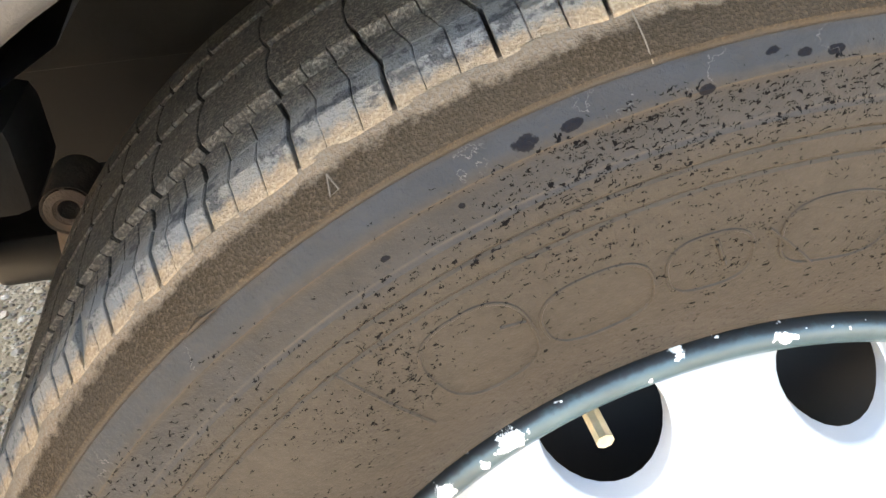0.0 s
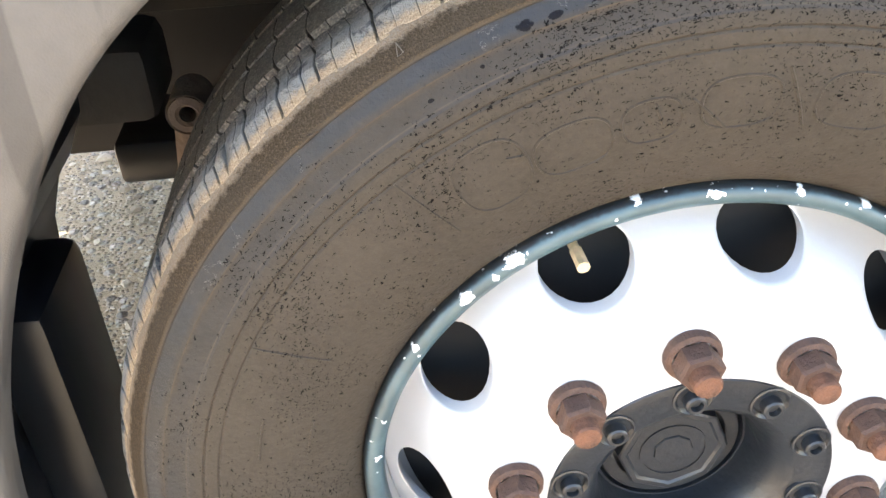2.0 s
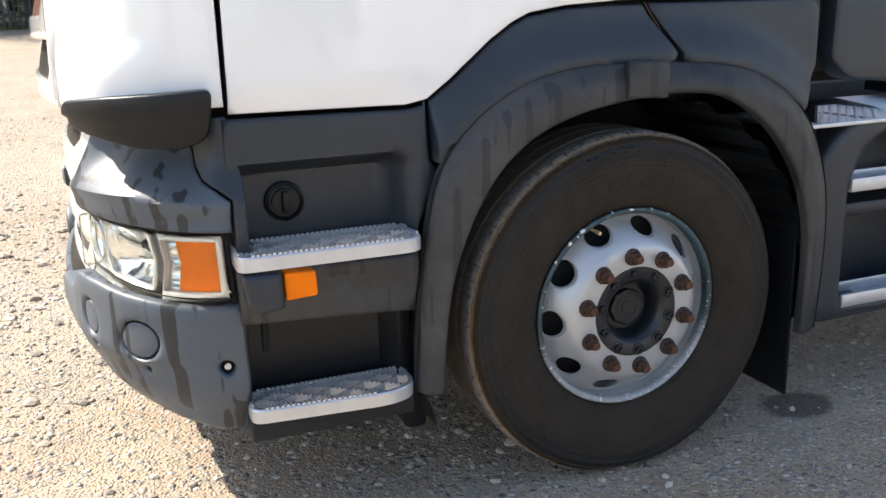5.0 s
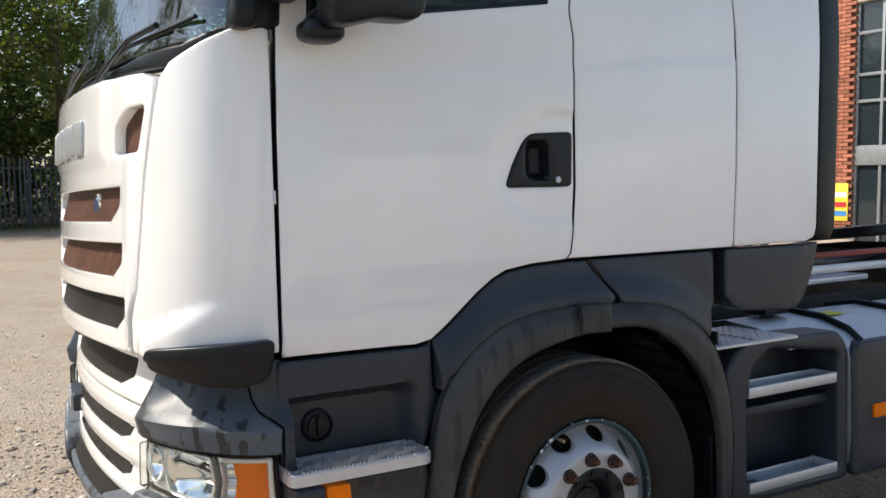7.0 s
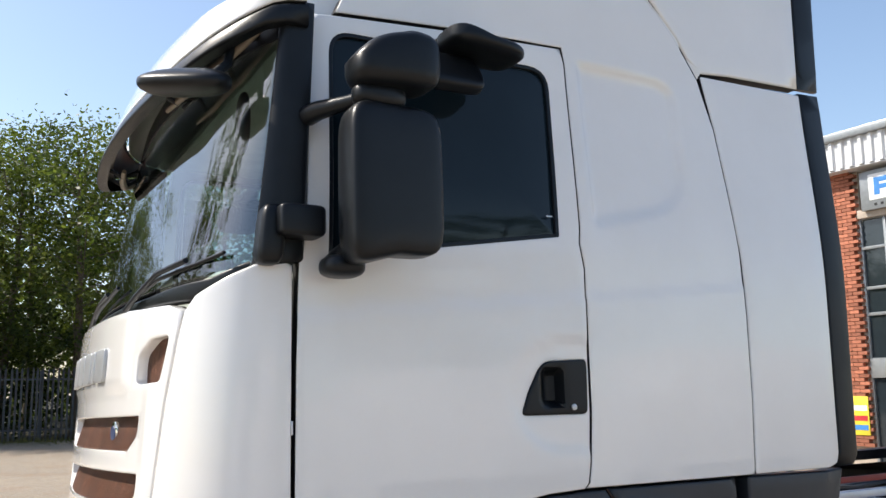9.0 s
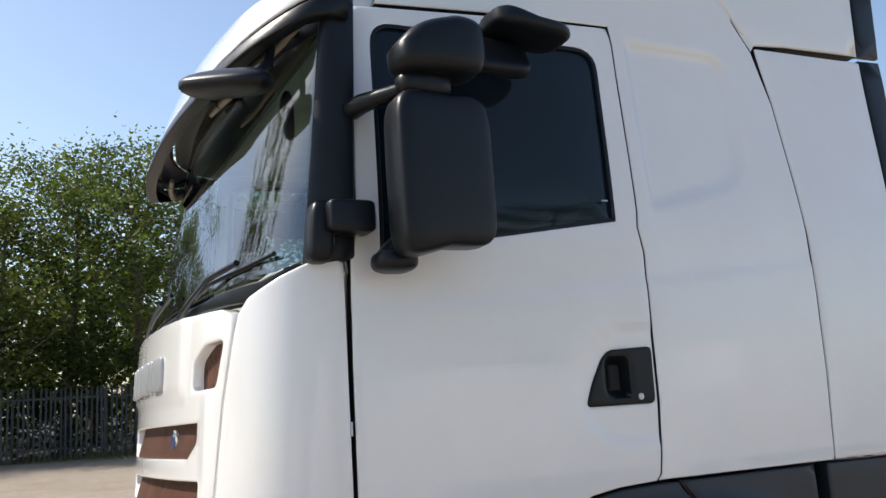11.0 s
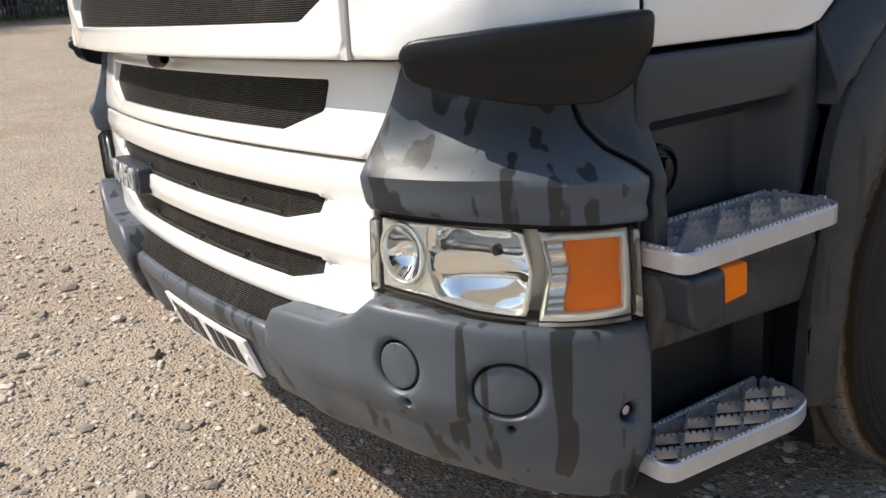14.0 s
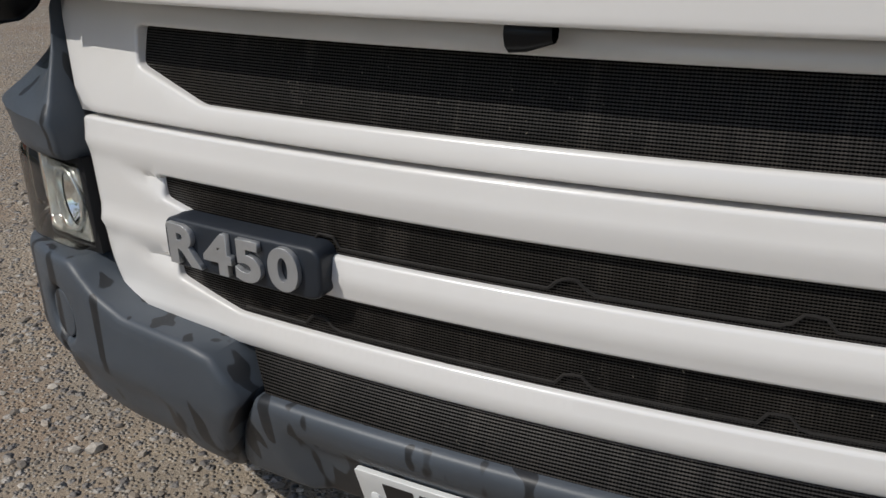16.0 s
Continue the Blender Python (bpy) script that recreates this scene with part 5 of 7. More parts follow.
    def hollow(a, b):
        """The grey wing above the lamp: a rolled brow that hollows upwards under the deflector."""
        a = abs(a)
        ridge = 0.979 - 0.13 * clamp(a - 1.02, 0, 0.3)
        inner = 1 - ease((a - 1.19) / 0.085)
        rise = clamp((b - ridge) / 0.125)
        over = 0.105 * math.sin(rise * math.pi / 2) * (0.30 + 0.70 * ease((a - 0.80) / 0.14)) * (0.40 + 0.60 * inner)
        return over - 0.008 * inner * math.exp(-((b - ridge + 0.012) / 0.016) ** 2) + 0.007 * clamp(1 - abs(b - 0.905) / 0.02)
    brow = panel("lamp_brow", mirrored([(0.797, 0.905), (0.93, 0.900), (1.07, 0.893), (1.288, 0.872), (1.291, 0.948), (1.262, 0.972), (1.228, 0.995), (1.205, 1.03), (1.196, 1.07), (1.196, 1.15), (0.855, 1.15), (0.83, 1.07), (0.80, 0.985), (0.792, 0.95)], s),
                 front_map(-1.505, 0.028), BUMPER_GREY, truck, 0.13, 0.009, 0.015, emboss=hollow, label="grey plastic brow over the headlamp")
    panel("brow_end", mirrored([(1.290, 0.66), (1.325, 0.66), (1.325, 1.0), (1.30, 1.145), (1.200, 1.145), (1.200, 1.072), (1.209, 1.034), (1.231, 1.000), (1.265, 0.977), (1.295, 0.952)], s), front_map(-1.505, 0.034), GREY, truck, 0.15, 0.006, 0.02, emboss=hollow)

    def blade(a, b):
        return 0.014 * ease((1.162 - b) / 0.005) + 0.018 * ease((1.150 - b) / 0.06)
    panel("air_deflector", smooth_loop(mirrored([(0.925, 1.192, 0.03), (1.06, 1.204), (1.272, 1.216, 0.02), (1.262, 1.10, 0.03), (1.20, 1.078), (1.10, 1.084), (0.985, 1.108), (0.922, 1.13, 0.02)], s), 0.012, 4), front_map(-1.522, 0.062), BLACK, truck, 0.04, 0.008, 0.025, emboss=blade, label="black plastic air deflector")


# ---------------------------------------------------------------- sides of the cab
door_outline = [(-1.096, 1.149), (-0.66, 1.143), (-0.60, 1.155), (-0.533, 1.203), (-0.423, 1.293), (-0.36, 1.335), (-0.309, 1.358), (-0.2, 1.374), (-0.055, 1.381), (-0.036, 1.40),
                (-0.024, 1.466), (-0.010, 1.64), (-0.008, 1.823), (-0.002, 2.146), (-0.018, 2.24), (-0.010, 2.30), (0.006, 2.95), (-0.006, 3.012), (-0.5, 2.992), (-0.93, 2.963), (-1.012, 2.955, 0.05), (-1.03, 2.80), (-1.058, 2.20), (-1.080, 2.12), (-1.089, 1.8)]
window_outline = smooth_loop([(-0.985, 2.132), (-0.106, 2.258), (-0.075, 2.915, 0.09), (-0.955, 2.905, 0.08)], 0.006, 5)
handle_cut = [(-0.298, 1.635), (-0.024, 1.635), (-0.018, 1.822), (-0.19, 1.814), (-0.222, 1.79), (-0.268, 1.71)]
panel_outline = [(-0.047, 1.383), (0.768, 1.383), (0.79, 1.7), (0.798, 2.0), (0.796, 2.24), (0.758, 2.78), (0.705, 3.0), (0.60, 3.17), (0.503, 3.283), (0.42, 3.37), (0.3, 3.45), (0.0, 3.49), (-0.3, 3.44), (-0.55, 3.32), (-0.75, 3.19), (-0.90, 3.04), (-0.93, 2.976), (-0.5, 3.005), (0.004, 3.020), (0.012, 2.95), (-0.004, 2.30), (-0.012, 2.24), (0.004, 2.146), (-0.002, 1.823), (-0.004, 1.64), (-0.018, 1.466), (-0.030, 1.40)]
fairing_outline = [(0.775, 1.384), (1.20, 1.384), (1.25, 1.40), (1.266, 1.44), (1.30, 2.2), (1.342, 3.03), (0.729, 3.022), (0.767, 2.78), (0.804, 2.24), (0.806, 2.0), (0.797, 1.7)]


STAMP = smooth_loop([(0.045, 2.290, 0.03), (0.46, 2.392, 0.14), (0.56, 2.50, 0.10), (0.575, 2.93, 0.07), (0.50, 2.975, 0.05), (0.055, 2.985, 0.03)], 0.03, 5)
STAMP_EDGES = list(zip(STAMP, STAMP[1:] + STAMP[:1]))


def stamped(a, b):
    """Shallow pressing on the sleeper panel with rounded corners."""
    swage = 2.045 + 0.088 * a
    line = 0.004 * clamp((b - swage) / 0.006 + 0.5) * ease((swage + 0.20 - b) / 0.16)
    if not (0.02 < a < 0.6 and 2.25 < b < 3.02):
        return line
    return line + (0.020 * ease(edge_distance((a, b), STAMP_EDGES) / 0.045) if inside((a, b), STAMP) else 0.0)


def door_relief(a, b):
    """Swage line low on the door and the roll under its edge."""
    swage = 2.045 + 0.088 * a
    cup = 0.006 * ease((0.20 - math.hypot(max(0.0, -0.10 - a) * 0.8, b - 1.70)) / 0.02) * ease((a + 0.42) / 0.1)
    return cup + 0.004 * clamp((b - swage) / 0.006 + 0.5) * ease((swage + 0.20 - b) / 0.16) + 0.012 * ease((1.21 - b) / 0.06) * ease((-0.62 - a) / 0.1)


def flat_map(off):
    return lambda a, b, d: (a, side_y(min(b, 3.2)) + off + d, b)


for off in (False, True):
    f = offside if off else (lambda g: g)
    door = panel("door", door_outline, f(side_map()), WHITE, truck, 0.06, 0.006, 0.022, holes=[window_outline, smooth_loop(handle_cut, 0.02, 4)], emboss=door_relief, edge=SEAL, label="white cab door, shut, with a dark tinted window")
    pane = panel("window_glass", offset_loop(window_outline, -0.008), f(side_map(0.012)), SCREEN if off else DARK_GLASS, door, 0.006, 0.002, 0.2)
    panel("window_seal", offset_loop(window_outline, -0.004), f(side_map(0.002)), BLACK, door, 0.02, 0.003, 0.05, holes=[offset_loop(window_outline, 0.013)])
    grip = panel("door_handle", offset_loop(smooth_loop(handle_cut, 0.02, 4), -0.001), f(side_map(0.0)), BLACK, door, 0.05, 0.006, 0.014,
                 emboss=lambda a, b: 0.045 * ease((0.03 - abs(a + 0.155)) / 0.05 + 0.8) * ease((b - 1.655) / 0.03) * ease((1.80 - b) / 0.03) * ease((a + 0.262 - (b - 1.66) * 0.25) / 0.03) * ease((-0.115 - a) / 0.02), label="black recessed door handle")
    lk = finish("lock", lathe_bm([(0.011, 0.0), (0.011, -0.004), (0.008, -0.0055), (0, -0.005)], (0, 0, 0), 18), ALU, door)
    lk.location = (-0.086, -0.002 if not off else 2 * YC + 0.002, 1.658)
    if off:
        lk.rotation_euler = (0, 0, math.pi)
    panel("sleeper_panel", panel_outline, f(side_map()), WHITE, truck, 0.06, 0.005, 0.018, emboss=stamped, edge=SEAL, label="white sleeper side panel")
    fair = panel("rear_fairing", smooth_loop([(*q,) for q in fairing_outline], 0.01, 2), f(side_map()), WHITE, truck, 0.06, 0.007, 0.05, edge=SEAL, label="white side fairing with a black rubber edge")
    panel("rubber_edge", [(1.262, 1.385), (1.36, 1.39), (1.39, 1.43), (1.485, 3.05), (1.352, 3.045), (1.308, 2.2), (1.278, 1.44)], f(side_map(0.004)), BLACK, fair, 0.03, 0.010, 0.08)
    upper = panel("upper_fairing", [(0.735, 3.036), (0.9, 3.05), (1.345, 3.062), (1.372, 3.60), (1.30, 3.64), (0.8, 3.64), (0.35, 3.56), (0.2, 3.50), (0.312, 3.46), (0.43, 3.378), (0.512, 3.292), (0.612, 3.177), (0.715, 3.01)], f(flat_map(0.0)), WHITE, truck, 0.06, 0.010, 0.08, edge=SEAL, label="white roof-side fairing")
    panel("rubber_edge", [(1.355, 3.066), (1.488, 3.07), (1.52, 3.58), (1.44, 3.61), (1.383, 3.60)], f(flat_map(0.004)), BLACK, upper, 0.03, 0.010, 0.08)
    panel("lower_skirt", smooth_loop([(0.74, 1.376), (1.19, 1.372), (1.31, 1.378), (1.27, 1.25), (1.215, 1.14, 0.03), (1.13, 1.10, 0.04), (0.80, 1.125, 0.07), (0.735, 1.19)], 0.012, 4), f(side_map(0.012)), GREY, truck, 0.08, 0.010, 0.04, label="black plastic skirt under the fairing",
          emboss=lambda a, b: 0.012 * ease((a - 1.17 - (b - 1.12) * 0.12) / 0.02))
    # added dark sheet giving the panel gaps their shade
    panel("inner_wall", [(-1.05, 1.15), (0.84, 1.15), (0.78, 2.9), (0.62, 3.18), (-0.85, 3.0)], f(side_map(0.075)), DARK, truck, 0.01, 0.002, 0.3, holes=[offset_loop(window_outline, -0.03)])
finish("cab_back", box_bm((0.86, 0.12, 1.15), (0.90, 2 * YC - 0.12, 3.45), 0), DARK, truck)
finish("cab_floor", box_bm((-1.25, 0.12, 1.30), (0.9, 2 * YC - 0.12, 1.36), 0), DARK, truck)
finish("light_chip", box_bm((-1.1085, -0.001, 1.60), (-1.1005, 0.02, 1.64), 0.001), ALU, truck)

# sill with its recess, filler cap
def sill_relief(a, b):
    t = ease((1.022 + 0.012 * clamp((a + 1.0) / 0.3) - b) / 0.035)
    return 0.095 * t * ease((a + 1.105) / 0.035) * ease((-0.635 - a) / 0.085)


sill = panel("sill_panel", [(-1.115, 1.138), (-0.66, 1.132), (-0.61, 1.14), (-0.606, 1.16), (-0.598, 1.0), (-0.575, 0.972), (-0.60, 0.90), (-0.645, 0.80), (-1.115, 0.80)], side_map(0.0), GREY, truck, 0.12, 0.008, 0.02, emboss=sill_relief, label="dark grey plastic sill with a deep foot recess")
cap = lathe_bm([(0.052, 0.004), (0.050, -0.008), (0.043, -0.012), (0.040, -0.004), (0.034, -0.004), (0.033, -0.012), (0.0, -0.013)], (-0.965, 0.09, 0.914), 36)
cap_bar = box_bm((-0.973, 0.062, 0.886), (-0.957, 0.082, 0.942), 0.004)
filler = finish("filler_cap", cap, BLACK, truck, "black round filler cap")
finish("cap_grip", cap_bar, BLACK, filler)

# step bar with a marker lamp and the lower foot well
bar = panel("step_bar", [(-1.115, 0.785), (-0.655, 0.772), (-0.652, 0.70), (-0.665, 0.612), (-1.115, 0.64)], side_map(-0.052), DUSTY, truck, 0.16, 0.012, 0.03, label="grey plastic step bar with dried runs",
            emboss=lambda a, b: 0.022 * ease((a + 0.93) / 0.02) * ease((-0.672 - a) / 0.02) * clamp(1 - abs(b - 0.722 - 0.08 * (a + 0.8)) / 0.016) + 0.014 * ease((0.715 - b) / 0.02))
hump = panel("lamp_pod", smooth_loop([(-1.118, 0.786), (-1.022, 0.784), (-1.018, 0.692), (-1.10, 0.682, 0.03)], 0.012, 3), side_map(-0.112), GREY, bar, 0.075, 0.014, 0.02)
marker = panel("marker_lamp", smooth_loop([(-1.014, 0.776), (-0.936, 0.772), (-0.934, 0.710), (-1.014, 0.706)], 0.008, 3), side_map(-0.090), AMBER, bar, 0.05, 0.005, 0.02, label="amber side marker lamp")
well = panel("foot_well", [(-1.115, 0.66), (-0.66, 0.64), (-0.66, 0.33), (-1.115, 0.35)], side_map(0.085), BLACK, truck, 0.02, 0.006, 0.04, label="dark grey lower foot well",
             emboss=lambda a, b: -0.05 * ease((a + 0.74) / 0.05))
finish("well_slot", box_bm((-1.052, 0.078, 0.52), (-1.034, 0.088, 0.60), 0.004), DARK, well)
# floor coloured near-black for the shade below the lower step's lattice
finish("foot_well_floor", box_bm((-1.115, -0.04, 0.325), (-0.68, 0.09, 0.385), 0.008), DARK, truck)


def crossings(poly, p, d):
    hits = []
    for a, b in zip(poly, poly[1:] + poly[:1]):
        ex, ey = b[0] - a[0], b[1] - a[1]
        det = d[0] * ey - d[1] * ex
        if abs(det) > 1e-9:
            k = ((a[0] - p[0]) * ey - (a[1] - p[1]) * ex) / det
            u = ((a[0] - p[0]) * d[1] - (a[1] - p[1]) * d[0]) / det
            if 0 <= u < 1:
                hits.append(k)
    return sorted(hits)


def bar_between(bm, a, b, z0, z1, w):
    d = Vector((b[0] - a[0], b[1] - a[1]))
    if d.length < 0.004:
        return
    n = Vector((-d.y, d.x)).normalized() * w / 2
    q = [(a[0] + n.x, a[1] + n.y), (b[0] + n.x, b[1] + n.y), (b[0] - n.x, b[1] - n.y), (a[0] - n.x, a[1] - n.y)]
    lo, hi = [bm.verts.new((*p, z0)) for p in q], [bm.verts.new((*p, z1)) for p in q]
    bm.faces.new(hi)
    bm.faces.new(lo[::-1])
    for k in range(4):
        bm.faces.new([lo[k], lo[(k + 1) % 4], hi[(k + 1) % 4], hi[k]])


def serrate(bm, a, b, z, w, pitch=0.0125):
    """A row of small teeth on a bar's top edge."""
    d = Vector((b[0] - a[0], b[1] - a[1]))
    n = int(d.length / pitch)
    for k in range(n):
        t0, t1 = (k + 0.18) / n, (k + 0.82) / n
        bar_between(bm, (a[0] + d.x * t0, a[1] + d.y * t0), (a[0] + d.x * t1, a[1] + d.y * t1), z - 0.001, z + 0.005, w * 0.7)


def grating(name, poly, z, height, parent, label):
    """Cast aluminium step: a toothed rim and a diamond lattice of toothed bars."""
    step = new(name)
    step.parent = parent
    step["label"] = label
    poly = smooth_loop(poly, 0.03, 4)
    rim, teeth, inner = bmesh.new(), bmesh.new(), offset_loop(poly, 0.012)
    lo, hi = z - height, z
    rows = [[rim.verts.new((*p, h)) for p in lp] for lp, h in ((poly, lo), (poly, hi - 0.004), (offset_loop(poly, 0.003), hi), (inner, hi), (inner, lo))]
    m = min(len(r) for r in rows)
    for u, v in zip(rows, rows[1:] + rows[:1]):
        for k in range(m):
            rim.faces.new([u[k], u[(k + 1) % m], v[(k + 1) % m], v[k]])
    mid = offset_loop(poly, 0.006)
    for a, b in zip(mid, mid[1:] + mid[:1]):
        if math.hypot(b[0] - a[0], b[1] - a[1]) > 0.02:
            serrate(rim, a, b, z, 0.008)
    finish("step_rim", rim, ALU, step, "", 30)
    for way in ((0.83, 0.56), (0.83, -0.56)):
        nrm = (-way[1], way[0])
        for k in range(-16, 17):
            p = (-0.9 + nrm[0] * k * 0.052, nrm[1] * k * 0.052)
            hits = crossings(inner, p, way)
            for a, b in zip(hits[::2], hits[1::2]):
                e0, e1 = (p[0] + way[0] * a, p[1] + way[1] * a), (p[0] + way[0] * b, p[1] + way[1] * b)
                bar_between(teeth, e0, e1, hi - 0.022, hi - 0.004, 0.0044)
                serrate(teeth, e0, e1, hi - 0.004, 0.0068)
    finish("step_lattice", teeth, ALU, step, "", 30)
    return step


grating("entry_step", [(-1.122, -0.104), (-0.695, -0.112), (-0.662, -0.092), (-0.655, -0.02), (-0.670, 0.056, 0.012), (-1.122, 0.062)], 0.828, 0.036, truck, "toothed aluminium entry step with a diamond lattice")
# near-black tray: shade in the lattice openings put into its colour
finish("step_tray", box_bm((-1.118, -0.05, 0.775), (-0.665, 0.09, 0.786), 0.004), DARK, truck)
grating("entry_step", [(-1.115, -0.066), (-0.77, -0.100), (-0.70, -0.078), (-0.674, -0.02), (-0.688, 0.055, 0.012), (-1.115, 0.062)], 0.425, 0.036, truck, "toothed aluminium lower step with a diamond lattice")

# wheel arch and wings
def spline(pts, n=6):
    out = []
    for i in range(len(pts) - 1):
        p0, p1, p2, p3 = (Vector(pts[max(0, min(len(pts) - 1, i + k))]) for k in (-1, 0, 1, 2))
        for k in range(n):
            t = k / n
            out.append(tuple(0.5 * (2 * p1 + (p2 - p0) * t + (2 * p0 - 5 * p1 + 4 * p2 - p3) * t * t + (3 * p1 - p0 - 3 * p2 + p3) * t ** 3)))
    return out + [tuple(pts[-1])]


arch_out = spline([(-0.676, 0.375), (-0.668, 0.52), (-0.646, 0.74), (-0.598, 0.96), (-0.50, 1.09), (-0.37, 1.175), (-0.22, 1.216), (-0.05, 1.224), (0.10, 1.220), (0.25, 1.210), (0.40, 1.176), (0.53, 1.10), (0.625, 0.99), (0.688, 0.82), (0.706, 0.62), (0.690, 0.345)])
arch_in = spline([(-0.606, 0.375), (-0.599, 0.50), (-0.572, 0.68), (-0.51, 0.845), (-0.43, 0.965), (-0.33, 1.045), (-0.22, 1.089), (-0.11, 1.113), (0.0, 1.126), (0.13, 1.131), (0.27, 1.110), (0.39, 1.045), (0.495, 0.94), (0.572, 0.80), (0.608, 0.62), (0.600, 0.345)])


def arch_round(a, b):
    d = edge_distance((a, b), list(zip(arch_out, arch_out[1:])))
    return 0.05 * (1 - math.sqrt(clamp(d / 0.06)))


arch = panel("wheel_arch", arch_out + arch_in[::-1], side_map(-0.082), DUSTY, truck, 0.035, 0.010, 0.018, emboss=arch_round, label="dusty dark grey wheel-arch flare")
panel("arch_clip", [(-0.062, 1.128), (0.064, 1.124), (0.066, 1.222), (-0.064, 1.226)], side_map(-0.098), DUSTY, arch, 0.03, 0.008, 0.03)
front_wing = [(-0.596, 1.15), (-0.585, 0.995), (-0.568, 0.985)] + [(a, b - 0.012) for a, b in arch_out if -0.55 < a < 0.13] + [(0.132, 1.238), (0.040, 1.372), (-0.05, 1.372), (-0.2, 1.366), (-0.31, 1.349), (-0.36, 1.326), (-0.423, 1.284), (-0.533, 1.193)]
rear_wing = [(0.056, 1.374), (0.147, 1.238)] + [(a, b - 0.012) for a, b in arch_out if 0.15 < a < 0.56] + [(0.575, 1.02), (0.63, 1.10), (0.668, 1.175), (0.668, 1.374)]


def wing_relief(a, b):
    """Sweeps outwards to meet the flare."""
    d = min(math.hypot(a - q[0], b - q[1]) for q in arch_out[::2])
    return -0.055 * ease(1 - d / 0.13) + 0.004 * clamp(1 - abs(b - 1.262 - 0.02 * (a - 0.5)) / 0.004) * ease((a - 0.52) / 0.02)


wing = panel("wing", front_wing, side_map(0.006), GREY, truck, 0.1, 0.010, 0.035, emboss=wing_relief, label="dark grey plastic wing over the wheel")
panel("wing", rear_wing, side_map(0.006), GREY, truck, 0.1, 0.010, 0.035, emboss=wing_relief, label="dark grey plastic rear wing")
finish("gap_strip", tube_bm([(0.046, 0.012, 1.375), (0.138, 0.0, 1.24)], 0.003, 8), RUST, truck)

# ---------------------------------------------------------------- windscreen, visor, roof, mirrors
def screen_nose(z):
    return -1.452 + 0.21 * (z - 2.05)


screen = panel("windscreen", smooth_loop(both([(1.150, 2.075), (1.175, 2.93)]), 0.05, 4), front_map(screen_nose), SCREEN, truck, 0.012, 0.004, 0.06, label="greenish windscreen mirroring the trees")
screen.visible_shadow = False
panel("screen_header", smooth_loop(both([(1.168, 2.825), (1.182, 2.945)]), 0.03, 4), front_map(screen_nose, 0.004), BLACK, screen, 0.006, 0.002, 0.06, label="black band along the glass top")
trim = panel("screen_trim", both([(0.60, 2.020), (0.93, 2.008), (1.0, 2.035), (1.16, 2.085), (1.16, 2.115), (1.0, 2.07), (0.6, 2.055)]), front_map(-1.462, 0.0), BLACK, truck, 0.05, 0.008, 0.04)
for s in (1, -1):
    panel("pillar", mirrored([(1.145, 2.085), (1.335, 2.112), (1.375, 2.955), (1.17, 2.95)], s), front_map(lambda z: -1.452 + 0.20 * (z - 2.05), 0.008), BLACK, truck, 0.05, 0.010, 0.04, label="black windscreen pillar")


def visor_nose(z):
    return -1.452 + 0.38 * (z - 2.72) + 0.5 * max(0, z - 2.95) ** 1.5


visor_top = [(1.34, 2.975), (1.15, 2.99), (0.9, 2.99), (0.6, 2.985), (0.3, 2.98)]
visor_mid = [(0.3, 2.800), (0.6, 2.806), (0.85, 2.83), (1.05, 2.885), (1.2, 2.925), (1.34, 2.945)]
visor_low = [(1.345, 2.862), (1.28, 2.862), (1.18, 2.852), (1.02, 2.806), (0.86, 2.762), (0.6, 2.738), (0.3, 2.732)]
visor = panel("sun_visor", both(visor_mid[0:1] + visor_mid[1:] + visor_top), front_map(visor_nose, 0.035), WHITE, truck, 0.03, 0.008, 0.05, edge=SEAL, label="white sun visor with a black lip")
panel("visor_lip", both([(0.3, 2.732)] + visor_low[::-1][1:] + [(1.345, 2.932)] + [(a, b - 0.008) for a, b in visor_mid[::-1]][1:]), front_map(visor_nose, 0.037), BLACK, visor, 0.05, 0.012, 0.05)
panel("visor_back", both(visor_mid[0:1] + visor_mid[1:] + visor_top), front_map(visor_nose, 0.018), BLACK, visor, 0.006, 0.002, 0.06)
TAN = material("tan_trim", (0.22, 0.18, 0.135), 0.4, vary=0.1)
under = front_map(lambda z: visor_nose(z) + 0.07, 0.0)
for s in (1, -1):
    strut = [under(s * a, b, 0) for a, b in ((0.45, 2.762), (0.65, 2.766), (0.85, 2.79), (0.98, 2.83), (1.08, 2.872))]
    finish("visor_strut", tube_bm(strut, [0.010, 0.015, 0.017, 0.015, 0.010], 10), TAN, visor, "tan strut under the visor")
    edge_bar = [front_map(lambda z: visor_nose(z) + 0.13, 0.0)(s * a, b, 0) for a, b in ((0.40, 2.80), (0.7, 2.806), (0.92, 2.84), (1.08, 2.89), (1.18, 2.92))]
    finish("visor_edge_bar", tube_bm(edge_bar, 0.010, 8), BLACK, visor)
    for a, b in ((0.55, 2.76), (0.82, 2.785), (1.0, 2.84)):
        finish("visor_bracket", tube_bm([front_map(visor_nose, 0.0)(s * a, b + 0.03, 0), under(s * a, b, 0), front_map(lambda z: visor_nose(z) + 0.13, 0.0)(s * a, b + 0.04, 0)], 0.010, 8), BLACK, visor)
for s in (1, -1):
    lampx = panel("roof_marker", smooth_loop(mirrored([(0.93, 3.0), (1.06, 3.015), (1.07, 3.055), (0.95, 3.045)], s), 0.008), front_map(visor_nose, 0.038), LAMP_FRAME, truck, 0.03, 0.006, 0.02, label="clear roof marker lamp")

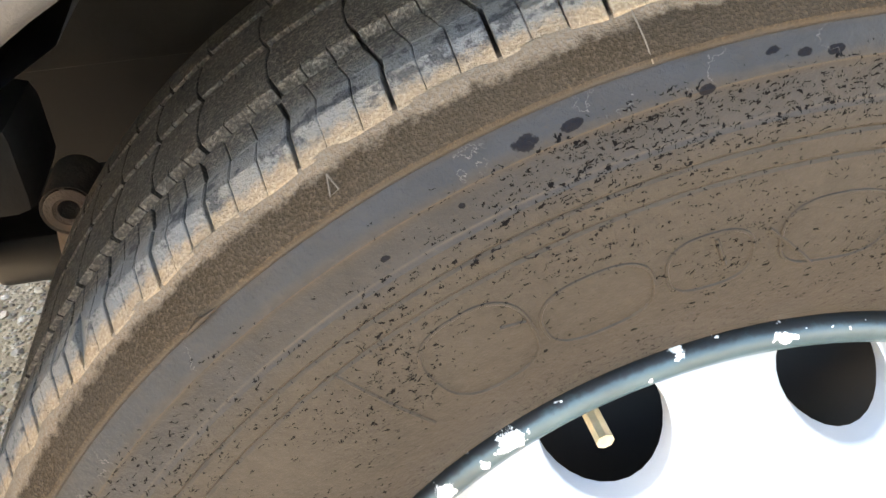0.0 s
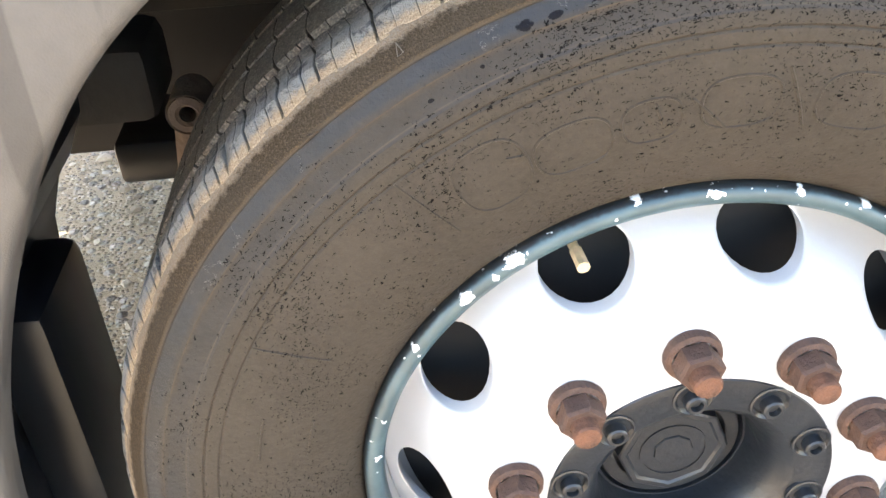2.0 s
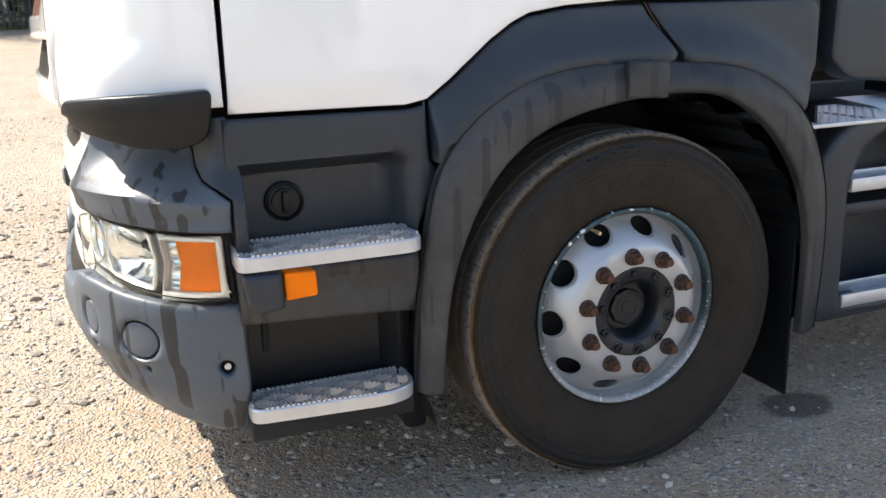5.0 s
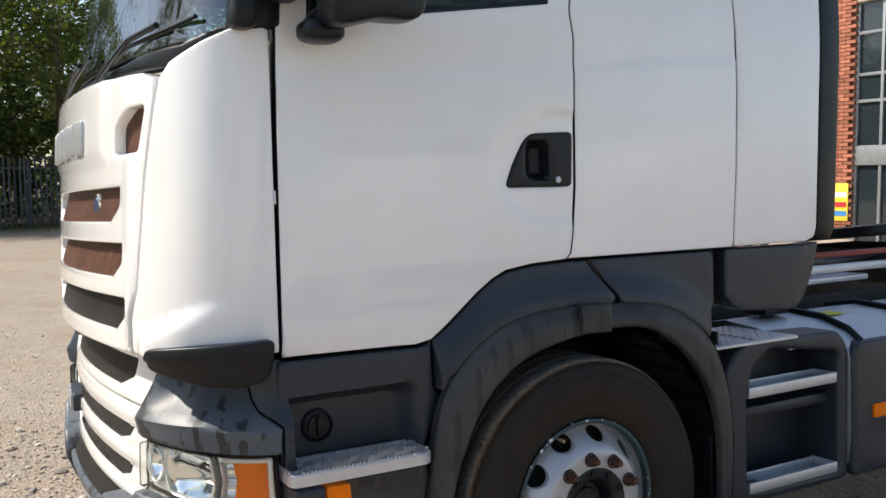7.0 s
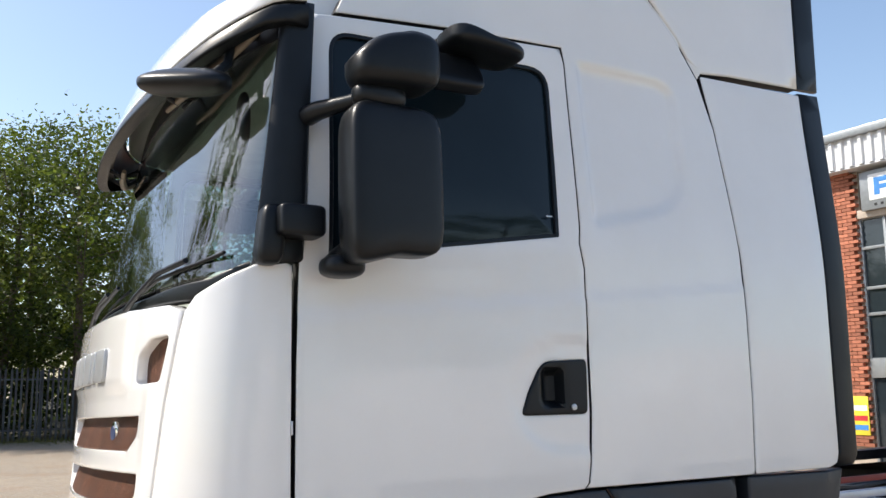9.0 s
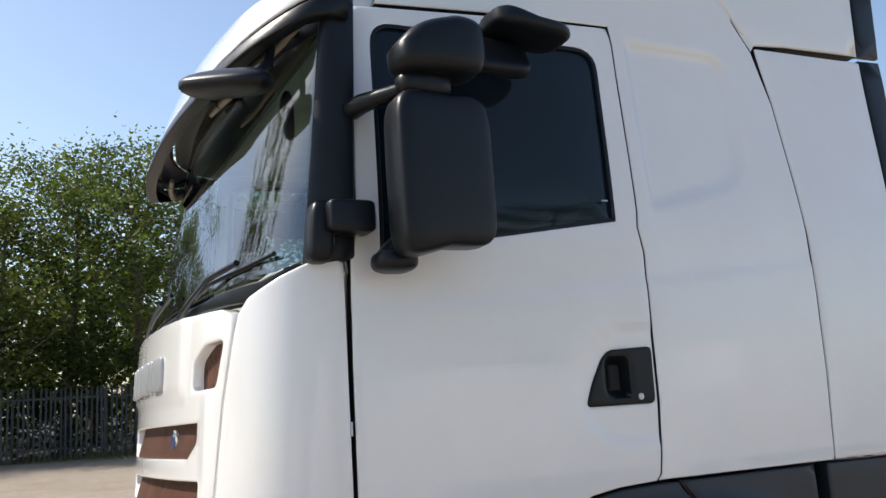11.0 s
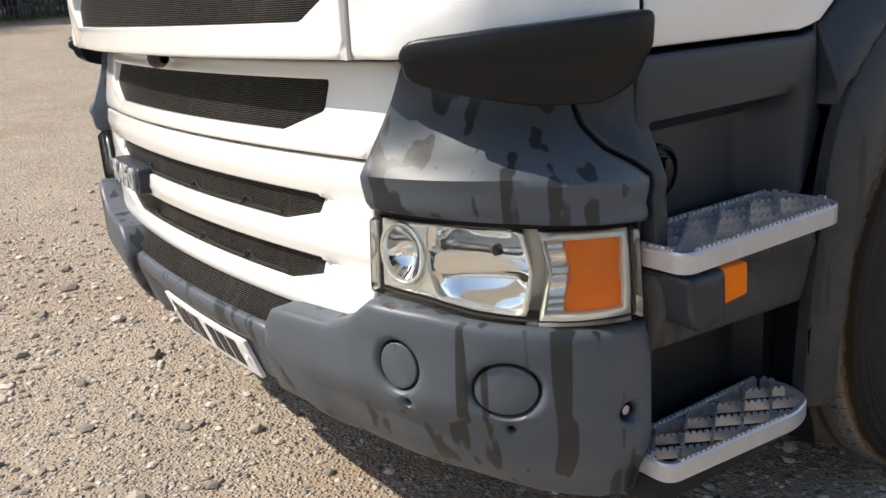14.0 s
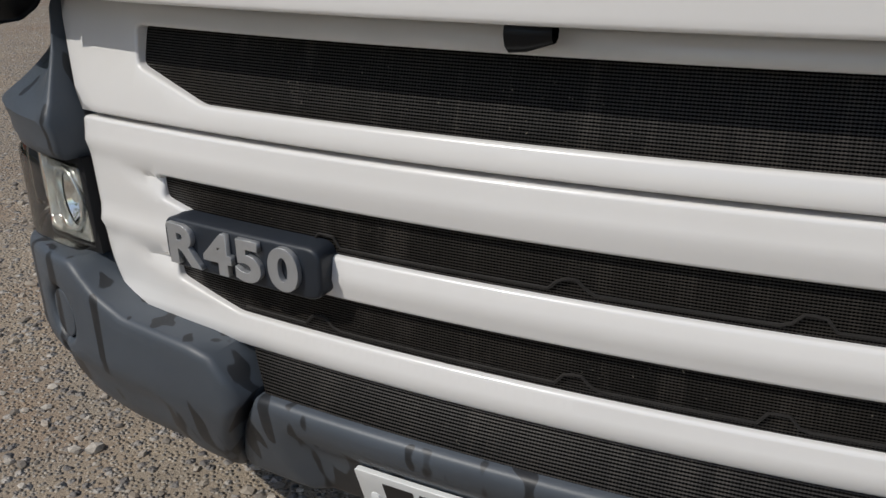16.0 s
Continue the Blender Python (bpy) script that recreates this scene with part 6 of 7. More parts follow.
roof = bmesh.new()
levels = [(z, x0, side_y(z) + (0.05 if z < 3.1 else 0.006), 0.0) for z, x0 in ((2.93, -1.36), (3.06, -1.29), (3.15, -1.22), (3.25, -1.12), (3.35, -1.0), (3.45, -0.85), (3.52, -0.70), (3.58, -0.5), (3.62, -0.2), (3.63, 0.0))]
rings = []
for z, x0, inset, cut in levels:
    ring = []
    for k in range(61):
        s = -1.3 + 2.6 * k / 60
        p, n = plan(s)
        w = 1 - inset / YC
        ring.append(roof.verts.new((x0 + p.x * (1 + inset), YC + (p.y - YC) * w, z)))
    w = 1 - inset / YC
    ring.append(roof.verts.new((0.85, YC - YC * w, z)))
    ring.append(roof.verts.new((0.85, YC + YC * w, z)))
    order = ring[:61] + [ring[62], ring[61]] if ring[60].co.y > YC else ring[:61] + [ring[61], ring[62]]
    rings.append(order)
for u, v in zip(rings, rings[1:]):
    for k in range(len(u)):
        roof.faces.new([u[k], u[(k + 1) % len(u)], v[(k + 1) % len(v)], v[k]])
roof.faces.new(rings[-1])
finish("roof", roof, WHITE, truck, "white high cab roof", 50)
deflector = box_bm((0.45, 0.14, 3.52), (1.35, 2 * YC - 0.14, 3.66), 0.05, 3)
finish("roof_deflector", deflector, WHITE, truck)

# cab inside, seen through the screen
dash = box_bm((-1.28, 0.22, 1.75), (-0.85, 2 * YC - 0.22, 2.12), 0.05, 3)
finish("dashboard", dash, DASH, truck, "pale grey dashboard")
for y in (0.42, 1.55):
    seat = box_bm((-0.55, y, 1.6), (-0.4, y + 0.45, 2.45), 0.06, 3)
    box_bm((-0.53, y + 0.1, 2.45), (-0.43, y + 0.35, 2.68), 0.04, 3, seat)
    finish("seat", seat, DARK, truck)
sticker = finish("window_sticker", box_bm((-0.155, 0.006, 2.327), (-0.13, 0.0095, 2.332), 0), BADGE_SILVER, truck)
finish("headliner", box_bm((-1.05, 0.2, 2.92), (0.85, 2 * YC - 0.2, 2.95), 0), DASH, truck)


def wiper(points, parent, width=0.008):
    return finish("wiper", tube_bm(points, width, 8), BLACK, parent, "black wiper arm and blade")


face = front_map(screen_nose, 0.03)
for s0, s1 in ((0.5, 1.05), (-0.35, 0.2)):
    arm = wiper([face(s0 - 0.06, 2.03, 0), face(s0 + 0.06, 2.075, 0), face(s0 + 0.20, 2.12, 0), face(s1 - 0.16, 2.135, 0)], truck, 0.010)
    blade = tube_bm([face(s0 - 0.02, 2.06, 0.006), face(s0 + 0.2, 2.10, 0.006), face(s1, 2.14, 0.006)], 0.007, 8)
    finish("wiper_blade", blade, BLACK, arm)


def shell(centre, size, power=3.0, taper=None, nu=28, nv=16, tilt=(0, 0, 0)):
    """A swollen moulded housing, squarer than an ellipsoid."""
    bm = bmesh.new()
    turn = Euler([radians(a) for a in tilt]).to_matrix()

    def sp(c, e):
        return math.copysign(abs(c) ** e, c)
    rows, e = [], 2 / power
    for j in range(nv + 1):
        ph = -math.pi / 2 + math.pi * j / nv
        rows.append([])
        for i in range(nu):
            th = math.tau * i / nu
            v = Vector((sp(math.cos(ph), e) * sp(math.cos(th), e) * size[0], sp(math.cos(ph), e) * sp(math.sin(th), e) * size[1], sp(math.sin(ph), e) * size[2]))
            if taper:
                v = taper(v)
            rows[-1].append(bm.verts.new(turn @ v + Vector(centre)))
    for u, v in zip(rows, rows[1:]):
        for i in range(nu):
            bm.faces.new([u[i], u[(i + 1) % nu], v[(i + 1) % nu], v[i]])
    bmesh.ops.remove_doubles(bm, verts=bm.verts, dist=1e-5)
    return bm


for off in (False, True):
    def put(ob):
        if off:
            ob.matrix_basis = Matrix.Translation((0, 2 * YC, 0)) @ Matrix.Diagonal((1, -1, 1, 1))
        return ob
    stack = new("mirror_set")
    stack.parent = truck
    stack["label"] = "black plastic door mirrors on one arm"
    put(stack)
    main = finish("main_mirror", shell((-0.862, -0.205, 2.335), (0.158, 0.075, 0.228), 6.0, lambda v: Vector((v.x, v.y * (1.0 - 0.5 * clamp((v.x + 0.16) / 0.32) if v.y < 0 else 1.0), v.z - 0.045 * clamp(-v.z / 0.2) * clamp(-v.x / 0.16)))), BLACK, stack, "large dark mirror housing")
    finish("wide_mirror", shell((-0.866, -0.225, 2.700), (0.140, 0.085, 0.092), 4.2, lambda v: Vector((v.x + (0.055 * clamp(v.z / 0.09) if v.x < 0 else 0), v.y, v.z * (1 - 0.22 * clamp(-v.x / 0.15)) - 0.014 * clamp(-v.x / 0.14) - 0.012 * clamp(-v.z / 0.09) * clamp(-v.x / 0.14)))), BLACK, stack, "rounded wide-angle mirror housing")
    kerb = finish("kerb_mirror", shell((-0.49, -0.13, 2.842), (0.142, 0.10, 0.026), 3.4, lambda v: Vector((v.x, v.y, v.z - 0.10 * v.x + (0.02 if v.z > 0 else 0) * clamp(-v.x / 0.1))), tilt=(0, 0, 0)), BLACK, stack, "flat kerb mirror housing")
    finish("kerb_mirror_bracket", shell((-0.56, -0.03, 2.888), (0.045, 0.06, 0.028), 3.0), BLACK, stack)
    finish("kerb_glass", shell((-0.60, -0.11, 2.752), (0.115, 0.03, 0.075), 4.5, tilt=(-28, 0, 0)), BLACK, stack)
    finish("mirror_arm", tube_bm([(-1.055, -0.005, 2.572), (-1.04, -0.06, 2.575), (-0.98, -0.14, 2.583), (-0.93, -0.19, 2.59)], [0.032, 0.030, 0.022, 0.026], 14), BLACK, stack)
    finish("mirror_neck", shell((-0.905, -0.205, 2.59), (0.085, 0.05, 0.045), 2.6), BLACK, stack)
    finish("mirror_foot", shell((-0.985, -0.10, 2.085), (0.066, 0.06, 0.034), 2.8), BLACK, stack)
    finish("foot_arm", tube_bm([(-0.99, -0.02, 2.10), (-0.99, -0.10, 2.11), (-0.97, -0.17, 2.14)], [0.03, 0.036, 0.032], 12), BLACK, stack)
    pod = finish("camera_pod", shell((-1.10, -0.05, 2.222), (0.072, 0.05, 0.048), 7.0), BLACK, truck, "black pod beside the pillar")
    put(pod)
    put(finish("pod_base", shell((-1.172, -0.012, 2.185), (0.040, 0.045, 0.092), 4.0, lambda v: v + Vector((0.25 * (v.z - 0.05) * 0.35, 0, 0))), BLACK, truck))
front_mirror = finish("front_mirror", shell((-1.40, 0.16, 2.685), (0.075, 0.16, 0.045), 2.8, lambda v: Vector((v.x, v.y, v.z * (1 - 0.45 * clamp(-v.x / 0.08)))), tilt=(8, -12, 40)), BLACK, truck, "black close-view mirror hung from the visor")
finish("mirror_hook", tube_bm([(-1.33, 0.13, 2.70), (-1.27, 0.14, 2.76), (-1.25, 0.17, 2.84), (-1.28, 0.20, 2.90)], 0.016, 10), BLACK, front_mirror)
finish("inner_mirror", shell((-1.16, 0.34, 2.64), (0.02, 0.05, 0.11), 2.6), BLACK, truck)

# ---------------------------------------------------------------- behind the wheel: steps, tank, chassis
tank_frame = panel("step_housing", smooth_loop([(0.70, 0.34), (1.46, 0.335), (1.462, 0.93, 0.05), (1.40, 0.99), (0.80, 1.0, 0.10), (0.70, 0.86)], 0.03, 4), side_map(-0.005), GREY, truck, 0.22, 0.02, 0.04,
                   holes=[smooth_loop([(0.835, 0.39), (1.395, 0.375), (1.40, 0.90), (0.98, 0.955), (0.88, 0.90), (0.835, 0.78)], 0.04, 4)], label="dark grey housing round the chassis steps")
finish("housing_back", box_bm((0.72, 0.20, 0.34), (1.458, 0.22, 0.925), 0.004), GREY, tank_frame)
finish("housing_ledge", box_bm((0.80, 0.05, 0.665), (1.42, 0.21, 0.715), 0.015), GREY, tank_frame)
finish("housing_floor", box_bm((0.75, 0.0, 0.335), (1.44, 0.21, 0.36), 0.008), GREY, tank_frame)
for z in (0.79, 0.40):
    st = new("chassis_step")
    st.parent = truck
    st["label"] = "narrow aluminium chassis step"
    finish("step_front", box_bm((0.835, -0.012, z - 0.024), (1.375, 0.004, z + 0.022), 0.006), ALU, st)
    finish("step_back", box_bm((0.835, 0.10, z - 0.015), (1.375, 0.108, z + 0.022), 0.004), ALU, st)
    finish("step_tread", box_bm((0.835, 0.0, z - 0.024), (1.37, 0.105, z - 0.014), 0.002), ALU, st)
    finish("step_end", box_bm((1.366, -0.012, z - 0.02), (1.376, 0.12, z + 0.022), 0.003), ALU, st)
plate = finish("tread_plate", box_bm((0.60, -0.02, 0.985), (1.12, 0.36, 0.998), 0.003), ALU, truck, "raised-pattern aluminium tread plate")
lug = bmesh.new()
for i in range(14):
    for j in range(10):
        c = (0.625 + i * 0.037, 0.005 + j * 0.037)
        w = (0.012, 0.006) if (i + j) % 2 else (0.006, 0.012)
        bar_between(lug, (c[0] - w[0], c[1] - w[1]), (c[0] + w[0], c[1] + w[1]), 0.9975, 1.0005, 0.007)
finish("tread_lugs", lug, ALU, plate)
tank = bmesh.new()
outline = [(0.0, 0.40), (-0.01, 0.50), (-0.01, 0.86), (0.01, 0.92), (0.07, 0.965), (0.20, 1.005), (0.38, 1.02), (0.55, 0.99), (0.60, 0.8), (0.60, 0.42), (0.55, 0.36), (0.06, 0.36)]
ends = [[tank.verts.new((x, y, z)) for y, z in outline] for x in (1.463, 3.0)]
for k in range(len(outline)):
    tank.faces.new([ends[0][k], ends[0][(k + 1) % len(outline)], ends[1][(k + 1) % len(outline)], ends[1][k]])
tank.faces.new(ends[0])
tank.faces.new(ends[1][::-1])
sleeve = bmesh.new()
upper = [(0.03, 0.94), (0.07, 0.965), (0.20, 1.005), (0.38, 1.02), (0.55, 0.99), (0.55, 0.95), (0.03, 0.93)]
ends = [[sleeve.verts.new((x, y, z)) for y, z in upper] for x in (1.125, 1.4625)]
for k in range(len(upper)):
    sleeve.faces.new([ends[0][k], ends[0][(k + 1) % len(upper)], ends[1][(k + 1) % len(upper)], ends[1][k]])
sleeve.faces.new(ends[0])
sleeve.faces.new(ends[1][::-1])
fuel = finish("fuel_tank", tank, ALU, truck, "long silver fuel tank with black straps", 60)
finish("tank_shoulder", sleeve, ALU, fuel)
cover = panel("tank_cover", smooth_loop([(1.468, 0.34), (3.0, 0.33), (3.0, 0.92), (1.50, 0.93), (1.468, 0.88)], 0.03, 4), side_map(-0.028), GREY, truck, 0.06, 0.02, 0.06, label="dark grey side cover over the tank",
              emboss=lambda a, b: 0.012 * ease((a - 1.56) / 0.03) * (clamp(1 - abs(b - 0.80) / 0.012) + clamp(1 - abs(b - 0.48) / 0.012)))
panel("side_marker", smooth_loop([(1.595, 0.585), (1.695, 0.585), (1.695, 0.645), (1.595, 0.645)], 0.008), side_map(-0.04), AMBER, cover, 0.02, 0.004, 0.03, label="small amber marker lamp")
for x in (1.56, 2.05, 2.7):
    strap = [(x, y, z + 0.006) for y, z in [(-0.016, 0.86), (0.01, 0.925), (0.07, 0.97), (0.20, 1.011), (0.38, 1.026), (0.55, 0.995)]]
    finish("tank_strap", tube_bm(strap, 0.016, 8), BLACK, fuel)
finish("filler", lathe_bm([(0.06, 0.0), (0.06, -0.03), (0.05, -0.04), (0.0, -0.04)], (0, 0, 0), 24), BLACK, fuel).matrix_local = Matrix.Translation((2.25, 0.12, 0.985)) @ pose(0, 0, 0, -90, 0, 0)
box = box_bm((1.30, 0.30, 1.03), (1.46, 0.42, 1.075), 0.01)
finish("valve_box", box, BLACK, truck)
finish("yellow_sticker", box_bm((1.62, 0.22, 1.0135), (1.74, 0.30, 1.018), 0), material("yellow_label", (0.7, 0.65, 0.05), 0.5), fuel)
# catwalk, coupling plate, hoses and the rear mudguard
finish("catwalk", box_bm((1.55, 0.62, 1.10), (2.5, 1.6, 1.13), 0.006), ALU, truck, "aluminium catwalk plate")
coupling = lathe_bm([(0.50, 0.0), (0.50, 0.05), (0.46, 0.06), (0.0, 0.06)], (0, 0, 0), 40)
fw = finish("coupling_plate", coupling, BLACK, truck, "greasy black coupling plate")
fw.matrix_local = Matrix.Translation((3.3, YC, 1.30)) @ pose(0, 0, 0, 84, 0, 0)
finish("coupling_stand", box_bm((3.0, 0.72, 1.02), (3.6, 1.5, 1.24), 0.03), DIRTY_METAL, truck)
for k in range(3):
    pts = [(1.48, 0.7 + 0.12 * k, 1.75 - 0.1 * k), (1.60, 0.68 + 0.12 * k, 1.45), (1.9, 0.72 + 0.1 * k, 1.22), (2.4, 0.8 + 0.1 * k, 1.18), (2.9, 0.85, 1.2)]
    finish("air_hose", tube_bm(pts, 0.018, 8), BLACK, truck)
guard = bmesh.new()
rows = [[guard.verts.new((3.65 + 0.62 * math.cos(radians(a)), y, 0.5 + 0.66 * math.sin(radians(a)))) for y in (0.0, 0.03, 0.62)] for a in range(20, 165, 8)]
for u, v in zip(rows, rows[1:]):
    for j in range(2):
        guard.faces.new([u[j], u[j + 1], v[j + 1], v[j]])
finish("rear_mudguard", guard, GREY, truck, "grey plastic rear mudguard")
finish("red_strip", box_bm((1.9, 0.58, 1.24), (3.2, 0.60, 1.27), 0.004), material("tail_red", (0.25, 0.03, 0.02), 0.5), truck)
finish("silver_rail", box_bm((1.7, 0.60, 1.155), (3.4, 0.66, 1.195), 0.006), ALU, truck)

# ---------------------------------------------------------------- yard surroundings
def build_fence():
    fence = tagged(new("fence"), "grey steel palisade fence along the yard", "fence")
    start, along = Vector((-24.0, 28.2, -0.05)), Vector((1.0, 0.045, 0)).normalized()
    fence.location = start
    fence.rotation_euler = (0, 0, math.atan2(along.y, along.x))
    steel = material("galvanised_pale", (0.075, 0.082, 0.088), 0.6, metal=0.3, vary=0.2, scale=3, random=0.25)
    pale = bmesh.new()
    prof = [(-0.034, 0.0), (-0.02, -0.016), (0.0, -0.006), (0.02, -0.016), (0.034, 0.0)]
    rows = [[pale.verts.new((a, b, z)) for a, b in prof] for z in (0.06, 2.28)]
    tips = [pale.verts.new((a * 0.35, b, 2.40)) for a, b in prof]
    rows.append(tips)
    for u, v in zip(rows, rows[1:]):
        for k in range(len(prof) - 1):
            pale.faces.new([u[k], u[k + 1], v[k + 1], v[k]])
    me = bpy.data.meshes.new("pale")
    pale.to_mesh(me)
    pale.free()
    me.materials.append(steel)
    for k in range(288):
        ob = new("pale", me)
        ob.parent = fence
        ob.location = (k * 0.155, -0.03, random.uniform(-0.015, 0.015))
        ob.rotation_euler = (0, radians(random.gauss(0, 0.5)), 0)
    post = box_bm((-0.04, 0.0, -0.2), (0.04, 0.09, 2.3), 0.005, 1)
    pm = bpy.data.meshes.new("post")
    post.to_mesh(pm)
    post.free()
    pm.materials.append(steel)
    for k in range(17):
        ob = new("post", pm)
        ob.parent = fence
        ob.location = (k * 2.75, 0.0, 0)
    for z in (0.4, 2.0):
        finish("rail", box_bm((0, -0.012, z), (44.5, 0.03, z + 0.05), 0), steel, fence)
    return fence


build_fence()


def leaf_material(name, base, through_light=0.34):
    m = bpy.data.materials.new(name)
    m.use_nodes = True
    n, l, p = graph(m)
    geo = n.new("ShaderNodeNewGeometry")
    k = ramp_node(n, l, geo.outputs["Random Per Island"], 0.0, 1.0)
    col = mix_node(n, l, k, tuple(0.55 * c for c in base), tuple(min(1, 1.5 * c) for c in base))
    l.new(col, p.inputs["Base Color"])
    p.inputs["Roughness"].default_value = 0.5
    p.inputs["Specular IOR Level"].default_value = 0.3
    t = n.new("ShaderNodeBsdfTranslucent")
    l.new(mix_node(n, l, k, (0.10, 0.16, 0.02), (0.22, 0.28, 0.04)), t.inputs[0])
    mix = n.new("ShaderNodeMixShader")
    mix.inputs[0].default_value = through_light
    l.new(p.outputs[0], mix.inputs[1])
    l.new(t.outputs[0], mix.inputs[2])
    l.new(mix.outputs[0], n["Material Output"].inputs[0])
    return m


LEAVES = [leaf_material("foliage", c) for c in ((0.062, 0.082, 0.016), (0.046, 0.068, 0.017), (0.088, 0.098, 0.019))]
BARK = material("bark", (0.11, 0.09, 0.065), 0.9, vary=0.35, scale=6, bump=0.6, bump_scale=30)


def leaf_mesh(name, clumps, seed, size=0.17, per=60):
    """Many small leaves about limb ends, as one mesh."""
    rng = np.random.default_rng(seed)
    at = np.repeat(np.array([tuple(c) for c, _ in clumps]), per, 0)
    rad = np.repeat(np.array([r for _, r in clumps]), per)[:, None]
    n = len(at)

    def unit(v):
        return v / (np.linalg.norm(v, axis=1, keepdims=True) + 1e-9)
    q = at + rng.normal(size=(n, 3)) * np.array([1, 1, 0.75]) * rad * 0.5
    u = unit(rng.normal(size=(n, 3)) * np.array([1, 1, 0.6]))
    v = unit(np.cross(u, rng.normal(size=(n, 3))))
    s = size * rng.uniform(0.6, 1.4, (n, 1))
    verts = np.stack([q - u * s, q + v * s * 0.45, q + u * s, q - v * s * 0.45], 1).reshape(-1, 3)
    me = bpy.data.meshes.new(name)
    me.from_pydata(verts.tolist(), [], np.arange(4 * n).reshape(-1, 4).tolist())
    return me


def build_tree(x, y, height, seed, spread=1.0, low=0.25, where="behind the fence"):
    rnd = random.Random(seed)
    tree = tagged(new("tree"), "tall leafy tree " + where, "tree", group="trees " + where)
    tree.location = (x, y, -0.1)
    wood = bmesh.new()
    lean = Vector((rnd.uniform(-0.06, 0.06), rnd.uniform(-0.06, 0.06), 1))
    trunk = [lean * height * t + Vector((0.15 * math.sin(3 * t + seed), 0.15 * math.cos(2 * t + seed), 0)) for t in (0, 0.2, 0.4, 0.6, 0.8, 0.95)]
    tube_bm(trunk, [height * 0.018 * (1 - 0.9 * t) for t in (0, 0.2, 0.4, 0.6, 0.8, 0.95)], 8, wood)
    clumps = [(trunk[-1], 0.8)]
    for k in range(26):
        t = low + (0.97 - low) * (k + rnd.random()) / 26
        i = min(4, int(t / 0.2))
        base = trunk[i].lerp(trunk[i + 1], clamp((t - (0, 0.2, 0.4, 0.6, 0.8)[i]) / 0.2))
        an = k * 2.4 + rnd.uniform(-0.4, 0.4)
        reach = spread * height * (0.10 + 0.20 * math.sin(math.pi * min(1, t * 0.95))) * rnd.uniform(0.6, 1.25)
        tip = base + Vector((math.cos(an) * reach, math.sin(an) * reach, reach * rnd.uniform(0.2, 0.8)))
        mid = base.lerp(tip, 0.5) + Vector((0, 0, -0.06 * reach))
        tube_bm([base, mid, tip], [0.035 * (1.1 - t) + 0.012, 0.022, 0.008], 5, wood)
        for q in range(4):
            w = rnd.uniform(0.45, 1.1)
            clumps.append((base.lerp(tip, w) + Vector((rnd.gauss(0, 0.4), rnd.gauss(0, 0.4), rnd.gauss(0, 0.35))), rnd.uniform(0.5, 1.05) * spread))
    finish("trunk", wood, BARK, tree, "", 60)
    crown = new("crown", leaf_mesh("crown", clumps, seed, 0.088, 95))
    crown.data.materials.append(LEAVES[seed % 3])
    crown.parent = tree
    return tree


places = [(-15.5, 32.5, 11.5), (-12.4, 31.0, 10.6), (-9.6, 32.4, 12.0), (-7.2, 30.8, 10.4), (-4.9, 31.5, 11.8), (-2.6, 30.6, 11.2), (-0.4, 31.8, 12.2), (1.9, 31.0, 11.6), (4.4, 32.2, 12.4), (7.2, 31.2, 11.4), (-18.6, 31.0, 10.5), (10.5, 32.5, 12), (-6.0, 35.5, 12.6), (0.8, 36.0, 13.0), (-11.0, 36.5, 12.4), (5.5, 37.0, 13.2), (14.0, 33.5, 11.5), (-22.0, 29.0, 10.5), (-26.0, 25.0, 11.0), (-29.0, 20.0, 11.5), (-31.0, 14.5, 10.5), (-32.0, 9.0, 11.0)]
for k, (x, y, h) in enumerate(places):
    build_tree(x, y, h * (0.80 + 0.12 * ((k * 7) % 5) / 4), k, 1.0 + 0.15 * (k % 3), 0.16)
for k, (x, y, h) in enumerate([(-21.0, 14.5, 17.0), (-23.5, 11.0, 16.0), (-18.5, 18.5, 16.5), (-24.5, 17.0, 18.0), (-21.5, 22.0, 16.0)]):
    build_tree(x, y, h, 40 + k, 0.8, 0.10)
for k, (x, h) in enumerate([(-24, 9.5), (-17, 10.5), (-11, 9.0), (-5, 10.0), (1, 9.2), (7, 10.6), (13, 9.4), (20, 10.2)]):
    build_tree(x, -27.0 - 2.0 * (k % 3), h, 60 + k, 1.25, 0.08, "across the yard")
rnd = random.Random(77)
bush_clumps = []
for k in range(520):
    x = rnd.uniform(-26, 16)
    bush_clumps.append((Vector((x, 30.2 + 0.045 * x + rnd.uniform(0.2, 4.5), rnd.uniform(0.2, 4.6))), rnd.uniform(0.6, 1.2)))
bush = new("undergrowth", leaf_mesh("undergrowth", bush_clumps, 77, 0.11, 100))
# darker than the tree leaves: shade under the crowns put into the colour
bush.data.materials.append(leaf_material("shaded_shrub_leaf", (0.022, 0.034, 0.010), 0.15))
tagged(bush, "dense undergrowth behind the fence, darkened for the shade of the trees", "shrub", kind="stuff")
far = []
for k in range(520):
    x = rnd.uniform(-45, 40)
    far.append((Vector((x, 40 + rnd.uniform(0, 8), rnd.uniform(0.5, 8.5))), rnd.uniform(1.2, 2.0)))
wood_far = new("far_woods", leaf_mesh("far_woods", far, 78, 0.3, 55))
wood_far.data.materials.append(LEAVES[1])
tagged(wood_far, "dark woodland farther back", "woods", kind="stuff")
# dark sheet added over the sunlit ground, standing in for tree shade
shade_floor = material("tree_shade_floor", (0.035, 0.030, 0.018), 0.95, vary=0.4, scale=1.5, bump=0.8, bump_scale=20)
bank = bmesh.new()
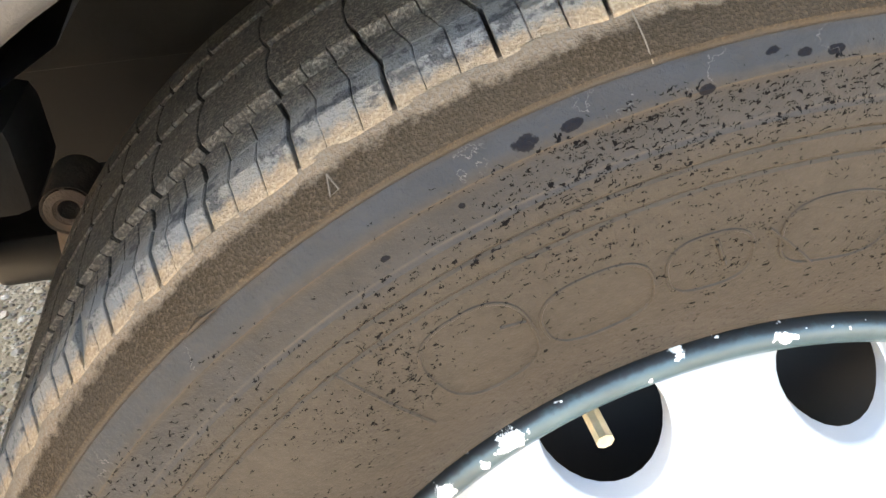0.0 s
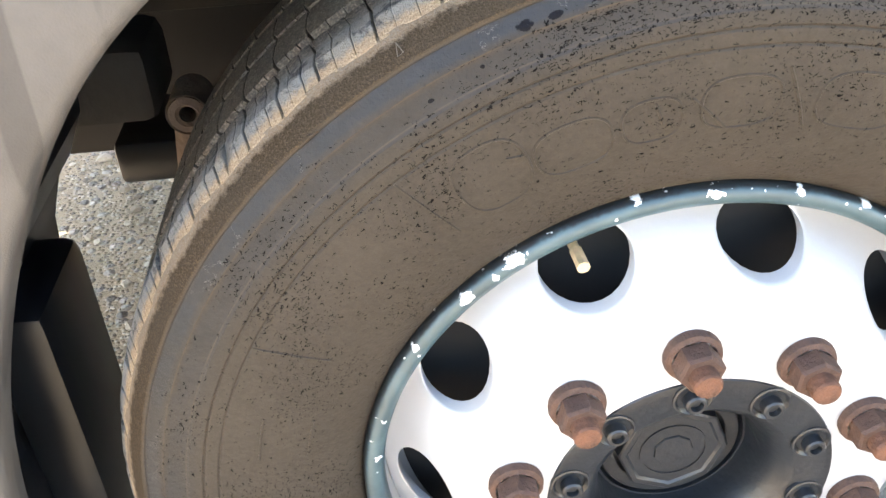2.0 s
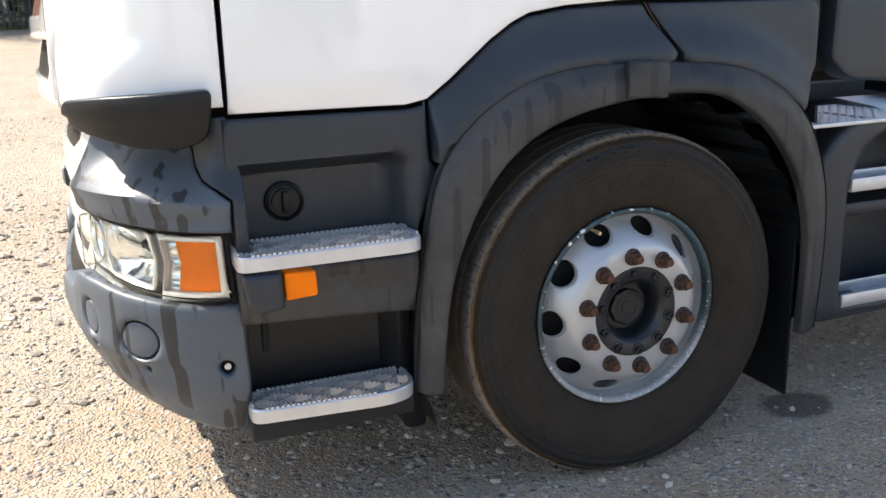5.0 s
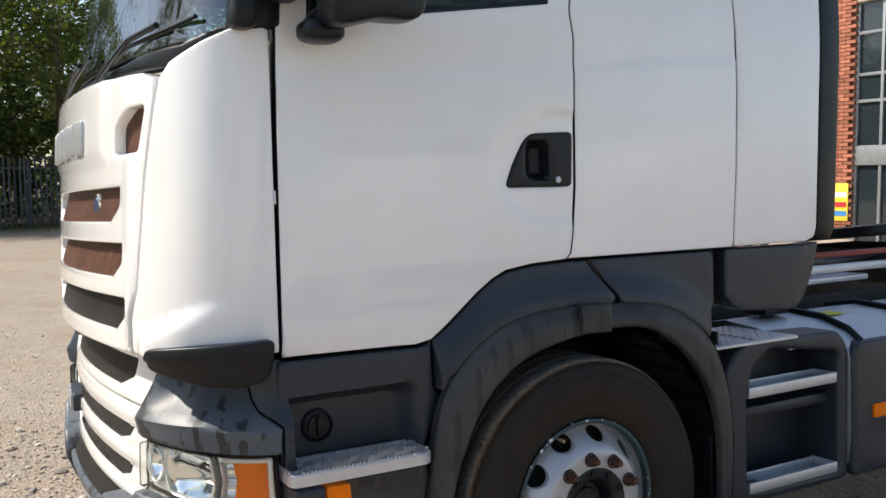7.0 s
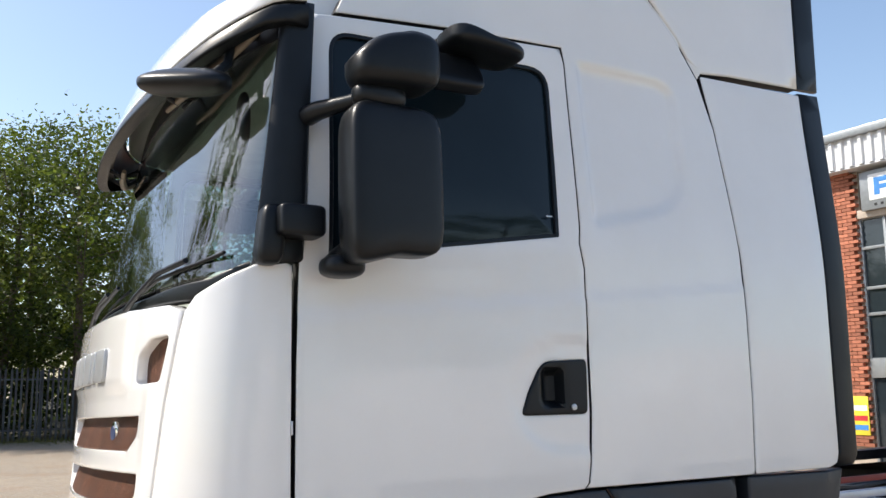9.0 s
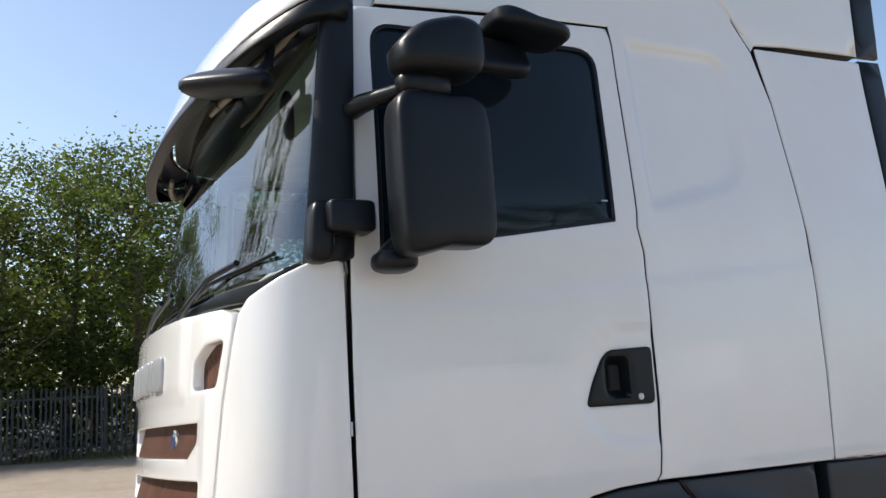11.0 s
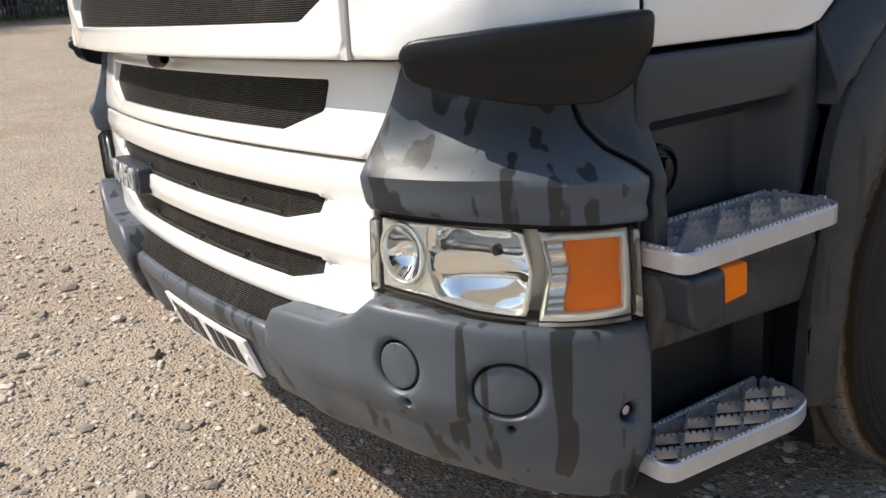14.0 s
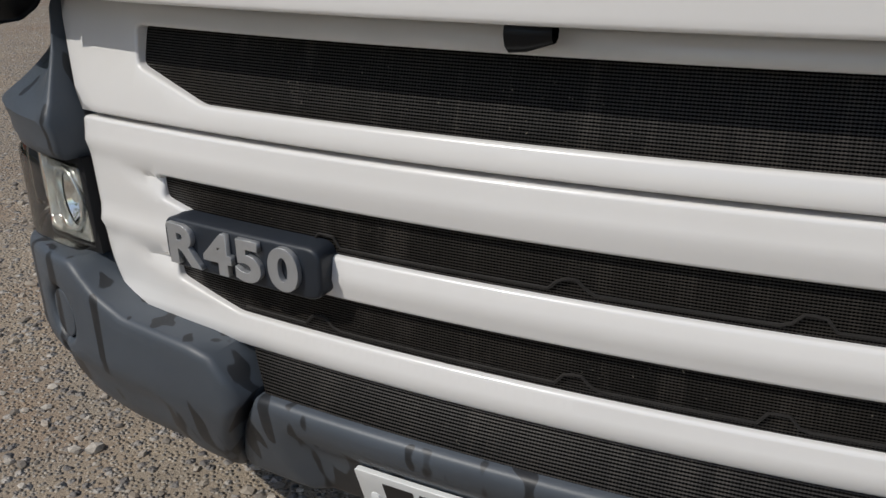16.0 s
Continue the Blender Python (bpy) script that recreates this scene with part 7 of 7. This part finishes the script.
lanes = [[bank.verts.new((x, y + 0.045 * x, 0.012 + (0.5 if y > 34 else 0.0) * (y - 34) / 20)) for y in (29.45, 31.0, 34.0, 44.0, 70.0)] for x in (-60, -40, -24, -10, 0, 10, 25, 45)]
for u, v in zip(lanes, lanes[1:]):
    for k in range(4):
        bank.faces.new([u[k], v[k], v[k + 1], u[k + 1]])
tagged(finish("woodland_floor", bank, shade_floor), "ground under the trees with their shade painted in", "ground", kind="structure")
grass_v, grass_f = [], []
for k in range(9000):
    x, q = rnd.uniform(-24, 14), rnd.random() ** 2
    y = 28.0 + 0.045 * (x + 24) - 3.2 * q * (0.6 + 0.4 * math.sin(x * 0.7)) + 0.2
    h, a, b = rnd.uniform(0.05, 0.22) * (1.2 - q), rnd.uniform(0, 6.28), rnd.gauss(0, 0.05)
    i = len(grass_v)
    grass_v += [(x - 0.012 * math.cos(a), y - 0.012 * math.sin(a), -0.03), (x + 0.012 * math.cos(a), y + 0.012 * math.sin(a), -0.03), (x + b, y + b, h)]
    grass_f.append((i, i + 1, i + 2))
gm = bpy.data.meshes.new("grass")
gm.from_pydata(grass_v, [], grass_f)
gm.materials.append(leaf_material("dry_grass", (0.16, 0.14, 0.05)))
tagged(new("grass_strip", gm), "dry grass strip at the fence's foot", "grass", kind="stuff")

# ---------------------------------------------------------------- brick office
BRICK = material("red_brick", (0.36, 0.13, 0.075), 0.85, vary=0.15, scale=30, bump=0.4, bump_scale=150, random=0.35)
MORTAR = material("mortar", (0.42, 0.36, 0.30), 0.9, vary=0.1, scale=20)
CLAD = material("white_cladding", (0.62, 0.63, 0.64), 0.4, vary=0.04, scale=2)
OFFICE_GLASS = material("office_glass", (0.02, 0.028, 0.034), 0.03, vary=0.1, coat=0.2)
FRAME = material("window_frame", (0.28, 0.30, 0.31), 0.4, metal=0.4)
BX = 14.0
office = tagged(new("brick_building"), "two-storey red brick office with dark glazing and white eaves", "building")
office.location = (BX, 0, 0)
finish("wall", box_bm((0.12, 9.04, -0.3), (12, 26, 5.95), 0), MORTAR, office)
finish("wall", box_bm((0.12, -3.0, -0.3), (12, 4.2, 5.95), 0), MORTAR, office)
bm = bmesh.new()
box_bm((0.0, -0.1075, 0.0), (0.12, 0.1075, 0.065), 0.003, 1, bm)
bme = bpy.data.meshes.new("brick")
bm.to_mesh(bme)
bm.free()
bme.materials.append(BRICK)
count = 0
for row in range(74):
    for col in range(5):
        y = 9.1525 + col * 0.225 + (0.1125 if row % 2 else 0.0)
        if count < 300 and row > 13:
            ob = new("brick", bme)
            ob.parent = office
            ob.location = (random.uniform(-0.003, 0.003), y, 0.4 + row * 0.075)
            count += 1
joined = bmesh.new()
for row in range(76):
    for col in range(70):
        y = 9.1525 + col * 0.225 + (0.1125 if row % 2 else 0.0)
        if col < 5 and row > 13 and (row - 14) * 5 + col < 300:
            continue
        z = 0.4 + row * 0.075 if row < 75 else 0.4 + 75 * 0.075
        if z > 5.85:
            continue
        v = [joined.verts.new(c) for c in ((0, y - 0.1075, z), (0, y + 0.1075, z), (0, y + 0.1075, z + 0.065), (0, y - 0.1075, z + 0.065), (0.12, y - 0.1075, z), (0.12, y + 0.1075, z), (0.12, y + 0.1075, z + 0.065), (0.12, y - 0.1075, z + 0.065))]
        for q in ((0, 1, 2, 3), (4, 7, 6, 5), (0, 4, 5, 1), (3, 2, 6, 7), (0, 3, 7, 4), (1, 5, 6, 2)):
            joined.faces.new([v[i] for i in q])
tagged(finish("brickwork", joined, BRICK, office), kind="stuff")
glazing = new("window")
glazing.parent = office
finish("lintel", box_bm((0.02, 4.2, 4.93), (0.3, 9.04, 5.10), 0.005), MORTAR, office)
finish("spandrel", box_bm((0.06, 4.2, 1.74), (0.2, 9.04, 2.10), 0.005), FRAME, office)
ys = [9.04, 8.50, 7.85, 7.2, 6.55, 5.9, 5.25, 4.6, 4.2]
zs = [4.93, 4.33, 3.52, 3.0, 2.10]
for a, b in zip(ys, ys[1:]):
    for c, d in zip(zs, zs[1:]):
        finish("pane", box_bm((0.13, b + 0.03, d + 0.03), (0.14, a - 0.03, c - 0.03), 0), OFFICE_GLASS, glazing)
    finish("pane", box_bm((0.13, b + 0.03, 0.05), (0.14, a - 0.03, 1.72), 0), OFFICE_GLASS, glazing)
for a in ys:
    finish("mullion", box_bm((0.08, a - 0.03, -0.05), (0.16, a + 0.03, 4.93), 0.004), FRAME, glazing)
for c in zs:
    finish("transom", box_bm((0.085, 4.2, c - 0.03), (0.16, 9.04, c + 0.03), 0.004), FRAME, glazing)
finish("interior", box_bm((0.5, 4.2, -0.1), (0.6, 9.04, 5.0), 0), DARK, office)
sign = finish("sign_board", box_bm((-0.08, 6.1, 5.05), (0.0, 8.86, 5.84), 0.01), FRAME, office, "grey company sign with a white panel")
finish("sign_panel", box_bm((-0.086, 6.4, 5.24), (-0.08, 8.66, 5.76), 0.002), PLATE_WHITE, sign)
BLUE = material("sign_blue", (0.05, 0.22, 0.55), 0.4)
mark = box_bm((-0.092, 8.42, 5.33), (-0.086, 8.54, 5.68), 0)
box_bm((-0.092, 8.20, 5.58), (-0.086, 8.42, 5.68), 0, 1, mark)
box_bm((-0.092, 8.24, 5.44), (-0.086, 8.42, 5.53), 0, 1, mark)
finish("logo_shape", mark, BLUE, sign)
for k in range(9):
    finish("logo_shape", box_bm((-0.092, 8.02 - 0.2 * k, 5.36), (-0.086, 8.12 - 0.2 * k, 5.68), 0), BLUE, sign)
    finish("small_print_bar", box_bm((-0.086, 8.5 - 0.14 * k, 5.12), (-0.081, 8.56 - 0.14 * k, 5.17), 0), INK, sign)
eaves = bmesh.new()
y = -3.0
rib = [(0.0, 0.0), (0.10, 0.0), (0.125, -0.05), (0.20, -0.05), (0.225, 0.0)]
prev = None
while y < 26:
    for dy, dx in rib:
        pair = [eaves.verts.new((dx - 0.25, y + dy, z)) for z in (5.96, 6.56)]
        if prev:
            eaves.faces.new([prev[0], pair[0], pair[1], prev[1]])
        prev = pair
    y += 0.225
finish("eaves_cladding", eaves, CLAD, office, "white ribbed eaves cladding", 20)
finish("soffit", box_bm((-0.26, -3.0, 5.93), (0.3, 26, 5.96), 0), CLAD, office)
finish("gutter", box_bm((-0.36, -3.0, 6.55), (12, 26, 6.72), 0.02), FRAME, office)
notice = finish("notice_board", box_bm((-0.02, 9.10, 0.62), (0.0, 9.52, 1.38), 0.004), material("notice_yellow", (0.75, 0.6, 0.05), 0.5), office, "yellow safety notice with coloured bars")
for z, mat in ((1.1, PLATE_WHITE), (0.9, material("notice_red", (0.5, 0.03, 0.04), 0.5)), (0.72, BLUE)):
    finish("notice_bar", box_bm((-0.024, 9.13, z), (-0.02, 9.49, z + 0.1), 0), mat, notice)


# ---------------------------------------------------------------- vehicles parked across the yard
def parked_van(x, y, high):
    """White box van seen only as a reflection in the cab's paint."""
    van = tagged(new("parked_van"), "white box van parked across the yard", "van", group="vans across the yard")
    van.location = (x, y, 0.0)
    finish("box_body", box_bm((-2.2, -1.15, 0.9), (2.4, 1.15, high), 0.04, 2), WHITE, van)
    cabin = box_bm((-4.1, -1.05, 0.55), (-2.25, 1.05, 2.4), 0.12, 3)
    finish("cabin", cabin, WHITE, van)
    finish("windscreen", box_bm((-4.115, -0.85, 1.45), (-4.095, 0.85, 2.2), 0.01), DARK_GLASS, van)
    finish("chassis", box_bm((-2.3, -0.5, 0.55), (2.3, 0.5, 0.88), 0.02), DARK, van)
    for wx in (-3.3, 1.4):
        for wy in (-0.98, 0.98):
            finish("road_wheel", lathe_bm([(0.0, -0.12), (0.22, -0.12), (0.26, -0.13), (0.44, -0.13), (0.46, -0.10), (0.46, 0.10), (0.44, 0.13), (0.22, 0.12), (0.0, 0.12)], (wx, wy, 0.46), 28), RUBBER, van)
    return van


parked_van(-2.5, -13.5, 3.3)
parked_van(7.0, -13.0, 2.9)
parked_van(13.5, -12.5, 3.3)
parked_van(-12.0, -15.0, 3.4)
